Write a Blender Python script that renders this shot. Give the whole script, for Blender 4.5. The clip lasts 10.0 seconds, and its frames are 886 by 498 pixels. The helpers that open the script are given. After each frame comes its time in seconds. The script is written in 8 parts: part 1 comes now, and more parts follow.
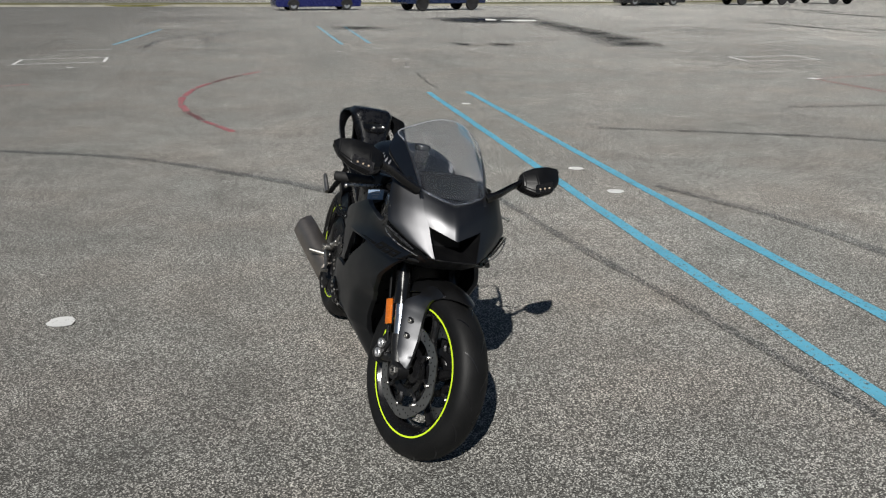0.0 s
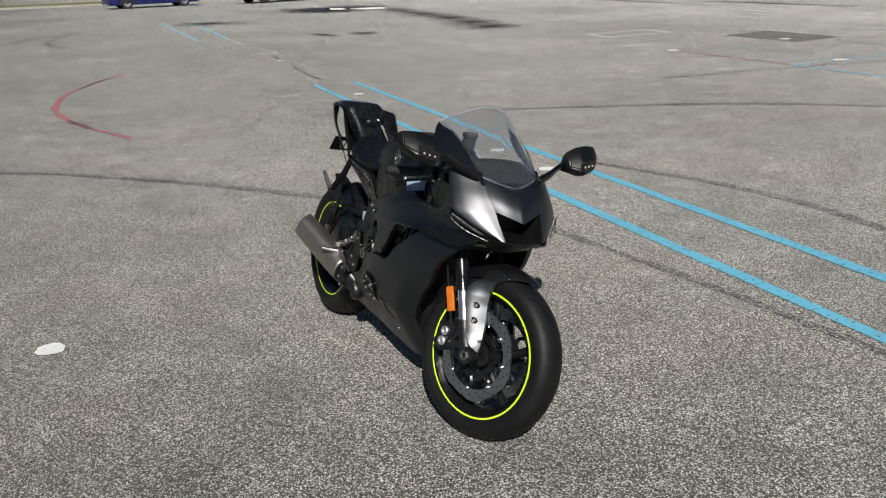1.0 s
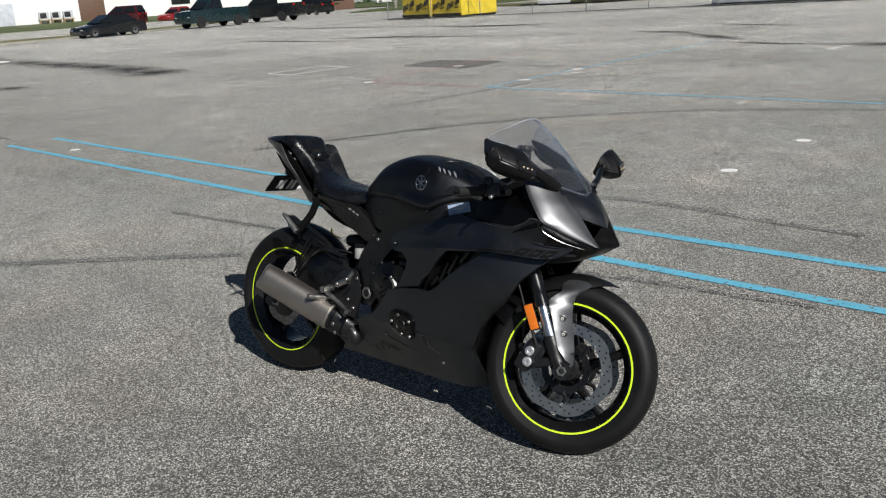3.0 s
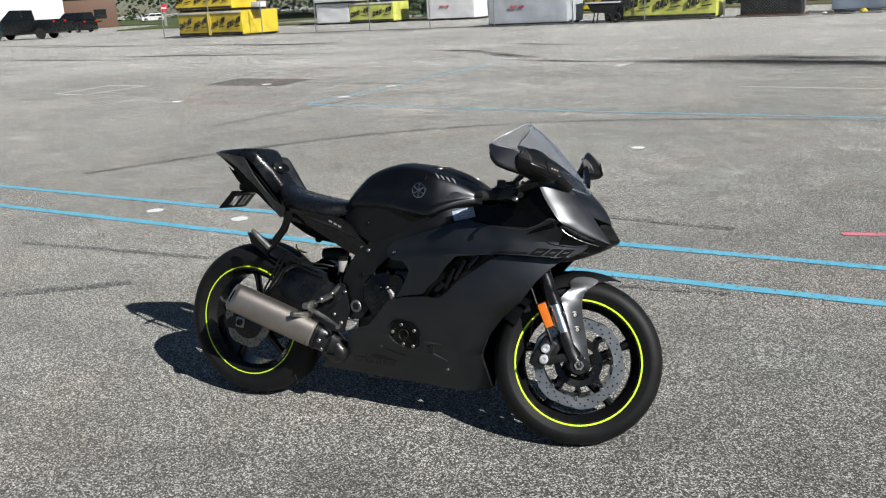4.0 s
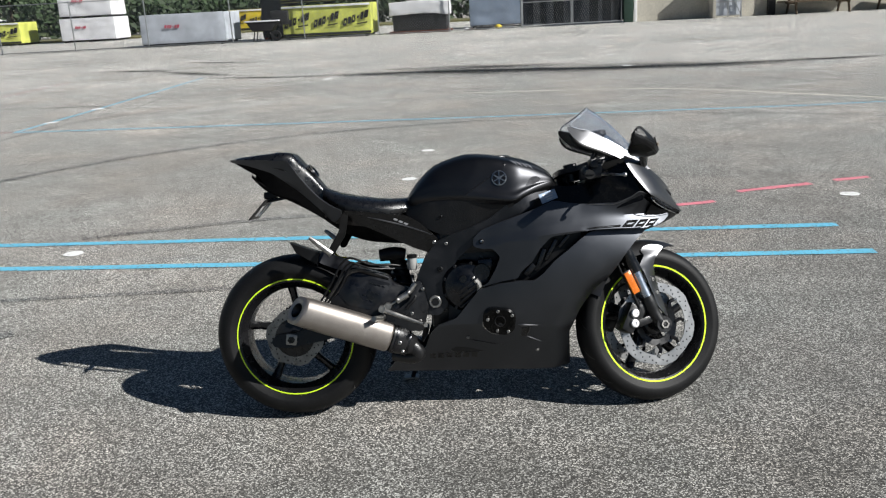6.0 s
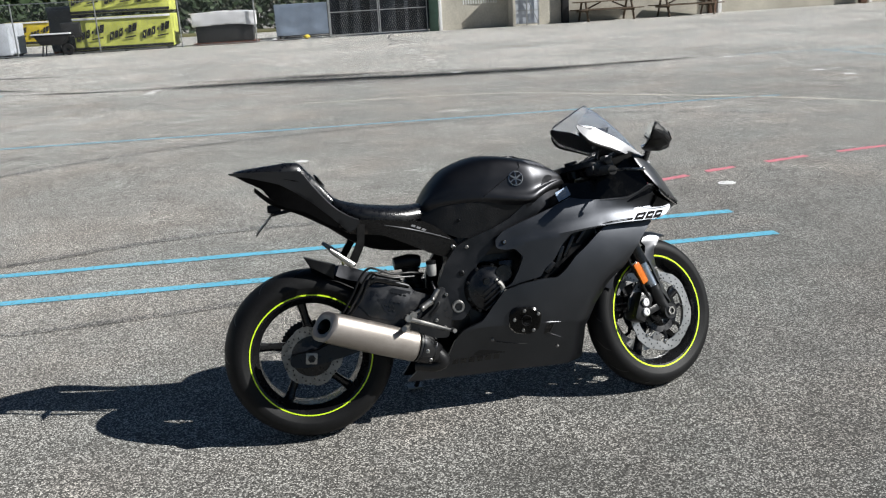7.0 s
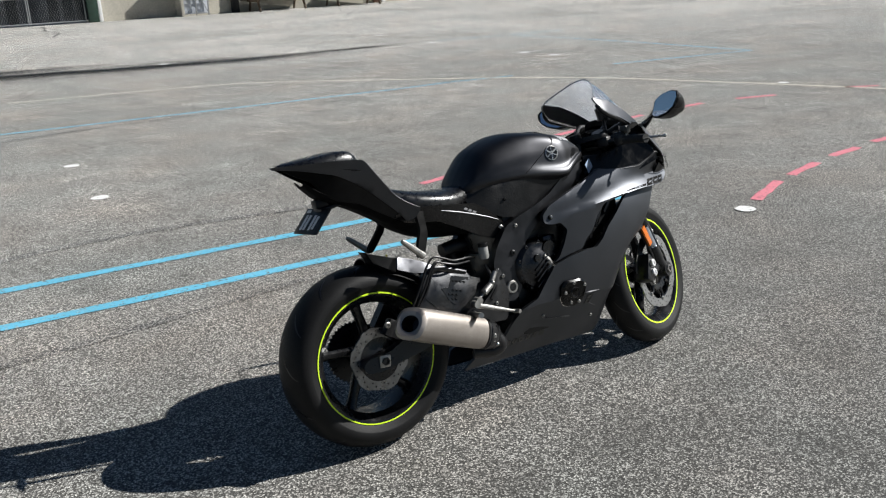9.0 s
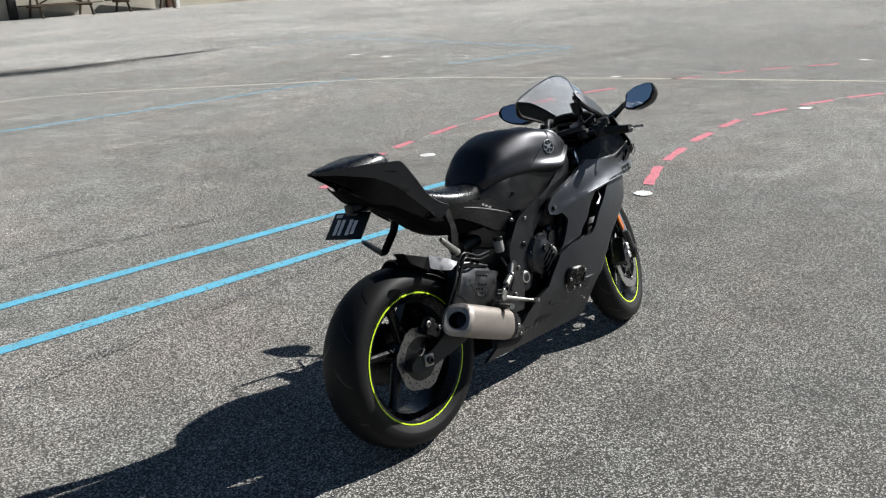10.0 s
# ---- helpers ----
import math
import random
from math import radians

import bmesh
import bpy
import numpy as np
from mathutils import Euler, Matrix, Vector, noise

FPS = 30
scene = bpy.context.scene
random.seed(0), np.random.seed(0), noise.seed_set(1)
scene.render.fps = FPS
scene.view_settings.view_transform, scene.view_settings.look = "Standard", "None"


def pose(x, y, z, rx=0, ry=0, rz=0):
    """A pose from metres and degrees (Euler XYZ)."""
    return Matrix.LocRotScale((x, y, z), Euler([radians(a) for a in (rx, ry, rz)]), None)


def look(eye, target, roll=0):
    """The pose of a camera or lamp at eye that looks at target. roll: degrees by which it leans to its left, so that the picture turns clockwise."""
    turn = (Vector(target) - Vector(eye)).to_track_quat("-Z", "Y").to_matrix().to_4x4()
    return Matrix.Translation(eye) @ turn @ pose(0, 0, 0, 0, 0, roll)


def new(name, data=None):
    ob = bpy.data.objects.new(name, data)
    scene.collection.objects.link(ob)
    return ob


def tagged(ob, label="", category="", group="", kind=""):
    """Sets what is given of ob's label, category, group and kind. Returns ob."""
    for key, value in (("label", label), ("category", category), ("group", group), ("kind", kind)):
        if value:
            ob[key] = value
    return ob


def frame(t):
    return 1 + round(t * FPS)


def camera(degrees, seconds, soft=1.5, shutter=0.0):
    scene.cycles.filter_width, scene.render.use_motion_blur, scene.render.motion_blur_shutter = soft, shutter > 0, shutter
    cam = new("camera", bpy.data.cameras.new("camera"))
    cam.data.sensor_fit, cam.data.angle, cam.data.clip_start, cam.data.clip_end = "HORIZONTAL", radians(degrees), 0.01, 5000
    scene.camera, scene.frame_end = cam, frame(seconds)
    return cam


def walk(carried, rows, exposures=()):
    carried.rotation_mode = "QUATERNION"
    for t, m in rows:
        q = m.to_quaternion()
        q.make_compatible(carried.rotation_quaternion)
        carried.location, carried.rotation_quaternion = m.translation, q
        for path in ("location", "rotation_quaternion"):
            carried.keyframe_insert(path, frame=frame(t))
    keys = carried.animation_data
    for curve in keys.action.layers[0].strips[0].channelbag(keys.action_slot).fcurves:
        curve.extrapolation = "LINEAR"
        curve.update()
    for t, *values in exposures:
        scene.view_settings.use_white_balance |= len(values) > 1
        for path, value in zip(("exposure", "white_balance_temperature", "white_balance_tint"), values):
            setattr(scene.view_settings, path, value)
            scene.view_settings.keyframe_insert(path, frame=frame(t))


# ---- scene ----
import functools
cam = camera(54.0, 10.0, soft=1.2)
PATH = [
    (0, (-0.042, -0.059, 1.57), (0.387, 1.805, 0.987), 0.05),
    (0.5, (-0.354, 0.047, 1.57), (0.241, 1.854, 0.954), -0.39),
    (1, (-0.721, 0.103, 1.593), (0.02, 1.856, 0.979), -2.19),
    (1.5, (-0.983, 0.297, 1.575), (-0.098, 1.989, 0.978), -3.23),
    (2, (-1.243, 0.529, 1.566), (-0.147, 2.091, 0.967), -2.98),
    (2.5, (-1.59, 0.747, 1.586), (-0.327, 2.183, 1.003), -3.78),
    (2.7, (-1.681, 0.856, 1.568), (-0.366, 2.25, 0.994), -3.87),
    (3.8, (-2.156, 1.562, 1.561), (-0.513, 2.557, 1.003), -3.23),
    (4, (-2.26, 1.678, 1.567), (-0.567, 2.588, 1.014), -2.97),
    (4.5, (-2.38, 2.041, 1.54), (-0.607, 2.779, 0.982), -2.93),
    (5, (-2.548, 2.401, 1.538), (-0.703, 2.941, 0.987), -2.79),
    (5.5, (-2.716, 2.764, 1.558), (-0.825, 3.115, 1.011), -3.05),
    (5.7, (-2.735, 2.914, 1.545), (-0.833, 3.196, 0.996), -3.10),
    (7, (-2.664, 3.937, 1.558), (-0.762, 3.66, 1.005), -3.31),
    (7.5, (-2.514, 4.225, 1.547), (-0.652, 3.763, 0.979), -3.49),
    (8, (-2.382, 4.547, 1.55), (-0.592, 3.881, 0.957), -2.27),
    (8.5, (-2.294, 4.888, 1.583), (-0.562, 4.089, 0.982), -2.69),
    (9, (-2.094, 5.18, 1.569), (-0.456, 4.207, 0.958), -2.80),
    (9.5, (-1.884, 5.48, 1.572), (-0.383, 4.315, 0.946), -2.22),
    (10, (-1.659, 5.81, 1.6), (-0.296, 4.487, 0.974), -2.91),
]
walk(cam, [(t, look(eye, target, roll)) for t, eye, target, roll in PATH],
     exposures=[(0.0, -0.12, 6580, 9), (0.5, 0.04, 6640, 9), (1.0, 0.08, 6610, 9), (1.5, -0.04, 6580, 9), (2.5, -0.06, 6520, 9), (4.0, 0.29, 6430, 9), (5.0, 0.40, 6400, 9), (7.0, 0.40, 6410, 9), (8.5, 0.40, 6430, 9), (10.0, 0.45, 6440, 9)])

# ---- light: high morning sun, clear sky ----
SUN_TO = Vector((-0.43, -1.16, 0.94)).normalized()
world = bpy.data.worlds.new("sky")
scene.world = world
world.use_nodes = True
wn = world.node_tree.nodes
sky = wn.new("ShaderNodeTexSky")
sky.sky_type, sky.sun_disc = "NISHITA", False
sky.sun_elevation = math.asin(SUN_TO.z)
sky.sun_rotation = math.atan2(SUN_TO.x, SUN_TO.y)
sky.air_density, sky.dust_density, sky.ozone_density = 1.0, 0.3, 3.4
world.node_tree.links.new(sky.outputs[0], wn["Background"].inputs[0])
wn["Background"].inputs[1].default_value = 0.031
sun = new("sun", bpy.data.lights.new("sun", "SUN"))
sun.data.energy, sun.data.angle, sun.data.color = 5.4, radians(0.53), (1.0, 0.975, 0.935)
sun.matrix_world = look(SUN_TO * 50, (0, 0, 0))

# ---- small tools ----
def nodes_of(m):
    m.use_nodes = True
    nt = m.node_tree
    return nt, nt.nodes["Principled BSDF"]


def add(nt, kind, **inputs):
    n = nt.nodes.new("ShaderNode" + kind)
    for k, v in inputs.items():
        n.inputs[k.replace("_", " ")].default_value = v
    return n


def ramp(nt, src, stops):
    r = nt.nodes.new("ShaderNodeValToRGB")
    while len(r.color_ramp.elements) < len(stops):
        r.color_ramp.elements.new(0.5)
    for e, (p, c) in zip(r.color_ramp.elements, stops):
        e.position, e.color = p, (*c, 1) if len(c) == 3 else c
    nt.links.new(src, r.inputs[0])
    return r.outputs[0]


def grey(v):
    return (v, v, v)


def blend(nt, fac, a, b, mode="MIX"):
    n = nt.nodes.new("ShaderNodeMix")
    n.data_type, n.blend_type = "RGBA", mode
    for i, s in ((0, fac), (6, a), (7, b)):
        if hasattr(s, "is_linked"):
            nt.links.new(s, n.inputs[i])
        elif i:
            n.inputs[i].default_value = (*s, 1)
        else:
            n.inputs[i].default_value = s
    return n.outputs[2]


def noise_at(nt, scale, detail=3.0, rough=0.55, stretch=None, coords="Object"):
    tc = nt.nodes.new("ShaderNodeTexCoord")
    src = tc.outputs[coords]
    if stretch:
        mp = nt.nodes.new("ShaderNodeMapping")
        mp.inputs["Scale"].default_value = stretch
        nt.links.new(src, mp.inputs[0])
        src = mp.outputs[0]
    n = add(nt, "TexNoise", Scale=scale, Detail=detail, Roughness=rough)
    nt.links.new(src, n.inputs["Vector"])
    return n.outputs["Fac"]


def bump(nt, bsdf, height, strength, distance):
    b = add(nt, "Bump", Strength=strength, Distance=distance)
    nt.links.new(height, b.inputs["Height"])
    nt.links.new(b.outputs[0], bsdf.inputs["Normal"])


def surface(name, base, rough=0.5, metal=0.0, vary=0.15, scale=6.0, fine=120.0, bumpy=0.0, spec=0.5, coat=0.0, rough_vary=0.12):
    """A painted, plastic or metal surface: base colour with soft blotches and fine grain, and uneven gloss."""
    m = bpy.data.materials.new(name)
    nt, b = nodes_of(m)
    big, small = noise_at(nt, scale), noise_at(nt, fine, 2.0)
    lo, hi = [c * (1 - vary) for c in base], [min(1, c * (1 + vary)) for c in base]
    c1 = ramp(nt, big, [(0.3, lo), (0.7, hi)])
    c2 = ramp(nt, small, [(0.25, grey(1 - vary)), (0.75, grey(1.0))])
    nt.links.new(blend(nt, 1.0, c1, c2, "MULTIPLY"), b.inputs["Base Color"])
    r = ramp(nt, noise_at(nt, scale * 2.3), [(0.3, grey(max(0.02, rough - rough_vary))), (0.7, grey(min(1, rough + rough_vary)))])
    nt.links.new(r, b.inputs["Roughness"])
    b.inputs["Metallic"].default_value = metal
    b.inputs["Specular IOR Level"].default_value = spec
    b.inputs["Coat Weight"].default_value = coat
    b.inputs["Coat Roughness"].default_value = 0.15
    if bumpy:
        bump(nt, b, small, bumpy, 0.002)
    return m


def mesh_ob(name, bm, material, parent=None, label="", smooth=0.6):
    """Links bm as one mesh object; edges sharper than `smooth` radians stay hard."""
    bmesh.ops.recalc_face_normals(bm, faces=bm.faces)
    for f in bm.faces:
        f.smooth = True
    for e in bm.edges:
        if len(e.link_faces) == 2 and e.calc_face_angle(0) > smooth:
            e.smooth = False
    me = bpy.data.meshes.new(name)
    bm.to_mesh(me)
    bm.free()
    for m in material if isinstance(material, (list, tuple)) else [material]:
        me.materials.append(m)
    ob = new(name, me)
    if parent:
        ob.parent = parent
    if label:
        ob["label"] = label
    return ob


def part(name, bm, material, parent, label="", smooth=0.6):
    return mesh_ob(name, bm, material, parent, label, smooth)


def thing(name, m, label, category, group=""):
    e = new(name)
    e.empty_display_size = 0.1
    e.matrix_world = m
    return tagged(e, label, category, group)


def box(bm, size, at, bevel=0.0, m=None):
    """A box with rounded edges, added to bm."""
    v = bmesh.ops.create_cube(bm, size=1, matrix=Matrix.Translation(at) @ (m or Matrix()) @ Matrix.Diagonal((*size, 1)))["verts"]
    if bevel:
        es = list({e for x in v for e in x.link_edges})
        bmesh.ops.bevel(bm, geom=es, offset=bevel, segments=2, affect="EDGES", profile=0.6)
    return bm


def cyl(bm, a, b, r, r2=None, seg=20, cap=True):
    """A round bar from a to b."""
    a, b = Vector(a), Vector(b)
    d = b - a
    m = Matrix.Translation((a + b) / 2) @ d.to_track_quat("Z", "Y").to_matrix().to_4x4()
    return bmesh.ops.create_cone(bm, cap_ends=cap, segments=seg, radius1=r, radius2=r if r2 is None else r2, depth=d.length, matrix=m)["verts"]


def smooth_line(pts, n):
    """Catmull-Rom through pts, n steps a span."""
    pts = [Vector(p) for p in pts]
    ext = [2 * pts[0] - pts[1], *pts, 2 * pts[-1] - pts[-2]]
    out = []
    for i in range(1, len(ext) - 2):
        p0, p1, p2, p3 = ext[i - 1 : i + 3]
        for k in range(n):
            t = k / n
            out.append(0.5 * (2 * p1 + (p2 - p0) * t + (2 * p0 - 5 * p1 + 4 * p2 - p3) * t * t + (3 * p1 - p0 - 3 * p2 + p3) * t**3))
    return out + [pts[-1]]


def tube(bm, pts, r, seg=10, n=6, flat=1.0):
    """A pipe along a smooth line through pts; r may be a list, one radius for each of pts."""
    radii = r if isinstance(r, (list, tuple)) else [r] * len(pts)
    line = smooth_line(pts, n) if n > 1 else [Vector(p) for p in pts]
    rad = [p.x for p in smooth_line([(q, 0, 0) for q in radii], n)] if n > 1 else radii
    up, rings = None, []
    for i, p in enumerate(line):
        d = (line[min(i + 1, len(line) - 1)] - line[max(i - 1, 0)]).normalized()
        if up is None:
            up = d.orthogonal().normalized()
        up = (up - d * up.dot(d)).normalized()
        side = d.cross(up)
        rings.append([bm.verts.new(p + rad[i] * (up * math.cos(a) + side * flat * math.sin(a))) for a in (2 * math.pi * k / seg for k in range(seg))])
    skin(bm, rings)
    return bm


def skin(bm, rings, closed=True, caps=True):
    for a, b in zip(rings, rings[1:]):
        n = len(a)
        for k in range(n if closed else n - 1):
            bm.faces.new((a[k], a[(k + 1) % n], b[(k + 1) % n], b[k]))
    if caps and closed:
        bm.faces.new(rings[0][::-1])
        bm.faces.new(rings[-1])
    return bm


def spin(bm, profile, centre=(0, 0, 0), axis="Y", seg=64, closed=True):
    """Turns a profile of (radius, along) round an axis."""
    rings = []
    for k in range(seg):
        a = 2 * math.pi * k / seg
        c, s = math.cos(a), math.sin(a)
        if axis == "Y":
            rings.append([bm.verts.new(Vector(centre) + Vector((r * c, u, r * s))) for r, u in profile])
        elif axis == "Z":
            rings.append([bm.verts.new(Vector(centre) + Vector((r * c, r * s, u))) for r, u in profile])
        else:
            rings.append([bm.verts.new(Vector(centre) + Vector((u, r * c, r * s))) for r, u in profile])
    n = len(profile)
    for i in range(seg):
        a, b = rings[i], rings[(i + 1) % seg]
        for k in range(n if closed else n - 1):
            bm.faces.new((a[k], a[(k + 1) % n], b[(k + 1) % n], b[k]))
    return bm


def slab(bm, outline, lo, hi, axis="Y", bevel=0.0):
    """A plate: outline in the other two axes, from lo to hi along the axis."""
    def at(p, u):
        return {"Y": (p[0], u, p[1]), "Z": (p[0], p[1], u), "X": (u, p[0], p[1])}[axis]
    a = [bm.verts.new(at(p, lo)) for p in outline]
    b = [bm.verts.new(at(p, hi)) for p in outline]
    n = len(a)
    fs = [bm.faces.new(a[::-1]), bm.faces.new(b)]
    fs += [bm.faces.new((a[k], a[(k + 1) % n], b[(k + 1) % n], b[k])) for k in range(n)]
    if bevel:
        es = list({e for f in fs[:2] for e in f.edges})
        bmesh.ops.bevel(bm, geom=es, offset=bevel, segments=2, affect="EDGES", profile=0.6)
    return bm


def ribbon(bm, pts, width, z, ragged=0.0, rng=None, step=0.25):
    """A flat strip of paint along pts (x, y), with slightly ragged edges."""
    line = []
    for a, b in zip(pts, pts[1:]):
        a, b = Vector(a), Vector(b)
        n = max(1, int((b - a).length / step))
        line += [a.lerp(b, k / n) for k in range(n)]
    line.append(Vector(pts[-1]))
    rows = []
    for i, p in enumerate(line):
        d = (line[min(i + 1, len(line) - 1)] - line[max(i - 1, 0)]).normalized()
        s = Vector((-d.y, d.x))
        w = [width / 2 * (1 + (rng.uniform(-ragged, ragged) if rng else 0)) for _ in range(2)]
        rows.append([bm.verts.new((*(p + s * w[0]), z)), bm.verts.new((*(p - s * w[1]), z))])
    skin(bm, rows, closed=False)
    return bm

# ---- ground ----
def asphalt_colour(nt, light=1.0):
    """Chips of pale and dark stone in worn tar, with paler and stained patches and far brightness painted in."""
    tc = nt.nodes.new("ShaderNodeTexCoord")
    chips = add(nt, "TexVoronoi", Scale=195.0, Randomness=1.0)
    nt.links.new(tc.outputs["Object"], chips.inputs["Vector"])
    stone = ramp(nt, chips.outputs["Color"], [(0.18, (0.020, 0.020, 0.0195)), (0.42, (0.076, 0.075, 0.0715)), (0.57, (0.212, 0.208, 0.195)), (0.78, (0.84, 0.815, 0.765))])
    gap = ramp(nt, chips.outputs["Distance"], [(0.35, grey(1.0)), (0.8, grey(0.3))])
    c = blend(nt, 1.0, stone, gap, "MULTIPLY")
    mid = ramp(nt, noise_at(nt, 2.6, 5.0, 0.62), [(0.28, grey(0.70)), (0.72, grey(1.24))])
    c = blend(nt, 1.0, c, mid, "MULTIPLY")
    wide = ramp(nt, noise_at(nt, 0.19, 5.0, 0.6), [(0.34, grey(0.8)), (0.66, grey(1.25))])
    c = blend(nt, 1.0, c, wide, "MULTIPLY")
    grit = ramp(nt, noise_at(nt, 110.0, 4.0, 0.8), [(0.3, grey(0.66)), (0.7, grey(1.3))])
    c = blend(nt, 1.0, c, grit, "MULTIPLY")
    # faint brown and green casts, and pale scuffs
    cast = ramp(nt, noise_at(nt, 0.8, 3.0, 0.6), [(0.32, (0.95, 1.0, 1.0)), (0.5, (1.0, 1.0, 0.99)), (0.68, (1.05, 0.99, 0.94))])
    c = blend(nt, 1.0, c, cast, "MULTIPLY")
    scuff = ramp(nt, noise_at(nt, 1.3, 7.0, 0.72, stretch=(1.0, 0.6, 1.0)), [(0.56, grey(1.0)), (0.66, grey(1.28))])
    c = blend(nt, 1.0, c, scuff, "MULTIPLY")
    # tone runs dark in the west to pale in the east, far brightness painted in
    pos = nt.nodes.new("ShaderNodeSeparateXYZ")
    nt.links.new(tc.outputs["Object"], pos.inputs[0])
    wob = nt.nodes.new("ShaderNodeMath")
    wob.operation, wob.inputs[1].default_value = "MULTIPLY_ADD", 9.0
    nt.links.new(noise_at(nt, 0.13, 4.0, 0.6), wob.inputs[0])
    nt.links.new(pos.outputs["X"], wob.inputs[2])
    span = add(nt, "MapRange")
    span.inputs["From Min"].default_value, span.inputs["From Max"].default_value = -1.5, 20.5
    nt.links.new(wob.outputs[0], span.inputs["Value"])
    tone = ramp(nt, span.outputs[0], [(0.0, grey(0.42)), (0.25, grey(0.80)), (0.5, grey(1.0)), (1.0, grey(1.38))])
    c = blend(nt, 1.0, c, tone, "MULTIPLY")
    # far ends of the lot painted paler, for their brightness at low view angles
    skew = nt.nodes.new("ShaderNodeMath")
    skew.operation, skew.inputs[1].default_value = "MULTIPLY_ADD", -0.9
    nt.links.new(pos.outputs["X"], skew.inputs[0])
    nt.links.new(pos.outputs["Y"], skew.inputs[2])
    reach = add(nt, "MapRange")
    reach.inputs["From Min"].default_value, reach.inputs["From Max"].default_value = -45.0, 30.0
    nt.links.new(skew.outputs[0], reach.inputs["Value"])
    far_lift = ramp(nt, reach.outputs[0], [(0.28, grey(1.14)), (0.44, grey(1.0)), (0.76, grey(1.0)), (0.95, grey(1.14))])
    c = blend(nt, 1.0, c, far_lift, "MULTIPLY")
    streak = ramp(nt, noise_at(nt, 0.7, 4.0, 0.6, stretch=(1.0, 0.12, 1.0)), [(0.36, grey(0.86)), (0.5, grey(1.0))])
    c = blend(nt, 1.0, c, streak, "MULTIPLY")
    if light != 1.0:
        c = blend(nt, 1.0, c, grey(light), "MULTIPLY")
    return c, chips


def asphalt(name, light=1.0, rough=0.72):
    m = bpy.data.materials.new(name)
    nt, b = nodes_of(m)
    c, chips = asphalt_colour(nt, light)
    nt.links.new(c, b.inputs["Base Color"])
    b.inputs["Roughness"].default_value = rough
    b.inputs["Diffuse Roughness"].default_value = 0.16
    b.inputs["Specular IOR Level"].default_value = 0.3
    b.inputs["Sheen Weight"].default_value = 0.18
    b.inputs["Sheen Roughness"].default_value = 0.55
    b.inputs["Sheen Tint"].default_value = (1.0, 0.95, 0.86, 1)
    bump(nt, b, chips.outputs["Distance"], 0.6, 0.004)
    return m


def road_paint(name, colour, wear=0.45):
    """Thin paint worn through to the stone chips in places."""
    m = bpy.data.materials.new(name)
    nt, b = nodes_of(m)
    c, chips = asphalt_colour(nt)
    mask = ramp(nt, noise_at(nt, 38.0, 4.0, 0.7), [(wear - 0.06, grey(0.0)), (wear + 0.06, grey(1.0))])
    tone = ramp(nt, noise_at(nt, 4.0, 4.0), [(0.3, [x * 0.85 for x in colour]), (0.7, colour)])
    nt.links.new(blend(nt, mask, c, tone), b.inputs["Base Color"])
    b.inputs["Roughness"].default_value = 0.65
    bump(nt, b, chips.outputs["Distance"], 0.35, 0.003)
    return m


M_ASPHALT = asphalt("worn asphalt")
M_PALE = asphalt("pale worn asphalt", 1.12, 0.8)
M_PATCH = asphalt("tar patch", 0.3, 0.75)
M_BLUE = road_paint("sky blue road paint", (0.14, 0.49, 0.67), 0.40)
M_BLUE_OLD = road_paint("faded blue road paint", (0.20, 0.48, 0.62), 0.435)
M_PINK = road_paint("pink road paint", (0.74, 0.23, 0.28), 0.39)
M_ARC = road_paint("scuffed red road paint", (0.55, 0.13, 0.16), 0.49)
M_RED = road_paint("faded red road paint", (0.42, 0.10, 0.12), 0.45)
M_OXIDE = road_paint("dark red road paint", (0.19, 0.06, 0.065), 0.47)
M_WHITE = road_paint("white road paint", (0.82, 0.82, 0.8), 0.36)
M_YELLOW = road_paint("faded cream road paint", (0.72, 0.67, 0.55), 0.43)
M_RUBBER = road_paint("tyre rubber mark", (0.10, 0.10, 0.10), 0.61)
M_CRACK = road_paint("dark crack filler", (0.05, 0.05, 0.05), 0.46)
rng = random.Random(7)


def sheet(name, pts, z, material, label, category, kind="structure"):
    bm = bmesh.new()
    bm.faces.new([bm.verts.new((x, y, z)) for x, y in pts])
    return tagged(mesh_ob(name, bm, material), label, category, kind=kind)


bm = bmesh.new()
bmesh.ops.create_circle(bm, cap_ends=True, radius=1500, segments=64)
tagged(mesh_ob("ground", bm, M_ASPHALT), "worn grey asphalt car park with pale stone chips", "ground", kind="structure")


def line(name, pts, width, material, label, z=0.004, ragged=0.12, step=0.25):
    bm = bmesh.new()
    ribbon(bm, pts, width, z, ragged, rng, step)
    return tagged(mesh_ob(name, bm, material), label, "road marking", kind="structure")


def curve2(pts, n=6):
    return [(p.x, p.y) for p in smooth_line([(x, y, 0) for x, y in pts], n)]


BLUE = "sky blue painted line on worn asphalt"
line("line_marking", [(2.72, 12.95), (2.42, 5.0), (2.32, 1.05)], 0.085, M_BLUE, BLUE)
line("line_marking", [(3.32, 12.9), (3.06, 6.4), (2.93, 1.05)], 0.085, M_BLUE, BLUE)
line("line_marking", [(9.48, 10.38), (12.3, 10.42), (15.0, 10.5), (18.5, 10.66)], 0.08, M_BLUE_OLD, "faded blue painted line across the car park")
line("line_marking", [(9.48, 10.38), (9.25, 7.3), (9.0, 3.5), (8.8, -0.7)], 0.085, M_BLUE_OLD, "faded blue painted line across the car park")
line("line_marking", [(8.8, -0.7), (8.85, -1.6), (8.7, -2.6)], 0.07, M_BLUE_OLD, "nearly worn-off blue painted line")
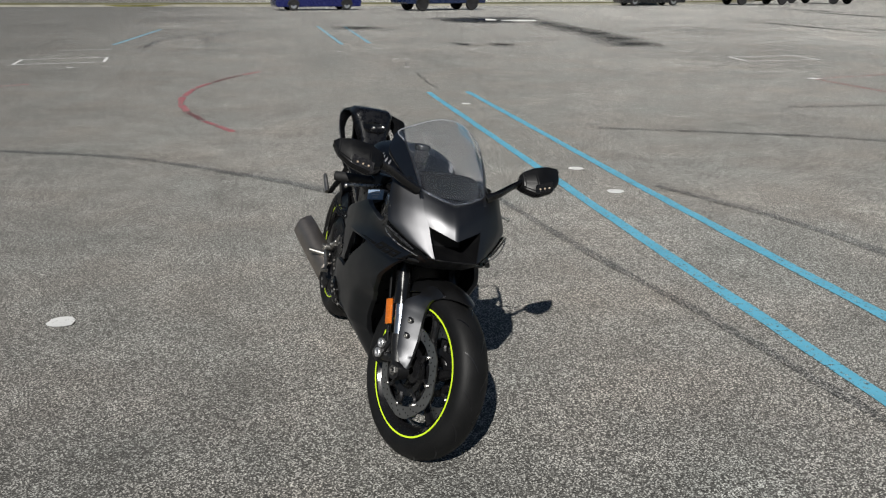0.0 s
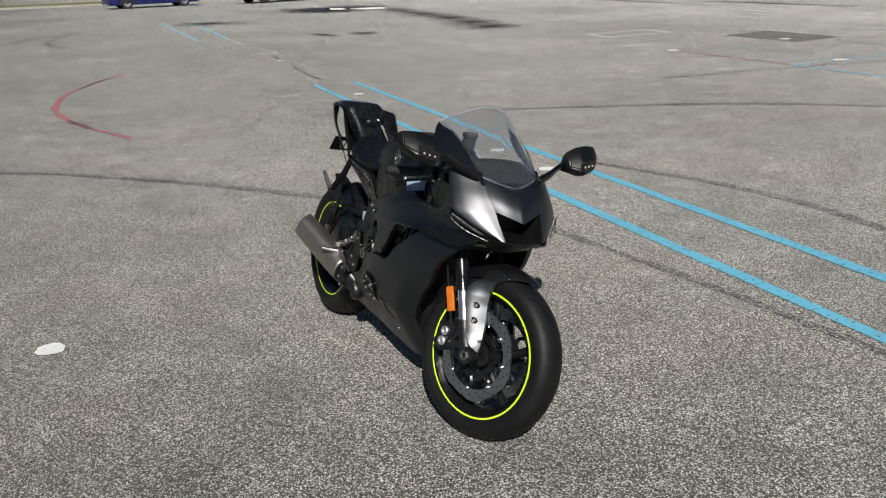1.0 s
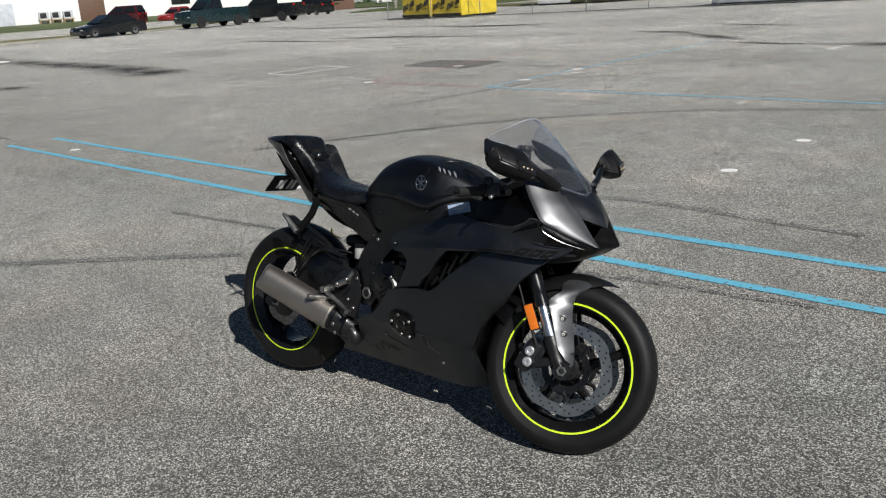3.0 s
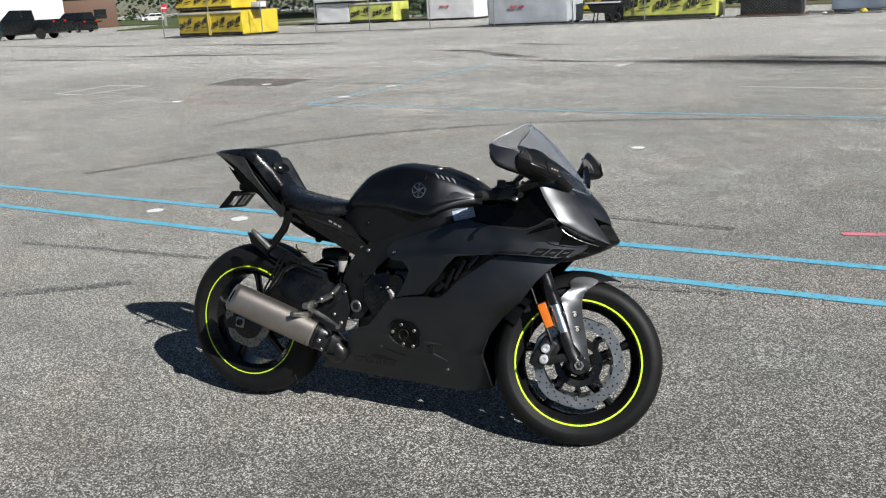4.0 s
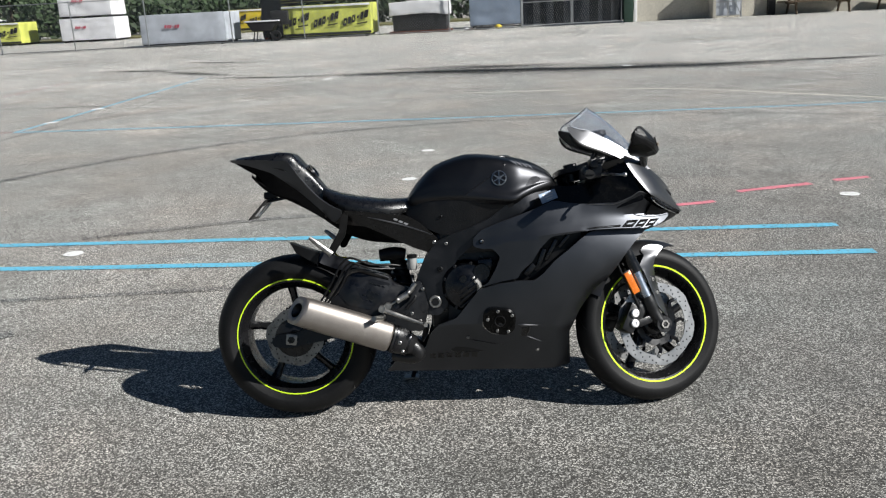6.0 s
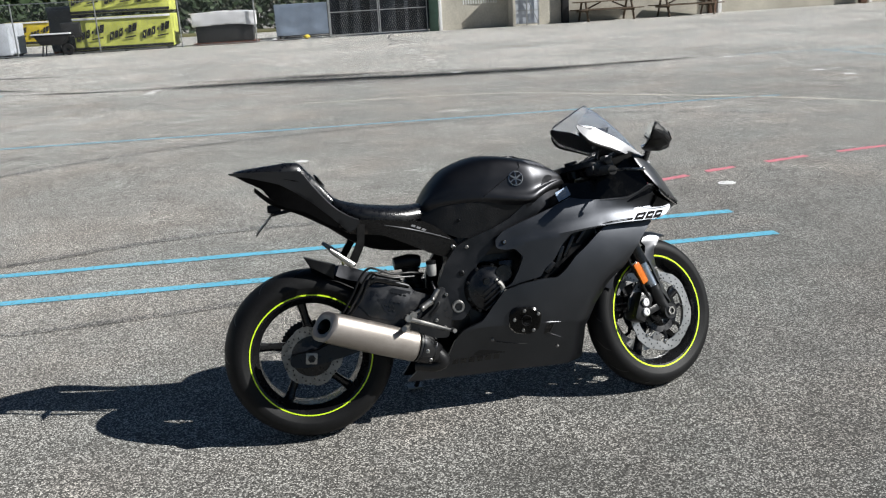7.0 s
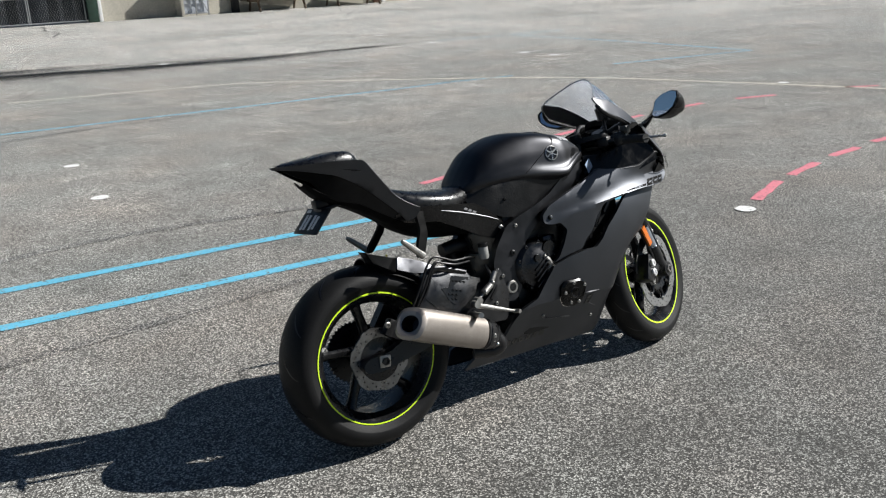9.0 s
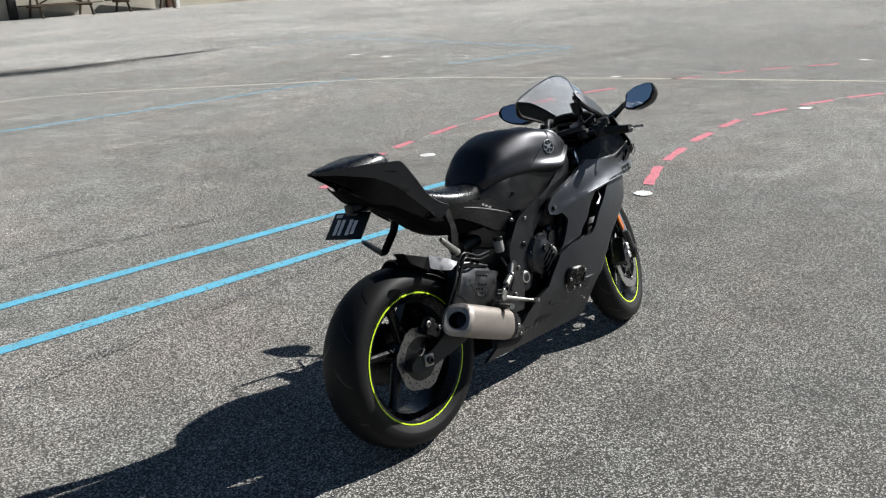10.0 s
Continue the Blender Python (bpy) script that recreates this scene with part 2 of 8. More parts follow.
line("line_marking", [(15.57, -7.46), (11.31, -7.49), (8.2, -7.31)], 0.08, M_BLUE_OLD, "faded blue painted line across the car park")
line("line_marking", [(8.2, -7.31), (8.63, -4.54)], 0.08, M_BLUE_OLD, "short faded blue painted line")
line("line_marking", [(15.7, -5.5), (15.4, -9.0)], 0.08, M_BLUE_OLD, "short faded blue painted line")
line("line_marking", [(-3.3, 25.2), (-2.7, 33.5)], 0.1, M_BLUE_OLD, "faded blue painted line far off")
line("line_marking", [(2.7, 24.0), (3.0, 35.0)], 0.1, M_BLUE_OLD, "faded blue painted line far off")
line("line_marking", [(3.5, 24.3), (4.0, 34.5)], 0.1, M_BLUE_OLD, "faded blue painted line far off")
line("line_marking", [(9.66, 13.41), (9.48, 10.42)], 0.05, M_RED, "thin faded red painted line")
line("line_marking", [(9.66, 13.41), (12.31, 13.96), (19.12, 14.37)], 0.05, M_RED, "thin faded red painted line")
RED_ARC = [(0.36, 16.81), (-0.04, 16.18), (-0.31, 15.57), (-0.51, 14.99), (-0.75, 14.2), (-0.87, 13.2), (-0.86, 12.29), (-0.73, 11.52), (-0.51, 10.71), (-0.33, 10.28), (-0.15, 9.77)]
for k in range(10):
    a, c = Vector(RED_ARC[k]), Vector(RED_ARC[k + 1])
    line("dash_marking", [tuple(a.lerp(c, 0.04)), tuple(a.lerp(c, 0.93))], 0.085, (M_RED, M_OXIDE, M_OXIDE, M_ARC, M_ARC, M_ARC, M_ARC, M_OXIDE, M_ARC, M_ARC)[k], "worn red painted arc segment on asphalt", ragged=0.35)
line("line_marking", curve2([(-6.2, 15.6), (-4.6, 15.0), (-3.4, 15.4)]), 0.06, M_RED, "worn red painted arc on asphalt", ragged=0.35)
line("line_marking", curve2([(12.2, 4.0), (11.6, 0.9), (10.1, -0.9), (7.9, -2.95), (5.7, -3.95), (3.9, -4.6), (1.0, -5.6)]), 0.07, M_YELLOW, "worn cream painted curve on asphalt")
for a, b in (((1.67, 0.49), (1.9, -0.05)), ((1.97, -0.26), (2.1, -0.74)), ((2.17, -1.02), (2.23, -1.45)), ((2.28, -1.74), (2.31, -2.16)), ((2.31, -2.46), (2.2, -2.94)),
             ((2.17, -3.23), (2.02, -3.68)), ((1.96, -3.89), (1.75, -4.34)), ((1.6, -4.6), (1.3, -5.0)),
             ((4.4, -4.41), (4.18, -4.74)), ((4.14, -5.13), (3.94, -5.53)), ((3.83, -5.71), (3.56, -6.08)), ((3.42, -6.28), (3.15, -6.66)), ((4.75, -2.9), (4.6, -3.4)),
             ((3.62, 1.95), (3.7, 1.66)), ((4.0, 1.42), (4.19, 0.81)), ((4.28, 0.6), (4.36, 0.3)), ((4.45, -0.05), (4.55, -0.5)), ((4.62, -0.85), (4.7, -1.4)), ((4.76, -1.8), (4.8, -2.4))):
    line("dash_marking", [a, b], 0.075, M_PINK, "short pink painted dash on asphalt", ragged=0.2, step=0.08)


def frame_marking(pts, width, material, label):
    bm = bmesh.new()
    n = len(pts)
    for k in range(n):
        ribbon(bm, [pts[k], pts[(k + 1) % n]], width, 0.004 + 0.0006 * k, 0.15, rng)
    return tagged(mesh_ob("frame_marking", bm, material), label, "road marking", kind="structure")


frame_marking([(10.7, 17.95), (12.4, 18.1), (12.25, 16.9), (10.5, 16.88)], 0.06, M_WHITE, "white painted rectangle on asphalt")
frame_marking([(-4.6, 20.6), (-2.9, 20.9), (-2.8, 19.6), (-4.5, 19.3)], 0.06, M_WHITE, "white painted rectangle on asphalt")
line("line_marking", [(-4.4, 23.4), (-3.1, 23.4)], 0.06, M_WHITE, "short white painted line on asphalt")
line("line_marking", [(8.9, 26.5), (11.8, 26.9)], 0.06, M_WHITE, "short white painted line on asphalt")


def dot(x, y, r=0.07):
    bm = bmesh.new()
    n = 18
    ring = [bm.verts.new((x + r * rng.uniform(0.85, 1.12) * math.cos(2 * math.pi * k / n), y + r * rng.uniform(0.85, 1.12) * math.sin(2 * math.pi * k / n), 0.0065)) for k in range(n)]
    bm.faces.new(ring)
    tagged(mesh_ob("paint_dot", bm, M_WHITE), "round white paint dot on asphalt", "road marking", kind="structure")


for x, y in ((2.81, 7.08), (2.79, 6.17), (-0.96, 4.17), (4.95, 4.08), (6.46, 4.04), (2.95, 11.53), (1.56, 0.72), (3.78, 0.66), (3.18, 17.1), (3.29, 19.01), (3.52, 18.96),
             (3.44, 22.35), (2.33, 21.41), (-1.02, 23.53), (-3.28, 18.41), (6.03, 19.36), (10.5, 10.35), (12.25, 10.42), (9.67, 13.42), (12.6, 13.7), (16.5, 7.12),
             (16.86, 18.94), (23.46, 4.64), (27.37, 4.01), (16.26, 0.66), (24.24, 3.85), (22.55, 4.5), (18.85, -5.62), (15.4, -5.2), (22.93, -10.27), (20.49, -8.84),
             (11.55, -4.94), (10.62, -4.92), (23.28, -2.28), (25.9, 0.4), (23.23, 0.49), (22.36, 0.52), (21.01, 0.56), (19.83, 0.62), (27.66, 12.72), (22.82, 8.55), (21.58, 7.22), (24.04, 7.25), (16.19, 7.13), (16.84, 7.07), (22.64, 4.58), (26.44, 3.88), (23.73, 3.9), (18.0, 14.4), (2.05, -3.05), (5.2, -4.3), (3.0, -7.2)):
    dot(x, y, 0.07 if x < 9 else 0.11)

sheet("tar_patch", [(12.43, 15.28), (13.96, 15.62), (13.68, 13.27), (12.26, 13.1)], 0.003, M_PATCH, "dark square tar patch in the asphalt", "patch")
# far stretch of paler paving
sheet("pavement", [(16.4, 11.5), (16.0, 4.0), (15.6, -4.0), (15.0, -40.0), (60.0, -60.0), (60.0, 60.0), (19.0, 60.0)], 0.002, M_PALE, "paler tan worn asphalt apron", "pavement")


def soft_stain(name, colour, rough, core):
    """A stain that fades out unevenly towards the edge of its patch."""
    m = bpy.data.materials.new(name)
    nt, b = nodes_of(m)
    tc = nt.nodes.new("ShaderNodeTexCoord")
    far = nt.nodes.new("ShaderNodeVectorMath")
    far.operation = "DISTANCE"
    far.inputs[1].default_value = (0.5, 0.5, 0.0)
    flat = nt.nodes.new("ShaderNodeVectorMath")
    flat.operation, flat.inputs[1].default_value = "MULTIPLY", (1.0, 1.0, 0.0)
    nt.links.new(tc.outputs["Generated"], flat.inputs[0])
    nt.links.new(flat.outputs["Vector"], far.inputs[0])
    mix = nt.nodes.new("ShaderNodeMath")
    mix.operation, mix.inputs[1].default_value = "MULTIPLY_ADD", 0.75
    nt.links.new(noise_at(nt, 1.6, 6.0, 0.7, stretch=(1.0, 0.35, 1.0)), mix.inputs[0])
    nt.links.new(far.outputs["Value"], mix.inputs[2])
    nt.links.new(ramp(nt, mix.outputs[0], [(0.42, grey(core)), (0.60, grey(core * 0.45)), (0.80, grey(0.0))]), b.inputs["Alpha"])
    b.inputs["Base Color"].default_value = (*colour, 1)
    b.inputs["Roughness"].default_value = rough
    return m


M_DAMP = soft_stain("damp dark stain", (0.018, 0.018, 0.018), 0.5, 0.90)
M_SMUT = soft_stain("dark smeared stain", (0.045, 0.045, 0.044), 0.7, 0.66)
M_FAINT = soft_stain("faint dark streak", (0.05, 0.05, 0.049), 0.75, 0.62)
stain_level = [0.0045]


def stain(x, y, across, along, turn, material, label="dark irregular stain on asphalt"):
    stain_level[0] += 0.00012
    bm = bmesh.new()
    n = 28
    bm.faces.new([bm.verts.new((across / 2 * math.cos(2 * math.pi * k / n), along / 2 * math.sin(2 * math.pi * k / n), 0)) for k in range(n)])
    for v in list(bm.verts)[:2]:
        v.co.z += 0.0001
    ob = tagged(mesh_ob("stain_marking", bm, material), label, "stain", kind="structure")
    ob.matrix_world = pose(x, y, stain_level[0], 0, 0, turn)


# damp hollow with a little standing water, and the trail that leads from it
stain(11.7, 39.8, 6.5, 11.0, -15, M_DAMP)
stain(10.2, 39.6, 4.5, 9.0, 0, M_DAMP)
for x, y, w, d, turn in ((12.5, 35.0, 2.4, 8.0, -8), (12.0, 31.0, 2.6, 8.0, -6), (11.5, 27.5, 2.4, 7.0, -5), (10.9, 24.5, 2.8, 6.0, -10), (10.4, 22.4, 2.6, 3.6, -10), (6.9, 23.0, 1.1, 2.4, 0), (5.9, 23.3, 0.8, 3.0, 0), (4.4, 33.0, 3.0, 5.0, 20)):
    stain(x, y, w, d, turn, M_SMUT)
M_WATER = surface("standing water", (0.02, 0.02, 0.02), 0.04, 0.0, 0.1, 2.0, 10.0, rough_vary=0.02)
for x, y, w, d in ((11.15, 39.8, 0.9, 2.4), (12.35, 38.4, 1.5, 2.2)):
    bm = bmesh.new()
    bm.faces.new([bm.verts.new((x + w / 2 * math.cos(a) * (1 + 0.16 * math.sin(3 * a)), y + d / 2 * math.sin(a) * (1 + 0.12 * math.cos(2 * a)), 0.009)) for a in [2 * math.pi * k / 30 for k in range(30)]])
    tagged(mesh_ob("puddle", bm, M_WATER), "shallow puddle in a stained hollow", "puddle", kind="structure")
# long dark seam and streaks where water runs across the lot
for (ax, ay), (bx, by), w, m in (((18.6, 11.4), (17.0, 7.0), 0.7, M_FAINT), ((17.6, 8.2), (16.7, 4.6), 1.0, M_FAINT), ((17.3, 7.2), (15.9, 0.6), 3.4, M_FAINT), ((16.3, 2.6), (15.3, -3.6), 2.6, M_FAINT), ((17.4, 6.4), (16.2, 2.2), 1.4, M_SMUT), ((16.9, 4.6), (15.6, 0.0), 1.3, M_SMUT), ((16.0, 1.8), (15.3, -2.4), 1.1, M_SMUT), ((15.6, -0.8), (15.8, -5.4), 0.8, M_SMUT),
                                ((17.6, 7.0), (16.6, 3.0), 0.8, M_FAINT), ((16.6, 3.4), (15.5, -0.6), 0.7, M_FAINT), ((18.4, 6.5), (17.2, 1.0), 1.8, M_FAINT),
                                ((22.8, 15.6), (21.8, 12.6), 0.9, M_SMUT), ((21.9, 13.4), (18.4, 9.6), 1.0, M_FAINT), ((33.7, 52.0), (30.0, 30.0), 1.5, M_FAINT), ((30.5, 33.0), (27.4, 20.5), 1.4, M_SMUT), ((22.8, 31.0), (22.1, 18.5), 1.0, M_SMUT), ((22.0, 36.0), (20.6, 24.5), 0.9, M_SMUT),
                                ((18.4, 22.3), (18.7, 20.2), 0.45, M_DAMP), ((17.6, 20.9), (17.7, 19.9), 0.35, M_DAMP), ((22.0, 28.6), (23.7, 23.6), 0.8, M_SMUT), ((28.0, 29.0), (29.4, 21.5), 1.2, M_SMUT), ((36.0, 58.0), (34.0, 42.0), 1.6, M_FAINT), ((12.9, 13.4), (12.6, 9.6), 0.16, M_SMUT), ((26.0, 15.0), (23.6, 10.2), 0.7, M_FAINT)):
    stain((ax + bx) / 2, (ay + by) / 2, w, math.hypot(bx - ax, by - ay) * 1.2, math.degrees(math.atan2(-(bx - ax), by - ay)), m)
# dark runs along the foot of the fence and crates
for y in (41.0, 36.0, 31.0, 26.0, 20.5, 15.0):
    stain(39.3 + (40 - y) * 0.06, y, 1.5, 7.0, 3.4, M_SMUT, "damp dark run at the foot of the fence")
for pts in ([(3.36, 18.3), (3.28, 17.8), (3.2, 17.3)], [(3.15, 15.9), (3.05, 15.2), (3.08, 14.9), (2.98, 14.4), (2.99, 13.5)], [(40.8, -0.4), (36.0, 0.2), (33.3, 0.05), (31.6, 0.5), (30.2, 0.7)]):
    line("crack_marking", pts, 0.034 if pts[0][0] < 10 else 0.10, M_CRACK, "thin dark crack in the asphalt", 0.0075, 0.5, 0.1)
for pts, w in (([(1.3, 5.75), (0.5, 6.8), (-0.2, 7.6), (-1.3, 8.6), (-3.5, 9.6)], 0.1), ([(3.9, 9.2), (6.1, 8.04), (7.48, 6.7), (8.3, 5.1), (8.7, 2.6), (8.3, 0.0), (7.0, -2.0)], 0.1),
               ([(7.1, 10.3), (10.56, 9.84), (11.6, 8.7), (13.6, 7.2)], 0.1), ([(3.2, 6.3), (3.7, 4.6), (3.55, 2.6)], 0.09), ([(1.74, 7.3), (1.94, 4.92), (2.13, 3.56), (2.24, 2.4)], 0.06),
               ([(-2.36, 23.9), (-2.23, 27.2), (-1.56, 29.4), (-0.67, 31.2), (0.45, 32.9), (2.25, 33.7), (5.0, 33.6)], 0.17), ([(-0.19, 23.9), (-0.82, 25.7), (-0.99, 27.0), (-0.86, 28.4), (-0.41, 30.5), (0.33, 32.0)], 0.17), ([(5.5, 27.0), (5.0, 25.3), (4.5, 24.2)], 0.07)):
    line("tyre_mark", curve2(pts), w, M_RUBBER, "faint dark curved tyre mark on asphalt", 0.0035, 0.3)

# ---- surroundings: fence, stacked crates, concrete wall, kerb, grass, vehicles, building, woods ----
def fence_x(y):
    return 39.5 + (40 - y) * 0.06


def banner_cloth(name, base, dirt=0.25):
    return surface(name, base, 0.55, 0.0, dirt, 1.6, 25.0, 0.1)


M_BANNER = banner_cloth("yellow printed banner", (0.70, 0.53, 0.035))
M_LIMEB = banner_cloth("lime yellow printed banner", (0.60, 0.63, 0.13))
M_INK = surface("black banner print", (0.015, 0.015, 0.015), 0.5)
M_WRAP = banner_cloth("white plastic wrap", (0.72, 0.72, 0.74), 0.12)
M_WRAP_GREY = banner_cloth("grey plastic wrap", (0.5, 0.53, 0.58), 0.15)
M_SLATE = banner_cloth("blue-grey tarpaulin", (0.2, 0.25, 0.33), 0.2)
M_SHADE = banner_cloth("dark shade cloth", (0.018, 0.024, 0.034), 0.35)
M_REDINK = surface("faded red print", (0.5, 0.08, 0.12), 0.5)
M_GALV = surface("galvanised steel", (0.42, 0.43, 0.44), 0.4, 0.9, 0.15, 6.0)
M_WOOD = surface("weathered timber", (0.12, 0.085, 0.055), 0.8, 0.0, 0.35, 3.0, 30.0, 0.4)
M_PALLET = surface("red-brown pallet timber", (0.2, 0.075, 0.05), 0.8, 0.0, 0.3, 3.0, 30.0, 0.3)
M_DARK = surface("dark stacked goods", (0.012, 0.012, 0.013), 0.6, 0.0, 0.4, 3.0)
M_CONCRETE = surface("weathered concrete", (0.5, 0.47, 0.40), 0.85, 0.0, 0.2, 0.5, 12.0, 0.3)
M_WHITEPAINT = surface("white painted wall", (0.78, 0.78, 0.77), 0.7, 0.0, 0.08, 0.3, 6.0)
M_GREENPOST = surface("dark green paint", (0.02, 0.05, 0.035), 0.5, 0.0, 0.2)
M_KERB = surface("concrete kerb", (0.26, 0.25, 0.21), 0.85, 0.0, 0.2, 1.0, 20.0, 0.2)
M_RACK = surface("sandy timber", (0.4, 0.3, 0.17), 0.8, 0.0, 0.2, 2.0, 20.0)
M_BROWN = surface("brown painted door", (0.12, 0.065, 0.04), 0.6, 0.0, 0.15)
M_CARGLASS = surface("dark car glass", (0.01, 0.012, 0.014), 0.08, 0.0, 0.1)
M_GRASS = surface("mown grass", (0.085, 0.115, 0.03), 0.9, 0.0, 0.4, 0.25, 8.0, 0.5)
M_DRY = surface("dry grass verge", (0.17, 0.16, 0.06), 0.9, 0.0, 0.4, 0.3, 8.0, 0.5)
M_LEAF = surface("dark green leaves", (0.032, 0.06, 0.018), 0.7, 0.0, 0.5, 0.3, 4.0)
M_BARK = surface("grey bark", (0.09, 0.07, 0.05), 0.9, 0.0, 0.3, 2.0, 20.0, 0.5)


def crate(at, size, material, label, bars=0, ink=None, strip=True, turn=0.0, group="stacked crates", stretch_wrap=False):
    """A covered crate on a low pallet: cloth faces with bulges, a dark foot strip and slanted printed bars."""
    e = thing("crate", pose(*at, 0, 0, turn), label, "crate", group)
    sx, sy, sz = size
    bm = bmesh.new()
    box(bm, (sx, sy, sz - 0.14), (sx / 2, 0, 0.14 + (sz - 0.14) / 2), 0.03)
    bmesh.ops.subdivide_edges(bm, edges=[x for x in bm.edges if x.calc_length() > 0.4], cuts=9, use_grid_fill=True)
    r = random.Random(int(at[1] * 97 + at[2] * 31))
    for v in bm.verts:
        k = noise.noise(Vector((v.co.x * 1.7 + at[1], v.co.y * 1.7, v.co.z * 2.3 + at[2])))
        f = noise.noise(Vector((v.co.x * 5 + at[1], v.co.y * 6, v.co.z * 1.4)))
        amt = 0.05 if stretch_wrap else 0.015
        v.co += Vector((k, k, 0.3 * k)) * amt + Vector((f, f, 0)) * amt * 0.5
    part("cover", bm, material, e)
    bm = bmesh.new()
    for k in range(3):
        box(bm, (sx * 0.98, 0.1, 0.1), (sx / 2, -sy * 0.44 + sy * 0.44 * k, 0.05), 0.01)
    box(bm, (sx, sy * 0.98, 0.04), (sx / 2, 0, 0.12), 0.005)
    part("pallet", bm, M_DARK, e)
    if strip:
        bm = bmesh.new()
        box(bm, (0.02, sy, 0.12), (-0.045, 0, 0.22), 0.004)
        part("foot_strip", bm, M_INK, e)
    if strip:
        bm = bmesh.new()
        box(bm, (0.03, sy * 0.995, 0.10), (-0.042, 0, sz - 0.07), 0.006)
        part("top_band", bm, M_WRAP, e, "pale plastic edge band")
    small = ink is not None
    for k in range(bars):
        y = sy * (0.5 - (k + 0.5) / bars) + (sy * 0.12 if small else 0.0)
        h, pitch = (sz * 0.11, 0.13) if small else (sz * 0.25, sy / bars * 0.145)
        for j, (wide, tall) in enumerate(((1.0, 1.0), (0.85, 0.9), (0.95, 1.0), (0.5, 0.3), (0.8, 0.95), (1.15, 1.0))):
            bm = bmesh.new()
            w = pitch * 0.8 * wide
            yy = y + pitch * (2.5 - j)
            zz = sz * (0.62 if small else 0.56) + (0.0 if small else (j - 2.5) * h * 0.17)
            hh = h * tall
            slab(bm, [(yy + w * 0.5 + hh * 0.1, zz - hh * 0.5), (yy - w * 0.5 + hh * 0.1, zz - hh * 0.42), (yy - w * 0.5 - hh * 0.1, zz + hh * 0.5), (yy + w * 0.5 - hh * 0.1, zz + hh * 0.42)], -0.062, -0.05, "X")
            part("print_bar", bm, ink or M_INK, e)
            if not small and wide > 0.8 and j % 2 == 0:
                bm = bmesh.new()
                slab(bm, [(yy + w * 0.14, zz - hh * 0.16), (yy - w * 0.12, zz - hh * 0.13), (yy - w * 0.14, zz + hh * 0.16), (yy + w * 0.12, zz + hh * 0.13)], -0.0655, -0.058, "X")
                part("print_gap", bm, material, e)
        if not small:
            bm = bmesh.new()
            slab(bm, [(y - pitch * 0.2, sz * 0.36), (y - pitch * 2.6, sz * 0.40), (y - pitch * 2.6, sz * 0.44), (y - pitch * 0.2, sz * 0.40)], -0.062, -0.05, "X")
            part("print_bar", bm, M_INK, e)
    return e


YEL = "yellow bannered crate with slanted black print"
for y in (40.9, 38.25):
    crate((39.75, y, 0.0), (3.1, 2.6, 1.5), M_BANNER, YEL, 2, turn=-5)
crate((39.95, 40.1, 1.52), (2.6, 4.2, 1.55), M_BANNER, "wide yellow bannered crate stacked on two others", 3, turn=4)
crate((40.4, 36.5, 1.5), (0.7, 0.6, 0.45), M_WRAP, "small white wrapped pack on a yellow crate", 0, strip=False, stretch_wrap=True)
WHT = "crate in creased white plastic wrap"
crate((57.0, 42.35, 0), (2.4, 3.1, 1.6), M_WRAP, WHT, 0, strip=False, stretch_wrap=True)
crate((56.8, 41.9, 1.6), (2.4, 4.0, 1.7), M_WRAP, WHT, 0, strip=False, stretch_wrap=True)
crate((57.0, 38.75, 0), (2.4, 4.0, 1.55), M_LIMEB, "lime yellow bannered crate with slanted black print", 2)
crate((57.0, 31.9, 0), (2.4, 3.9, 1.6), M_WRAP, WHT, 1, M_REDINK, False, stretch_wrap=True)
crate((57.0, 31.9, 1.6), (2.4, 3.7, 1.8), M_WRAP, WHT, 1, M_REDINK, False, stretch_wrap=True)
crate((40.95, 19.3, 0), (2.6, 4.35, 1.55), M_WRAP_GREY, "long crate in grey plastic wrap with a red mark", 1, M_REDINK, False, stretch_wrap=True)
crate((62.0, 22.1, 0.0), (2.4, 2.9, 1.6), M_BANNER, YEL, 2)
crate((41.35, 12.1, 0), (2.4, 4.45, 1.62), M_LIMEB, "lime yellow bannered crate with slanted black print", 3)
crate((41.35, 12.1, 1.64), (2.4, 4.45, 1.6), M_LIMEB, "lime yellow bannered crate with slanted black print", 3)
crate((44.6, 3.62, 0.0), (2.2, 3.0, 1.72), M_SLATE, "load under blue-grey tarpaulin behind the fence", 0, strip=False, stretch_wrap=True, group="tarpaulin loads")
# covered pallet of dark goods under a white sheet
load = thing("covered_load", pose(41.7, 7.5, 0), "dark goods on a pallet under a white sheet", "load")
bm = bmesh.new()
for k in range(7):
    box(bm, (1.7, 0.3, 0.03), (0.85, -1.35 + 0.45 * k, 0.11), 0.004)
for k in range(3):
    box(bm, (0.1, 3.1, 0.09), (0.1 + 0.75 * k, 0, 0.05), 0.004)
part("pallet", bm, M_PALLET, load, "red-brown timber pallet")
bm = bmesh.new()
box(bm, (1.5, 2.7, 0.85), (0.85, 0, 0.55), 0.05)
part("stock", bm, M_DARK, load)
bm = bmesh.new()
box(bm, (1.75, 3.0, 0.62), (0.85, 0, 1.26), 0.06)
bmesh.ops.subdivide_edges(bm, edges=[x for x in bm.edges if x.calc_length() > 0.3], cuts=8, use_grid_fill=True)
for v in bm.verts:
    v.co += Vector((1, 1, 1)) * 0.07 * noise.noise(v.co * 2.4)
    v.co.z -= 0.05 * abs(v.co.y)
part("sheet", bm, M_WRAP, load, "creased white sheet")

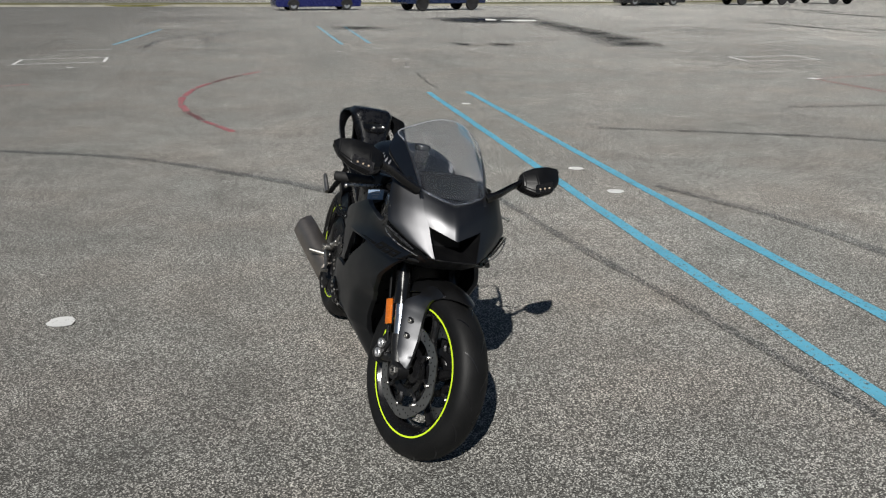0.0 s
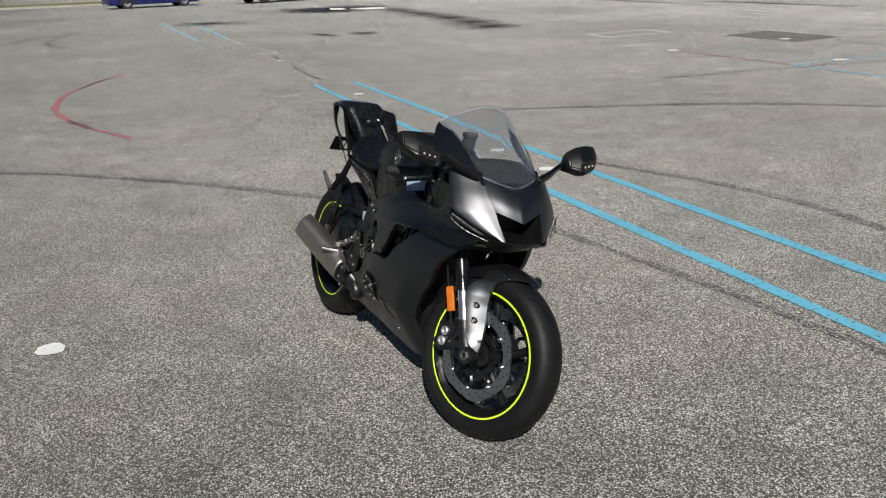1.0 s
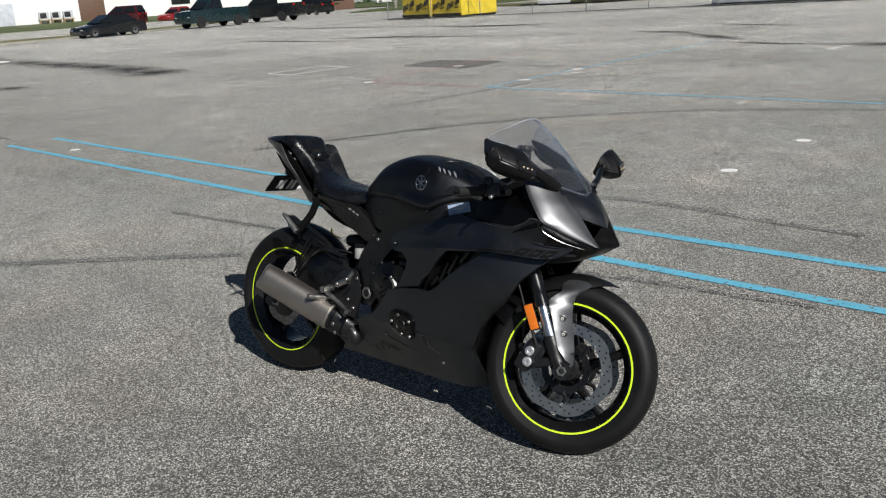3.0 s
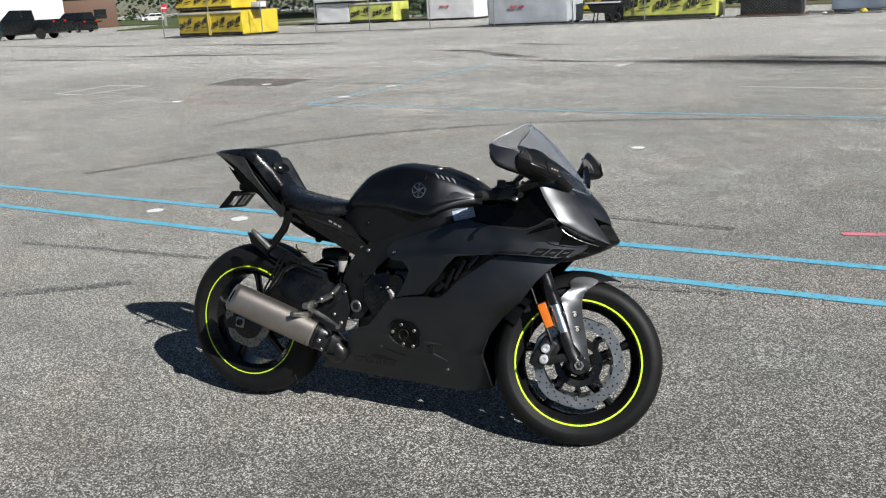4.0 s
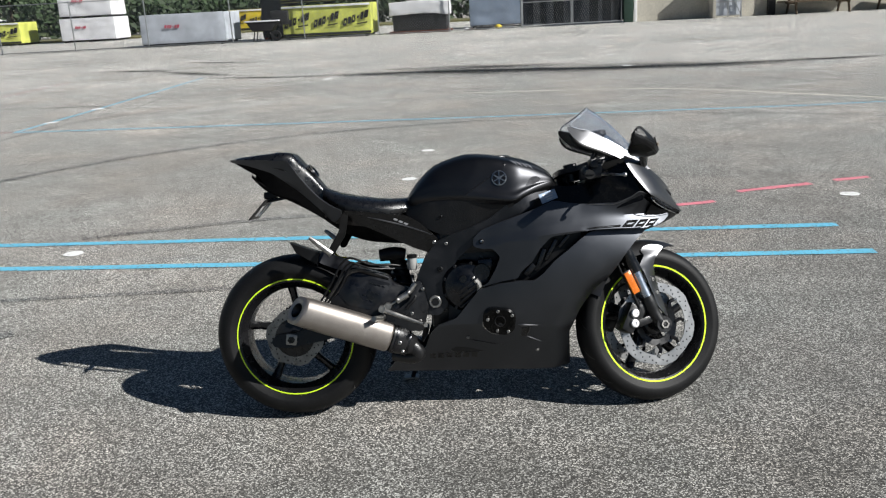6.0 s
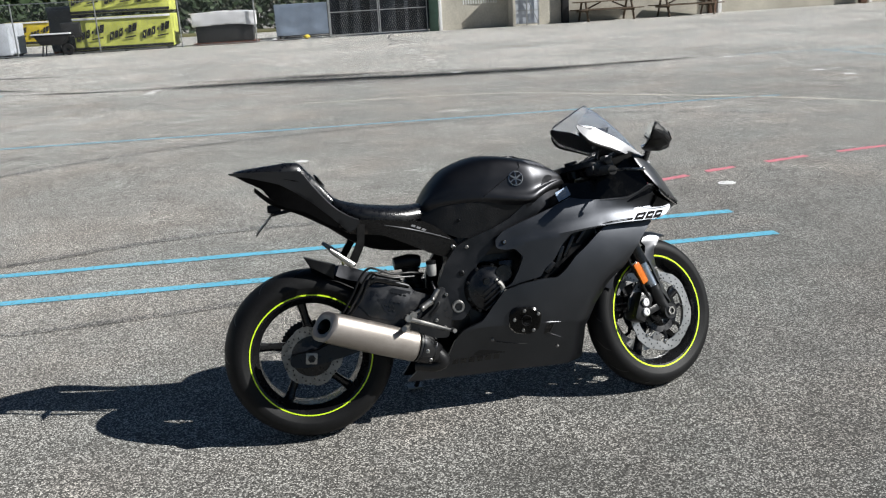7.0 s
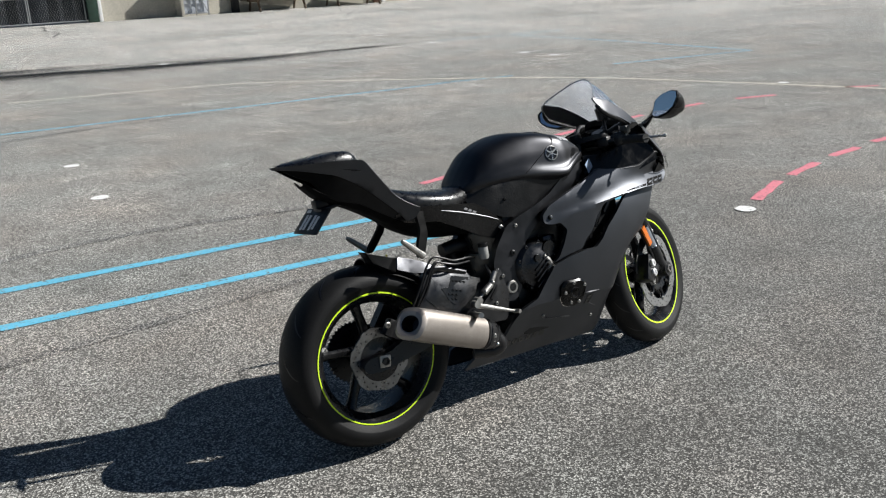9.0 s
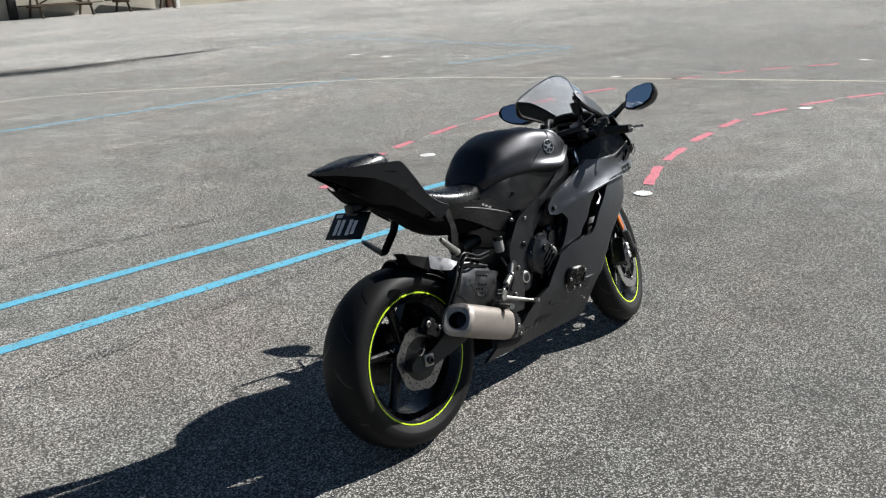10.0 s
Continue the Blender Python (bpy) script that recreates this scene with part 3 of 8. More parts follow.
# tall dark stack behind the cart
stack = thing("covered_stack", pose(44.0, 15.2, 0), "tall stack under a dark green-black cover", "load")
bm = bmesh.new()
box(bm, (1.1, 1.5, 2.1), (0, 0, 1.13), 0.08)
bmesh.ops.subdivide_edges(bm, edges=[x for x in bm.edges if x.calc_length() > 0.3], cuts=7, use_grid_fill=True)
for v in bm.verts:
    v.co += Vector((1, 1, 1)) * 0.09 * noise.noise(v.co * 2.1)
part("cover", bm, M_SHADE, stack, "loose dark cover")
bm = bmesh.new()
for k in range(3):
    box(bm, (1.2, 0.14, 0.1), (0, -0.6 + 0.6 * k, 0.05), 0.004)
part("bearer", bm, M_PALLET, stack, "red-brown timber bearers")

# wheeled cart
cart = thing("cart", pose(41.2, 15.3, 0), "dark wheeled cart with a pale tray", "cart")
bm = bmesh.new()
slab(bm, [(-0.9, 0.95), (0.75, 0.95), (0.45, 0.5), (-0.5, 0.5)], -0.35, 0.35, "X", 0.03)
part("tub", bm, M_DARK, cart)
bm = bmesh.new()
box(bm, (0.8, 1.75, 0.06), (0, -0.05, 0.98), 0.02)
part("tray", bm, M_WRAP, cart, "pale tray")
for y in (-0.4, 0.35):
    for x in (-0.28, 0.28):
        bm = bmesh.new()
        cyl(bm, (x, y, 0.5), (x * 1.15, y * 1.25, 0.0), 0.03, seg=8)
        part("leg", bm, M_DARK, cart)
bm = bmesh.new()
spin(bm, [(0.24, -0.05), (0.26, 0), (0.24, 0.05), (0.12, 0.04), (0.12, -0.04)], (-0.38, -0.75, 0.26), "X", 20)
part("wheel", bm, M_DARK, cart)
bm = bmesh.new()
box(bm, (0.7, 0.9, 0.7), (0.2, -0.9, 1.1), 0.1)
part("bag", bm, M_DARK, cart)

# chain-link fence
def fence(y0, y1, posts, mesh_step):
    e = thing("chain_link_fence", pose(0, 0, 0), "galvanised chain-link fence on thin steel posts", "fence", "fence runs")
    for y in posts:
        bm = bmesh.new()
        cyl(bm, (fence_x(y), y, 0), (fence_x(y), y, 2.4), 0.032, seg=8)
        part("post", bm, M_GALV, e)
    for z in (0.06, 2.36):
        bm = bmesh.new()
        cyl(bm, (fence_x(y0), y0, z), (fence_x(y1), y1, z), 0.02, seg=6)
        part("rail", bm, M_GALV, e)
    bm = bmesh.new()
    n, h = int((y1 - y0) / mesh_step), 2.3
    for k in range(-int(h / mesh_step), n + 1):
        for d in (1, -1):
            a, b2 = y0 + k * mesh_step, y0 + k * mesh_step + h
            za, zb = (0.05, 0.05 + h) if d > 0 else (0.05 + h, 0.05)
            ta, tb = max(0, (y0 - a) / h), min(1, (y1 - a) / h)
            if tb <= ta:
                continue
            p, q = Vector((0, a + ta * h, za + (zb - za) * ta)), Vector((0, a + tb * h, za + (zb - za) * tb))
            p.x, q.x = fence_x(p.y) + 0.006 * d, fence_x(q.y) + 0.006 * d
            s = Vector((0, -(q - p).z, (q - p).y)).normalized() * 0.0024
            bm.faces.new([bm.verts.new(v) for v in (p + s, q + s, q - s, p - s)])
    tagged(part("wire_mesh", bm, M_GALV, e), kind="stuff")
    return e


fence(2.45, 43.0, (2.45, 6.0, 9.5, 13.2, 16.8, 21.0, 24.7, 28.4, 31.9, 35.6, 39.4, 43.0), 0.14)

# double gate with dark cloth behind it
gate = thing("double_gate", pose(0, 0, 0), "pair of steel mesh gates with dark cloth behind", "gate")
for y0, y1 in ((2.4, 0.02), (-0.06, -2.45)):
    bm = bmesh.new()
    for y in (y0, y1):
        cyl(bm, (fence_x(y), y, 0.06), (fence_x(y), y, 2.4), 0.03, seg=8)
    for z in (0.1, 1.2, 2.36):
        cyl(bm, (fence_x(y0), y0, z), (fence_x(y1), y1, z), 0.025, seg=8)
    leaf = part("gate_leaf", bm, M_GALV, gate)
    bm = bmesh.new()
    for k in range(22):
        for d in (1, -1):
            a = y1 + (y0 - y1) * k / 22
            b2 = a + (y0 - y1) / 22 * 10 * d
            t = 1.0
            if b2 > y0:
                t = (y0 - a) / (b2 - a)
            if b2 < y1:
                t = (y1 - a) / (b2 - a)
            p, q = Vector((fence_x(a), a, 0.1)), Vector((fence_x(a), a + (b2 - a) * t, 0.1 + 2.26 * t))
            s = Vector((0, -(q - p).z, (q - p).y)).normalized() * 0.0025
            bm.faces.new([bm.verts.new(v) for v in (p + s, q + s, q - s, p - s)])
    part("wire_mesh", bm, M_GALV, leaf)
bm = bmesh.new()
n = 24
rows = [[bm.verts.new((fence_x(0) + 0.25 + 0.06 * math.sin(k * 1.7) + 0.04 * math.sin(k * 4.1), 2.5 - 5.1 * k / n, z)) for k in range(n + 1)] for z in (0.12, 0.9, 1.7, 2.45)]
skin(bm, rows, closed=False)
bmesh.ops.solidify(bm, geom=list(bm.faces), thickness=0.01)
part("shade_cloth", bm, M_SHADE, gate, "dark shade cloth")
bm = bmesh.new()
box(bm, (0.3, 0.45, 3.4), (fence_x(-2.75), -2.78, 1.7), 0.02)
tagged(mesh_ob("corner_post", bm, M_GREENPOST), "thick dark green corner post by the gate", "post")
bm = bmesh.new()
box(bm, (0.12, 0.16, 3.4), (fence_x(-3.1) - 0.05, -3.12, 1.7), 0.01)
tagged(mesh_ob("corner_post", bm, M_WHITEPAINT), "slim white painted post beside the wall", "post")

# litter at the foot of the fence
for y, m, s in ((3.6, M_BANNER, (0.3, 0.35, 0.22)), (4.3, M_DARK, (0.3, 0.9, 0.16)), (2.95, M_WRAP, (0.25, 0.4, 0.1)), (5.2, M_WRAP, (0.2, 0.28, 0.14)), (4.9, M_WOOD, (0.3, 0.8, 0.08))):
    bm = bmesh.new()
    bmesh.ops.create_icosphere(bm, subdivisions=2, radius=0.5, matrix=Matrix.Translation((fence_x(y) + 0.35, y, s[2] / 2)) @ Matrix.Diagonal((*s, 1)))
    for v in bm.verts:
        v.co += Vector((1, 1, 1)) * 0.07 * noise.noise(v.co * 7)
        v.co.z = max(v.co.z, 0.004)
    tagged(mesh_ob("rubbish_bag", bm, m, smooth=0.3), "crumpled rubbish lying at the foot of the fence", "rubbish")

# concrete wall with pilasters, a steel cage and a fin wall that shades it
def wall_run(name, y0, y1, x0, x1, h, label):
    bm = bmesh.new()
    d = 0.3
    a = [(x0, y0), (x1, y1), (x1 + d, y1), (x0 + d, y0)]
    slab(bm, a, 0, h, "Z", 0.02)
    return tagged(mesh_ob(name, bm, M_CONCRETE), label, "wall", kind="structure")


wall_run("wall_east", -3.2, -18.2, fence_x(-3.2), fence_x(-18.2), 3.6, "tall weathered concrete wall")
wall_run("wall_south_east", -18.6, -60.0, fence_x(-18.6) + 0.3, fence_x(-60) + 0.3, 2.6, "lower weathered concrete wall")
for y, m, w in ((-9.7, M_DARK, 0.35), (-18.0, M_BROWN, 0.4), (-18.4, M_WHITEPAINT, 0.22), (-27.2, M_BROWN, 0.4), (-27.6, M_WHITEPAINT, 0.2)):
    bm = bmesh.new()
    box(bm, (0.3, w, 3.3), (fence_x(y) - 0.13, y, 1.65), 0.02)
    tagged(mesh_ob("pilaster", bm, m), "upright pilaster against the concrete wall", "pilaster", kind="structure")
bm = bmesh.new()
box(bm, (1.07, 0.14, 2.3), (fence_x(-6.7) - 0.53, -6.74, 1.15), 0.01)
tagged(mesh_ob("fin_wall", bm, M_CONCRETE), "short concrete fin wall standing out from the wall", "wall", kind="structure")
cage = thing("steel_cage", pose(fence_x(-7.4) - 1.05, -7.4, 0), "galvanised steel cage door against the wall", "cage")
for y in (-0.6, 0.0, 0.62):
    bm = bmesh.new()
    box(bm, (0.06, 0.06, 2.3), (0, y, 1.15), 0.005)
    part("upright", bm, M_GALV, cage)
for z in (0.12, 0.75, 1.4, 2.25):
    bm = bmesh.new()
    box(bm, (0.05, 1.28, 0.05), (0, 0, z), 0.005)
    part("crossbar", bm, M_GALV, cage)
bm = bmesh.new()
cyl(bm, (0, -0.58, 0.15), (0, -0.02, 1.38), 0.02, seg=6)
part("brace", bm, M_GALV, cage)
bm = bmesh.new()
box(bm, (0.02, 1.2, 2.1), (0.12, 0, 1.15), 0.004)
part("panel", bm, M_WRAP_GREY, cage, "grey sheet infill")
bm = bmesh.new()
for k in range(14):
    box(bm, (0.05, 0.06, 1.9), (fence_x(-5.2) - 0.04, -4.35 - 0.13 * k, 2.15), 0.012)
tagged(mesh_ob("corrugated_panel", bm, M_WHITEPAINT), "white corrugated panel on the concrete wall", "panel", kind="structure")


def picnic_table(at, length):
    t = thing("picnic_table", pose(*at, 0, 0, 90), "weathered wooden picnic table with attached benches", "picnic table", "picnic tables by the wall")
    for k in range(5):
        bm = bmesh.new()
        box(bm, (length, 0.14, 0.04), (0, -0.3 + 0.15 * k, 0.76), 0.006)
        part("top_plank", bm, M_WOOD, t)
    for y in (-0.72, -0.56, 0.56, 0.72):
        bm = bmesh.new()
        box(bm, (length, 0.14, 0.04), (0, y, 0.46), 0.006)
        part("bench_plank", bm, M_WOOD, t)
    for x in (-length * 0.36, length * 0.36):
        for s in (-1, 1):
            bm = bmesh.new()
            cyl(bm, (x, s * 0.28, 0.74), (x, s * 0.66, 0.0), 0.05, seg=6)
            part("leg", bm, M_WOOD, t)
        bm = bmesh.new()
        box(bm, (0.05, 1.5, 0.09), (x + 0.05, 0, 0.41), 0.005)
        part("beam", bm, M_WOOD, t)
        bm = bmesh.new()
        cyl(bm, (x, 0, 0.43), (x * 0.25, 0, 0.73), 0.03, seg=6)
        part("brace", bm, M_WOOD, t)
    return t


for y in (-11.7, -16.0):
    t = picnic_table((41.7, y, 0), 3.0)
    t.matrix_world = t.matrix_world @ Matrix.Diagonal((1.12, 1.2, 1.28, 1))

# grass, kerb and lane beyond the lot
def verge(name, pts, material, label):
    bm = bmesh.new()
    top = [bm.verts.new((x, y, 0.12)) for x, y in pts]
    low = [bm.verts.new((x, y, -0.05)) for x, y in pts]
    bm.faces.new(top)
    for k in range(len(pts)):
        bm.faces.new((low[k], low[(k + 1) % len(pts)], top[(k + 1) % len(pts)], top[k]))
    return tagged(mesh_ob(name, bm, material), label, "grass", kind="structure")


KERB_LINE = [(-140, 78.0), (-20, 69.0), (4, 66.5), (24, 65.6), (36, 67.5), (44, 72.0), (50, 80.0)]
WALL_LINE = [(-140, 154.3), (-20, 124.5), (4, 118.5), (24, 113.5), (40, 109.5), (60, 104.5), (84, 98.6)]


def bank(name, f0, f1, z0, z1, material, label, category):
    """A strip of rising land between the kerb and the building."""
    bm = bmesh.new()
    lines = []
    for f, z in ((f0, z0 - 0.2), (f0, z0), ((f0 + f1) / 2, (z0 + z1) / 2), (f1, z1), (f1, z1 - 0.2)):
        lines.append([bm.verts.new((kx + (wx - kx) * f, ky + (wy - ky) * f, z)) for (kx, ky), (wx, wy) in zip(KERB_LINE, WALL_LINE)])
    skin(bm, lines, closed=False)
    tagged(mesh_ob(name, bm, material), label, category, kind="structure")


bank("grass_verge", 0.0, 0.10, 0.13, 0.17, M_DRY, "thin dry grass strip behind the kerb", "grass")
bank("side_lane", 0.10, 0.48, 0.16, 0.50, M_PALE, "pale asphalt lane before the building", "road")
bank("grass_verge", 0.48, 1.02, 0.53, 1.02, M_GRASS, "mown grass bank below the building", "grass")
verge("grass_verge", [(64, 74), (150, 132), (170, 128), (92, 62), (70, 62)], M_GRASS, "mown grass by the road corner")
verge("grass_verge", [(60, 60), (66, 60), (66, -2), (60, -2)], M_DRY, "rough grass behind the fence")
verge("grass_field", [(100, 150), (260, 260), (300, 60), (130, 60), (84, 20), (84, 48)], M_GRASS, "wide mown grass field")
bm = bmesh.new()
rows = []
for i, (x, y) in enumerate(smooth_line([(x, y, 0) for x, y in KERB_LINE], 4)[k].xy for k in range(4 * (len(KERB_LINE) - 1) + 1)):
    rows.append([bm.verts.new((x, y - 0.2, 0.0)), bm.verts.new((x, y - 0.18, 0.14)), bm.verts.new((x, y + 0.02, 0.15))])
skin(bm, rows, closed=False)
tagged(mesh_ob("kerb", bm, M_KERB), "pale concrete kerb along the car park", "kerb", kind="structure")

# long white building with door, windows and plinth
bld = thing("white_building", pose(30, 112, 0.9, 0, 0, -14), "long low white rendered building", "building")
bm = bmesh.new()
box(bm, (67.3, 12, 6.5), (17.15, 6, 3.25), 0.05)
part("wall", bm, M_WHITEPAINT, bld)
bm = bmesh.new()
box(bm, (68.1, 13, 0.4), (17.15, 6, 6.7), 0.05)
part("roof", bm, M_GALV, bld)
for x, w, z, h, m, nm in ((-14, 1.6, 1.2, 2.4, M_WRAP_GREY, "door"), (12.3, 1.7, 1.3, 2.6, M_WRAP_GREY, "door"), (22.0, 3.0, 1.5, 3.0, M_BROWN, "door"), (-3, 3.6, 1.9, 1.4, M_CARGLASS, "window"), (33, 2.4, 2.0, 1.3, M_CARGLASS, "window")):
    bm = bmesh.new()
    box(bm, (w, 0.12, h), (x, -0.03, z), 0.02)
    part(nm, bm, m, bld)


# wall units on a timber rack before the building, and a brown brick house beyond its end
for k in range(3):
    unit = thing("wall_unit", pose(30, 112, 0.9, 0, 0, -14) @ Matrix.Translation((16.2 + 1.35 * k, -1.0, 0.45)), "pale boxed cooling unit on a timber rack", "cooling unit", "cooling units by the building")
    bm = bmesh.new()
    box(bm, (1.1, 0.5, 0.9), (0, 0, 0.55), 0.03)
    part("case", bm, M_WRAP_GREY, unit)
    bm = bmesh.new()
    box(bm, (0.7, 0.03, 0.6), (-0.1, -0.26, 0.55), 0.02)
    part("fan_grille", bm, M_DARK, unit)
    bm = bmesh.new()
    for x in (-0.5, 0.5):
        box(bm, (0.12, 0.6, 0.55), (x, 0, -0.18), 0.01)
    box(bm, (1.3, 0.7, 0.12), (0, 0, 0.05), 0.01)
    part("rack", bm, M_RACK, unit, "sandy timber rack")
house = thing("brick_house", pose(86.0, 102.5, 0.0, 0, 0, -38), "low brown brick house with a dark roof", "building")
bm = bmesh.new()
box(bm, (6.8, 8, 4.2), (0, 4, 2.1), 0.05)
part("wall", bm, M_BROWN, house)
bm = bmesh.new()
box(bm, (7.6, 9, 0.5), (0, 4, 4.4), 0.1)
part("roof", bm, M_DARK, house, "dark roof")
bm = bmesh.new()
box(bm, (1.6, 0.1, 1.2), (1.2, -0.03, 1.9), 0.02)
part("window", bm, M_CARGLASS, house)


def woods(name, pts, height, leaf, seed, count, label):
    """A far belt of trees: trunks with limbs and a mass of small leaf clumps."""
    r = random.Random(seed)
    bm = bmesh.new()
    for _ in range(count):
        k = r.random() * (len(pts) - 1)
        i = min(int(k), len(pts) - 2)
        a, b2 = Vector(pts[i]), Vector(pts[i + 1])
        p = a.lerp(b2, k - i)
        z = height * (r.random() ** 0.8) * (0.8 + 0.35 * noise.noise(Vector((p.x * 0.09, p.y * 0.09, seed))))
        c = Vector((p.x + r.gauss(0, 2.2), p.y + r.gauss(0, 2.2), max(0.2, z)))
        u = Vector((r.gauss(0, 1), r.gauss(0, 1), r.gauss(0, 1))).normalized()
        v = u.orthogonal().normalized()
        s = leaf * r.uniform(0.5, 1.3)
        bm.faces.new([bm.verts.new(c + u * s), bm.verts.new(c + v * s * 0.7), bm.verts.new(c - u * s * 0.9), bm.verts.new(c - v * s * 0.6)])
    return tagged(mesh_ob(name, bm, M_LEAF, smooth=0.1), label, "woods", kind="stuff")


woods("far_woods", [(88, 10), (96, 40), (118, 62), (150, 92), (190, 150), (150, 190)], 14, 0.75, 3, 9000, "dark green belt of trees behind the field")
woods("hedge", [(70, -12), (69, 6), (70, 26), (73, 44)], 4.2, 0.3, 5, 9000, "dense dark green shrubs behind the fence")
woods("far_woods", [(-160, 130), (-60, 128), (10, 132), (110, 128)], 13, 0.8, 8, 3000, "dark green trees behind the building")
for k in range(14):
    r = random.Random(40 + k)
    x, y = 90 + 6 * k * 0.7 + r.uniform(-1, 1), 14 + 7 * k
    bm = bmesh.new()
    tube(bm, [(x, y, 0), (x + r.uniform(-0.3, 0.3), y, 4), (x + r.uniform(-0.6, 0.6), y, 9)], [0.32, 0.22, 0.08], 7, 3)
    tagged(mesh_ob("tree_trunk", bm, M_BARK), "straight grey trunk at the edge of the woods", "tree", "edge trees")

# road sign
sign = thing("road_sign", pose(73.0, 76.0, 0.1, 0, 0, -45), "red octagonal road sign on a pale post", "road sign")
bm = bmesh.new()
box(bm, (0.3, 0.22, 2.0), (0, 0, 1.0), 0.03)
part("post", bm, M_KERB, sign, "pale post")
bm = bmesh.new()
slab(bm, [(0.42 * math.cos(radians(22.5 + 45 * k)), 2.0 + 0.42 * math.sin(radians(22.5 + 45 * k))) for k in range(8)], -0.16, -0.13, "Y")
part("plate", bm, surface("red sign enamel", (0.6, 0.02, 0.03), 0.4), sign, "red octagonal plate")
bm = bmesh.new()
box(bm, (0.55, 0.01, 0.16), (0, -0.165, 2.0), 0)
part("sign_bar", bm, M_WHITEPAINT, sign, "white bar")


# ---- parked vehicles ----
def vehicle(kind, at, turn, paint, length, label, height=1.45, width=1.8):
    """A parked car or pickup, nose towards its own +x."""
    e = thing({"pickup": "pickup_truck"}.get(kind, "car"), pose(*at, 0, 0, turn), label, "pickup" if kind == "pickup" else "car", "parked vehicles")
    h, g, l2, w2 = height, 0.22 if kind != "pickup" else 0.42, length / 2, width / 2
    belt = g + (h - g) * 0.56
    if kind == "pickup":
        low = [(-l2, g + 0.1), (-l2, belt), (-l2 * 0.12, belt), (l2 * 0.45, belt), (l2 * 0.95, belt - 0.12), (l2, g + 0.35), (l2 * 0.97, g)]
        top = [(-l2 * 0.14, belt - 0.02), (-l2 * 0.12, h - 0.05), (l2 * 0.2, h), (l2 * 0.48, belt - 0.02)]
    elif kind == "sedan":
        low = [(-l2, g + 0.12), (-l2 * 0.98, belt), (-l2 * 0.6, belt + 0.04), (l2 * 0.42, belt), (l2 * 0.93, belt - 0.2), (l2, g + 0.3), (l2 * 0.97, g)]
        top = [(-l2 * 0.76, belt), (-l2 * 0.46, h), (l2 * 0.10, h), (l2 * 0.48, belt - 0.02)]
    else:
        low = [(-l2, g + 0.12), (-l2, belt), (l2 * 0.5, belt), (l2 * 0.93, belt - 0.15), (l2, g + 0.3), (l2 * 0.97, g)]
        top = [(-l2 * 0.97, belt), (-l2 * 0.86, h), (l2 * 0.12, h), (l2 * 0.52, belt - 0.02)]
    low = [(-l2 * 0.97, g), *low]
    bm = bmesh.new()
    slab(bm, low, -w2, w2, "Y", 0.07)
    body = part("body", bm, paint, e)
    bm = bmesh.new()
    a = [[bm.verts.new((x, s * (w2 - 0.06 - (0.16 if z > belt + 0.1 else 0)), z)) for x, z in top] for s in (-1, 1)]
    skin(bm, a)
    bmesh.ops.bevel(bm, geom=list(bm.edges), offset=0.04, segments=2, affect="EDGES")
    cab = part("cabin", bm, paint, e)
    cx = sum(x for x, _ in top) / 4
    for s in (-1, 1):
        for f0, f1 in ((0.04, 0.48), (0.52, 0.96)):
            bm = bmesh.new()
            zb, zt = belt + 0.05, h - 0.1
            xb = [top[0][0] + 0.12 + (top[3][0] - top[0][0] - 0.24) * f for f in (f0, f1)]
            xt = [top[1][0] + 0.08 + (top[2][0] - top[1][0] - 0.16) * f for f in (f0, f1)]
            ys = (w2 - 0.05, w2 - 0.195)
            q = [(xb[0], s * ys[0], zb), (xb[1], s * ys[0], zb), (xt[1], s * ys[1], zt), (xt[0], s * ys[1], zt)]
            f = [bm.verts.new(p) for p in q]
            f2 = [bm.verts.new((p[0], p[1] - s * 0.03, p[2])) for p in q]
            skin(bm, [f, f2])
            part("side_window", bm, M_CARGLASS, cab)
    for i, j, o in ((3, 2, 0.02), (0, 1, -0.02)):
        bm = bmesh.new()
        q = [(top[i][0] + o, -(w2 - 0.16), top[i][1] + 0.07), (top[i][0] + o, w2 - 0.16, top[i][1] + 0.07), (top[j][0] + o, w2 - 0.3, top[j][1] - 0.06), (top[j][0] + o, -(w2 - 0.3), top[j][1] - 0.06)]
        f = [bm.verts.new(p) for p in q]
        f2 = [bm.verts.new((p[0] - o * 1.5, p[1], p[2] - 0.01)) for p in q]
        skin(bm, [f, f2])
        part("windscreen" if i == 3 else "rear_window", bm, M_CARGLASS, cab)
    if kind == "pickup":
        bm = bmesh.new()
        box(bm, (l2 * 0.8, width - 0.24, 0.02), (-l2 * 0.56, 0, belt + 0.012), 0)
        part("bed", bm, M_DARK, body, "dark open bed")
    wr = 0.32 if kind != "pickup" else 0.42
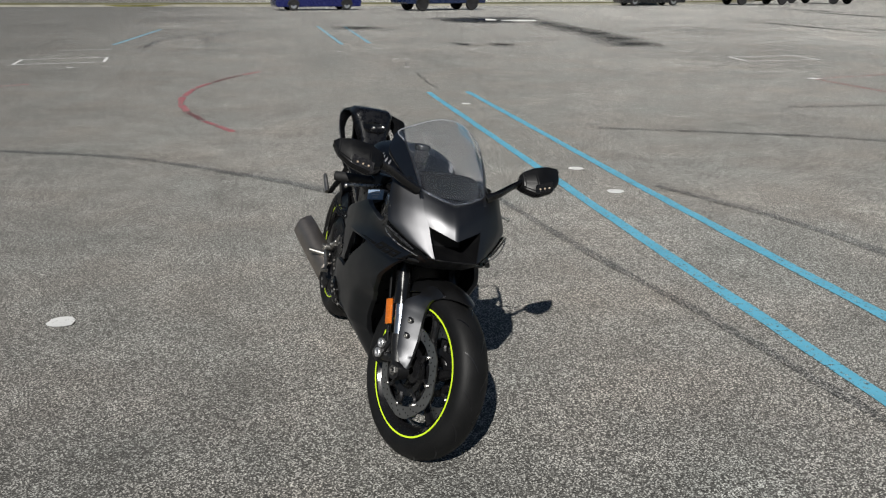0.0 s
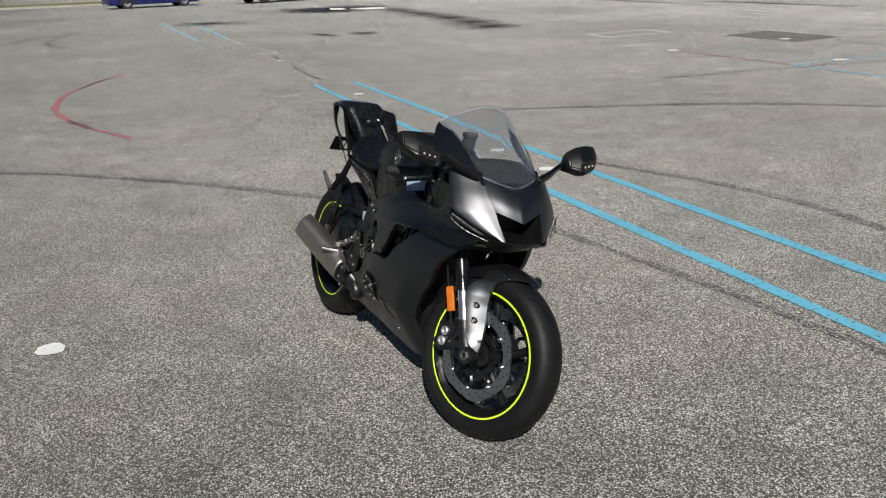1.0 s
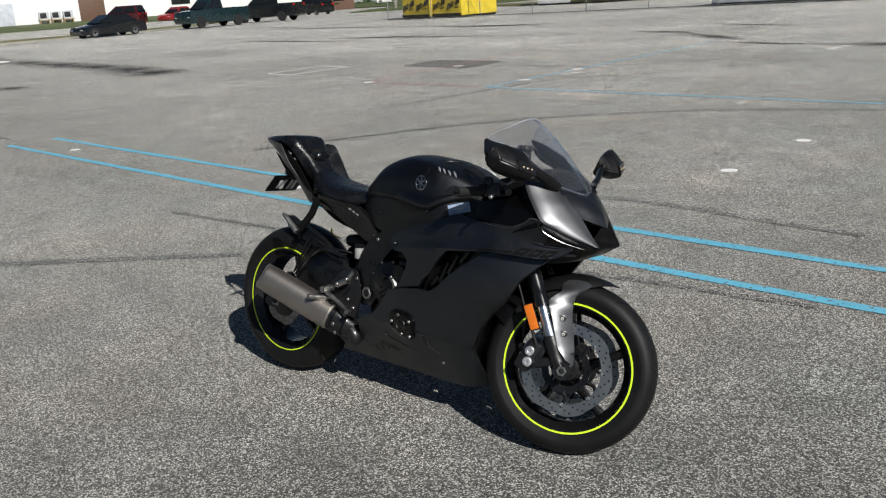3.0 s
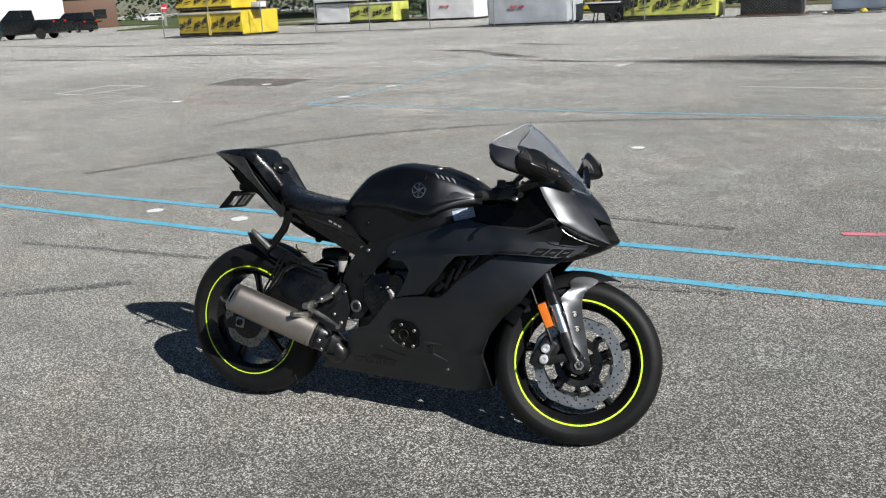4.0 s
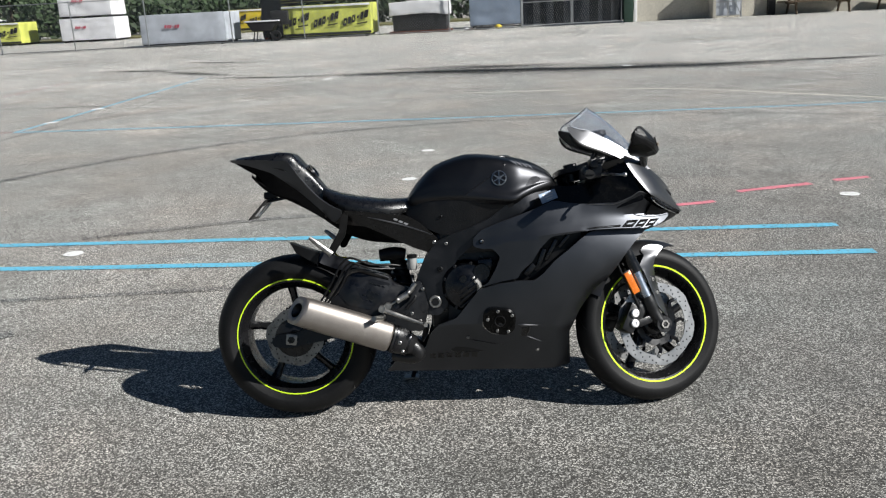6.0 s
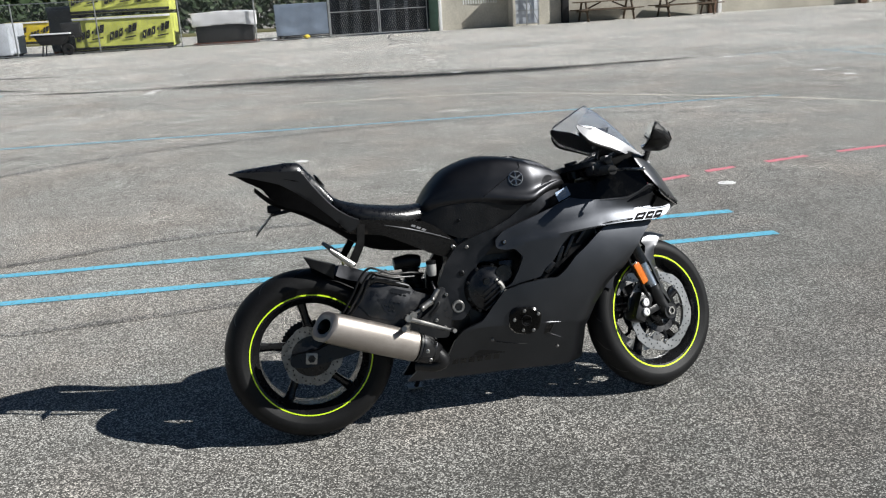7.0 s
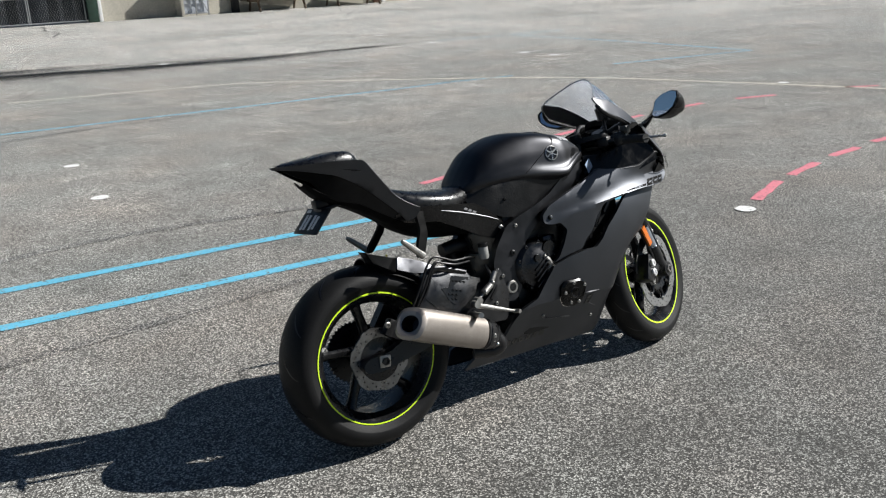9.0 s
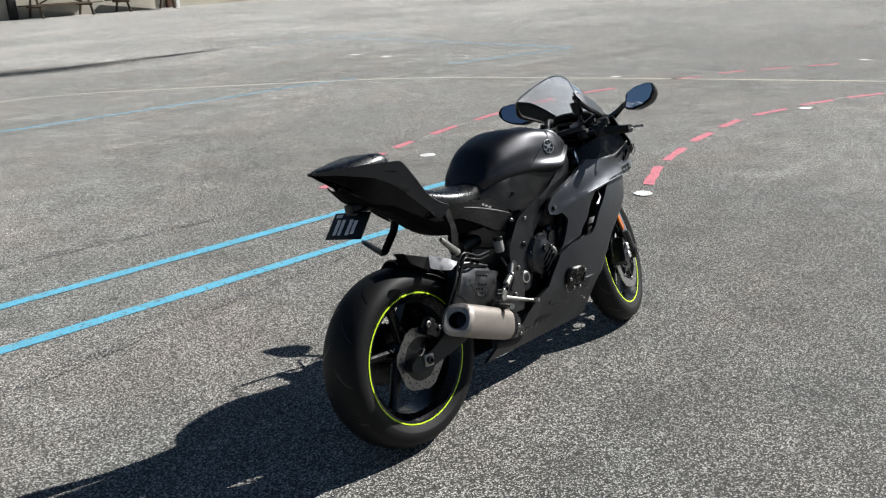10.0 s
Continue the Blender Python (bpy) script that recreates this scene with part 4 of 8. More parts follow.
    for x in (-l2 * 0.6, l2 * 0.64):
        for s in (-1, 1):
            bm = bmesh.new()
            spin(bm, [(wr * 0.62, -0.11), (wr * 0.95, -0.11), (wr, -0.06), (wr, 0.06), (wr * 0.95, 0.11), (wr * 0.62, 0.11)], (x, s * (w2 - 0.10), wr), seg=24)
            wl = part("wheel", bm, M_TYRE_FAR, e)
            bm = bmesh.new()
            spin(bm, [(0.0005, s * 0.08), (wr * 0.2, s * 0.1), (wr * 0.62, s * 0.105), (wr * 0.62, -s * 0.05)], (x, s * (w2 - 0.10), wr), seg=20, closed=False)
            part("rim", bm, M_GALV if kind != "pickup" else M_DARK, wl)
            bm = bmesh.new()
            slab(bm, [(x + (wr + 0.07) * math.cos(radians(a)), wr + (wr + 0.07) * math.sin(radians(a))) for a in range(0, 181, 20)], s * w2 - 0.01, s * w2 + 0.004, "Y")
            part("wheel_arch", bm, M_DARK, body)
    for s in (-1, 1):
        bm = bmesh.new()
        box(bm, (0.08, 0.3, 0.16), (-l2 + 0.02, s * (w2 - 0.2), belt - 0.15), 0.02)
        part("tail_lamp", bm, M_CARRED, body, "red tail lamp")
        bm = bmesh.new()
        box(bm, (0.1, 0.36, 0.14), (l2 - 0.08, s * (w2 - 0.25), g + 0.42 * (belt - g)), 0.02)
        part("headlamp", bm, M_LENS, body, "clear headlamp")
    return e


M_TYRE_FAR = surface("black tyre", (0.015, 0.015, 0.015), 0.8)
M_CARRED = surface("red lamp plastic", (0.5, 0.01, 0.01), 0.2)
M_LENS = surface("pale lamp plastic", (0.6, 0.6, 0.6), 0.15)


def car_paint(name, base):
    return surface(name, base, 0.25, 0.3, 0.05, 2.0, coat=0.5)


P_BLUE, P_NAVY, P_BLACK, P_TEAL, P_RED, P_WHITE, P_MAROON = (car_paint(n + " car paint", c) for n, c in (("deep blue", (0.008, 0.013, 0.10)), ("navy", (0.008, 0.02, 0.07)), ("black", (0.01, 0.012, 0.014)), ("dark green", (0.012, 0.03, 0.035)), ("red", (0.3, 0.02, 0.02)), ("white", (0.75, 0.75, 0.75)), ("maroon", (0.07, 0.012, 0.016))))
vehicle("sedan", (4.9, 57.0, 0), 8, P_BLUE, 5.4, "deep blue saloon car parked in the lot", 1.7, 1.95)
vehicle("pickup", (12.4, 55.2, 0), 18, P_NAVY, 5.8, "navy pickup truck parked in the lot", 2.35, 2.05)
vehicle("sedan", (30.9, 64.0, 0), 184, P_BLACK, 5.3, "dark green-black saloon car parked by the kerb", 1.55, 1.85)
vehicle("pickup", (40.6, 65.0, 0), 186, P_TEAL, 6.2, "dark green-grey pickup truck parked in the lot", 2.3, 2.1)
vehicle("pickup", (48.2, 67.4, 0), 110, P_BLACK, 6.4, "black pickup truck parked in the lot", 2.4, 2.1)
vehicle("hatch", (65.0, 81.5, 0), 92, P_BLACK, 5.2, "black estate car standing near the road", 2.05, 1.95)
vehicle("hatch", (29.8, 95.0, 0.36), 62, P_MAROON, 4.4, "dark maroon car on the lane before the white building", 1.6)
vehicle("hatch", (46.5, 90.6, 0.42), 120, P_MAROON, 4.8, "dark red estate car before the white building", 1.9)
vehicle("sedan", (51.5, 88.0, 0.38), 200, P_RED, 4.6, "red car before the white building", 1.5)
vehicle("pickup", (84.0, 54.5, 0.1), 250, P_WHITE, 5.6, "white pickup truck beyond the fence", 1.9, 2.0)
vehicle("hatch", (126, 132, 0.1), 160, P_WHITE, 4.6, "white car far off on the road", 1.5)

# ---- the motorcycle: own axes x ahead, y to its left, z up, from under the rear axle ----
from mathutils.bvhtree import BVHTree
from mathutils.geometry import delaunay_2d_cdt

M_PAINT = surface("satin dark grey metallic paint", (0.078, 0.082, 0.091), 0.415, 1.0, 0.08, 5.0, 900.0, 0.02, rough_vary=0.04)
M_COWL = surface("satin grey metallic paint", (0.118, 0.119, 0.125), 0.39, 1.0, 0.05, 5.0, 900.0, 0.02, rough_vary=0.03)
M_TANK = surface("satin black-grey paint", (0.054, 0.0545, 0.059), 0.40, 1.0, 0.08, 5.0, 900.0, 0.02, rough_vary=0.04)
M_SHELL = surface("satin dark grey tank paint", (0.066, 0.067, 0.072), 0.40, 1.0, 0.08, 5.0, 900.0, 0.02, rough_vary=0.04)
M_DISC_FRONT = surface("clean brake disc steel", (0.40, 0.40, 0.40), 0.36, 1.0, 0.08, 12.0, 400.0, 0.05, rough_vary=0.05)
M_DISC = surface("used brake disc steel", (0.24, 0.237, 0.232), 0.36, 1.0, 0.25, 30.0, 400.0, 0.1)
M_BLACK = surface("satin black plastic", (0.005, 0.005, 0.0055), 0.42, 0.0, 0.2, 14.0, 300.0, 0.08, spec=0.3)
M_GLOSS = surface("gloss black plastic", (0.005, 0.005, 0.0055), 0.2, 0.0, 0.2, 10.0, 300.0)
M_ENGINE = surface("black engine enamel", (0.008, 0.008, 0.009), 0.36, 0.0, 0.25, 18.0, 260.0, 0.25)
M_FRAME = surface("dark anodised aluminium", (0.056, 0.057, 0.062), 0.40, 1.0, 0.12, 9.0, 300.0, 0.05)
M_SEAT = surface("black grained vinyl", (0.004, 0.004, 0.0046), 0.30, 0.0, 0.15, 20.0, 420.0, 0.3, spec=0.75)
M_ARM = surface("silver-grey cast alloy", (0.062, 0.063, 0.066), 0.36, 1.0, 0.15, 12.0, 300.0, 0.1)
M_RED_TAG = surface("red fabric tag", (0.4, 0.02, 0.03), 0.6, 0.0, 0.2, 40.0)
M_WING = surface("satin grey wing paint", (0.125, 0.126, 0.132), 0.34, 1.0, 0.05, 5.0, 900.0, 0.02, rough_vary=0.03)
M_CASE = surface("black cast engine case", (0.055, 0.055, 0.058), 0.30, 1.0, 0.15, 14.0, 260.0, 0.15)
M_POT = surface("milky reservoir plastic", (0.3, 0.3, 0.29), 0.35, 0.0, 0.1, 30.0)
M_EDGE = surface("polished screen edge", (0.55, 0.57, 0.6), 0.12, 0.6, 0.05)
M_GUARD = surface("smooth black guard plastic", (0.003, 0.003, 0.003), 0.22, 0.0, 0.2, 14.0, spec=0.22)
M_YELLOW_TUBE = surface("yellow cable sleeve", (0.7, 0.55, 0.03), 0.5)
M_RAIL = surface("satin silver alloy", (0.2, 0.2, 0.205), 0.4, 1.0, 0.12, 12.0, 300.0, 0.08)
M_MATT = surface("matt black plastic", (0.004, 0.004, 0.004), 0.8, 0.0, 0.2, 14.0, 300.0, 0.05, spec=0.12)
M_GRIP = surface("black rubber", (0.009, 0.009, 0.009), 0.7, 0.0, 0.2, 20.0, 200.0, 0.3)
M_STEEL = surface("brushed steel", (0.55, 0.54, 0.52), 0.3, 1.0, 0.15, 30.0, 400.0, 0.1)
M_CAP = surface("pale satin cap alloy", (0.78, 0.78, 0.79), 0.5, 1.0, 0.06, 20.0, 300.0, 0.05)
M_STANCHION = surface("blue-grey polished fork tube", (0.50, 0.55, 0.63), 0.27, 1.0, 0.05, 10.0)
M_ALLOY = surface("dull cast alloy", (0.4, 0.39, 0.37), 0.45, 1.0, 0.25, 25.0, 300.0, 0.2)
M_AMBER = surface("amber reflector plastic", (0.62, 0.15, 0.012), 0.2, 0.0, 0.1, 40.0, 500.0, 0.2, coat=0.4)
M_LIME = surface("lime yellow rim tape", (0.66, 0.92, 0.03), 0.4, 0.0, 0.05)
M_RIM = surface("gloss black wheel enamel", (0.01, 0.01, 0.011), 0.25, 0.2, 0.2, 10.0)
M_LABEL = surface("pale blue sticker", (0.22, 0.3, 0.42), 0.5, 0.0, 0.12, 60.0)
M_PALE_MARK = surface("silver grey print", (0.5, 0.5, 0.52), 0.35, 0.6, 0.05)
M_BLACK_MARK = surface("black print", (0.006, 0.006, 0.007), 0.3)
M_RED_LENS = surface("red lamp lens", (0.03, 0.003, 0.004), 0.15, 0.0, 0.1, coat=0.4)
M_CLEAR = surface("clear lamp lens", (0.06, 0.062, 0.068), 0.24, 0.2, 0.6, 90.0)
M_LED = surface("pale lamp diode plastic", (0.42, 0.33, 0.25), 0.25, 0.0, 0.1, 40.0)
M_SMOKE = surface("smoked lamp lens", (0.012, 0.011, 0.011), 0.1, 0.0, 0.3, 60.0)
M_KNEE = surface("black dimpled knee rubber", (0.005, 0.005, 0.0056), 0.44, 0.0, 0.06, 8.0, 190.0, 0.5, spec=0.4)
M_MIRROR = bpy.data.materials.new("mirror glass")
nt, b = nodes_of(M_MIRROR)
b.inputs["Base Color"].default_value = (0.75, 0.8, 0.85, 1)
b.inputs["Metallic"].default_value, b.inputs["Roughness"].default_value = 1.0, 0.02


def tyre_rubber():
    m = bpy.data.materials.new("worn tyre rubber")
    nt, b = nodes_of(m)
    c = ramp(nt, noise_at(nt, 9.0, 5.0), [(0.3, (0.0044, 0.0045, 0.0048)), (0.7, (0.0095, 0.0096, 0.010))])
    d = ramp(nt, noise_at(nt, 160.0, 2.0), [(0.3, grey(0.75)), (0.7, grey(1.15))])
    nt.links.new(blend(nt, 1.0, c, d, "MULTIPLY"), b.inputs["Base Color"])
    b.inputs["Roughness"].default_value = 0.55
    b.inputs["Specular IOR Level"].default_value = 0.22
    bump(nt, b, noise_at(nt, 220.0, 3.0), 0.25, 0.002)
    return m


def titanium():
    m = bpy.data.materials.new("brushed titanium")
    nt, b = nodes_of(m)
    c = ramp(nt, noise_at(nt, 9.0, 3.0), [(0.3, (0.33, 0.295, 0.265)), (0.7, (0.44, 0.40, 0.365))])
    g = noise_at(nt, 40.0, 4.0, 0.6, stretch=(6.0, 1.0, 30.0))
    nt.links.new(blend(nt, 1.0, c, ramp(nt, g, [(0.3, grey(0.82)), (0.7, grey(1.05))]), "MULTIPLY"), b.inputs["Base Color"])
    b.inputs["Metallic"].default_value = 1.0
    nt.links.new(ramp(nt, g, [(0.3, grey(0.42)), (0.7, grey(0.56))]), b.inputs["Roughness"])
    bump(nt, b, g, 0.12, 0.001)
    return m


def screen_glass(name="smoked screen plastic", tint=(0.9, 0.91, 0.93, 1), rough=0.03):
    m = bpy.data.materials.new(name)
    nt, b = nodes_of(m)
    b.inputs["Base Color"].default_value = tint
    b.inputs["Transmission Weight"].default_value = 1.0
    b.inputs["IOR"].default_value = 1.49
    b.inputs["Roughness"].default_value = rough
    # thin haze in the sheet, its blue standing in for reflected sky
    haze = nt.nodes.new("ShaderNodeBsdfTranslucent")
    haze.inputs["Color"].default_value = (0.70, 0.78, 0.92, 1)
    both = nt.nodes.new("ShaderNodeMixShader")
    nt.links.new(ramp(nt, noise_at(nt, 14.0, 4.0, 0.6), [(0.3, grey(0.05)), (0.7, grey(0.10))]), both.inputs[0])
    nt.links.new(b.outputs[0], both.inputs[1])
    nt.links.new(haze.outputs[0], both.inputs[2])
    for node in nt.nodes:
        if node.type == "OUTPUT_MATERIAL":
            nt.links.new(both.outputs[0], node.inputs["Surface"])
    return m


M_TYRE, M_TITAN, M_SCREEN = tyre_rubber(), titanium(), screen_glass()


def rounded(outline, r=0.012, n=4, closed=True):
    """The outline with its corners eased."""
    pts = [Vector(p) for p in outline]
    out = []
    for i, p in enumerate(pts):
        a, c = pts[i - 1], pts[(i + 1) % len(pts)]
        ra, rc = min(r, (a - p).length * 0.45), min(r, (c - p).length * 0.45)
        s, e = p + (a - p).normalized() * ra, p + (c - p).normalized() * rc
        for k in range(n + 1):
            t = k / n
            out.append(s * (1 - t) ** 2 + p * 2 * t * (1 - t) + e * t * t)
    return out


def heights(controls):
    """A smooth surface y(x, z) through a few control points (x, z, y)."""
    c = np.array(controls, float)
    p, v = c[:, :2], c[:, 2]

    def kernel(a, b):
        d = np.sqrt(((a[:, None] - b[None]) ** 2).sum(-1)) + 1e-9
        return d * d * np.log(d)
    n = len(p)
    poly = np.c_[np.ones(n), p]
    full = np.block([[kernel(p, p) + 1e-5 * np.eye(n), poly], [poly.T, np.zeros((3, 3))]])
    w = np.linalg.solve(full, np.r_[v, 0, 0, 0])
    return lambda x, z: float(kernel(np.array([[x, z]]), p)[0] @ w[:n] + w[n] + w[n + 1] * x + w[n + 2] * z)


def panel(name, outline, y_of, side, material, parent, label="", thick=0.006, ease=0.012, grid=0.022, edge=0.004, folds=()):
    """A curved body panel: an outline in side view laid on the surface y_of, with a turned-in edge. side: -1 right, 1 left."""
    rim = rounded(outline, ease)
    n = len(rim)
    xs, zs = [p.x for p in rim], [p.y for p in rim]

    def inside(x, z):
        odd = False
        for i in range(n):
            a, c = rim[i - 1], rim[i]
            if (a.y > z) != (c.y > z) and x < (c.x - a.x) * (z - a.y) / (c.y - a.y) + a.x:
                odd = not odd
        return odd

    def near(x, z):
        return min((x - p.x) ** 2 + (z - p.y) ** 2 for p in rim) < (grid * 0.45) ** 2
    pts = list(rim) + [Vector(p) for p in folds if inside(*p) and not near(*p)]
    fold = [Vector(p) for p in folds]
    for i in range(int((max(xs) - min(xs)) / grid) + 1):
        for k in range(int((max(zs) - min(zs)) / grid) + 1):
            x, z = min(xs) + (i + 0.5 * (k % 2)) * grid, min(zs) + k * grid
            if inside(x, z) and not near(x, z) and all((x - p.x) ** 2 + (z - p.y) ** 2 > (grid * 0.4) ** 2 for p in fold):
                pts.append(Vector((x, z)))
    verts, _, faces, *_ = delaunay_2d_cdt(pts, [(i, (i + 1) % n) for i in range(n)], [], 1, 1e-6)
    bm = bmesh.new()
    out = [bm.verts.new((p.x, side * y_of(p.x, p.y), p.y)) for p in verts]
    for f in faces:
        try:
            bm.faces.new([out[i] for i in f])
        except ValueError:
            pass
    bmesh.ops.recalc_face_normals(bm, faces=bm.faces)
    ed = [e for e in bm.edges if len(e.link_faces) == 1]
    for shift, pull in ((edge, 0.003), (thick, 0.0)):
        made = bmesh.ops.extrude_edge_only(bm, edges=ed)["geom"]
        for v in (g for g in made if isinstance(g, bmesh.types.BMVert)):
            v.co.y -= side * shift
        ed = [g for g in made if isinstance(g, bmesh.types.BMEdge)]
    return part(name, bm, material, parent, label, 0.42 if folds else 0.7)


def net(name, rows, material, parent, label="", nu=5, nv=5, mirror=True, thick=0.0, smooth=0.7, cap=False):
    """A smooth skin through a net of control points; rows run from the middle plane outwards and are mirrored."""
    fine = [smooth_line(r, nv) for r in rows]
    cols = [smooth_line([r[k] for r in fine], nu) for k in range(len(fine[0]))]
    grid = [[c[i] for c in cols] for i in range(len(cols[0]))]
    if mirror:
        grid = [[Vector((p.x, -p.y, p.z)) for p in r[:0:-1]] + r for r in grid]
    bm = bmesh.new()
    rings = [[bm.verts.new(p) for p in r] for r in grid]
    skin(bm, rings, closed=False)
    if cap:
        for r in (rings[0], rings[-1]):
            bm.faces.new(r)
    bmesh.ops.remove_doubles(bm, verts=bm.verts, dist=1e-5)
    bmesh.ops.recalc_face_normals(bm, faces=bm.faces)
    if thick:
        bmesh.ops.solidify(bm, geom=list(bm.faces), thickness=thick)
    return part(name, bm, material, parent, label, smooth)


def touch(ob, x, z, side, lift=0.001):
    """The place and normal on ob's skin, met from that side, at x and z in the motorcycle's axes."""
    tree = BVHTree.FromPolygons([v.co for v in ob.data.vertices], [tuple(p.vertices) for p in ob.data.polygons])
    place, normal, *_ = tree.ray_cast(Vector((x, side * 0.6, z)), Vector((0, -side, 0)))
    if place is None:
        return Vector((x, side * 0.2, z)), Vector((0, side, 0))
    if normal.y * side < 0:
        normal = -normal
    return place + normal * lift, normal


def stick(place, normal, turn=0.0):
    """A pose on a skin: z out along the normal, x as level as may be."""
    x = Vector((0, 0, 1)).cross(normal).normalized()
    return Matrix.Translation(place) @ Matrix((x, normal.cross(x), normal)).transposed().to_4x4() @ Matrix.Rotation(turn, 4, "Z")


def moved(bm, m):
    bmesh.ops.transform(bm, matrix=m, verts=bm.verts)
    return bm


def bolt(parent, place, normal, r=0.007, material=None):
    """A domed hexagon-socket bolt head."""
    bm = bmesh.new()
    spin(bm, [(r, 0), (r, 0.003), (r * 0.75, 0.005), (r * 0.42, 0.0052), (r * 0.4, 0.002), (0.0003, 0.002)], axis="Z", seg=14, closed=False)
    return part("bolt", moved(bm, stick(Vector(place), Vector(normal))), material or M_STEEL, parent)

BIKE = pose(0.362, 4.008, 0.002, -11, 0, -86.4)
bike = thing("motorcycle", BIKE, "satin dark grey sports motorcycle leaning on its side stand", "motorcycle")
R_AXLE, F_AXLE = Vector((0, 0, 0.315)), Vector((1.375, 0, 0.292))
RAKE = Vector((-0.407, 0, 0.914)).normalized()
LEG = Vector((-0.385, 0, 0.923))
HEAD = Vector((1.348, 0, 0.292))
STEER = Matrix.Translation(HEAD) @ Matrix.Rotation(radians(18.5), 4, RAKE) @ Matrix.Translation(-HEAD)


def front(name, bm, material, parent, label="", smooth=0.6):
    """A part that turns with the handlebar."""
    return part(name, moved(bm, STEER), material, parent, label, smooth)


def tyre(name, centre, radius, width, rim_r, m, parent, label, grooves):
    """A round-shouldered tyre with sidewalls and slanting tread grooves."""
    w, prof = width / 2, []
    prof += [(rim_r, -w * 0.76), (rim_r + 0.006, -w * 0.84), (rim_r + 0.012, -w * 0.87), (rim_r + 0.030, -w * 0.985)]
    crown = radius - (rim_r + 0.034)
    for k in range(-8, 9):
        a = k / 8 * math.pi / 2
        prof.append((rim_r + 0.034 + crown * math.cos(a) ** 0.82 if abs(k) < 8 else rim_r + 0.034, w * math.sin(a)))
    prof += [(r, -u) for r, u in prof[3::-1]]
    bm = bmesh.new()
    spin(bm, prof, (0, 0, 0), seg=96)
    ob = part(name, moved(bm, m @ Matrix.Translation(centre)), M_TYRE, parent, label, 0.5)
    # tread grooves, dark slots set into the crown
    bm = bmesh.new()
    for k in range(grooves):
        for s in (-1, 1):
            a0 = 2 * math.pi * (k + (0.5 if s > 0 else 0)) / grooves
            rows = []
            for j in range(9):
                t = j / 8
                u = s * w * (0.12 + 0.68 * t)
                q = abs(u) / w
                r = rim_r + 0.034 + crown * math.sqrt(max(0, 1 - q * q)) ** 0.82 + 0.0006
                a, half = a0 + 0.32 * t - 0.1 * t * t, 0.0045 * math.sin(math.pi * (0.12 + 0.8 * t)) / r
                rows.append([bm.verts.new((r * math.cos(a + e), u, r * math.sin(a + e))) for e in (-half, half)])
            skin(bm, rows, closed=False)
    tagged(part("tread_groove", moved(bm, m @ Matrix.Translation(centre)), M_BLACK_MARK, ob), kind="stuff")
    return ob


def disc_points(r0, r1, waves, depth):
    n = 96
    return [r1 - depth * (0.5 + 0.5 * math.tanh(4 * math.sin(waves * 2 * math.pi * k / n))) for k in range(n)]


def brake_disc(name, centre, y, r_in, r_out, waves, m, parent, holes):
    n = 96
    outer = disc_points(r_in, r_out, waves, 0.006)
    bm = bmesh.new()
    rings = []
    for k in range(n):
        a = 2 * math.pi * k / n
        c, s = math.cos(a), math.sin(a)
        rings.append([bm.verts.new((r * c, u, r * s)) for r, u in ((r_in, y - 0.0025), (outer[k], y - 0.0025), (outer[k], y + 0.0025), (r_in, y + 0.0025))])
    for i in range(n):
        p, q = rings[i], rings[(i + 1) % n]
        for k in range(4):
            bm.faces.new((p[k], p[(k + 1) % 4], q[(k + 1) % 4], q[k]))
    ob = part(name, moved(bm, m @ Matrix.Translation(centre)), M_DISC_FRONT if y > -0.08 else M_DISC, parent, "drilled steel brake disc")
    bm = bmesh.new()
    side = -1 if y < 0 else 1
    for k in range(holes):
        a = 2 * math.pi * k / holes
        r = r_in + (r_out - r_in) * (0.25, 0.5, 0.72)[k % 3]
        c = Vector((r * math.cos(a), y, r * math.sin(a)))
        cyl(bm, c - Vector((0, 0.0028, 0)), c + Vector((0, 0.0028, 0)), 0.0032, seg=8)
    part("drill_hole", moved(bm, m @ Matrix.Translation(centre)), M_BLACK_MARK, ob)
    return ob


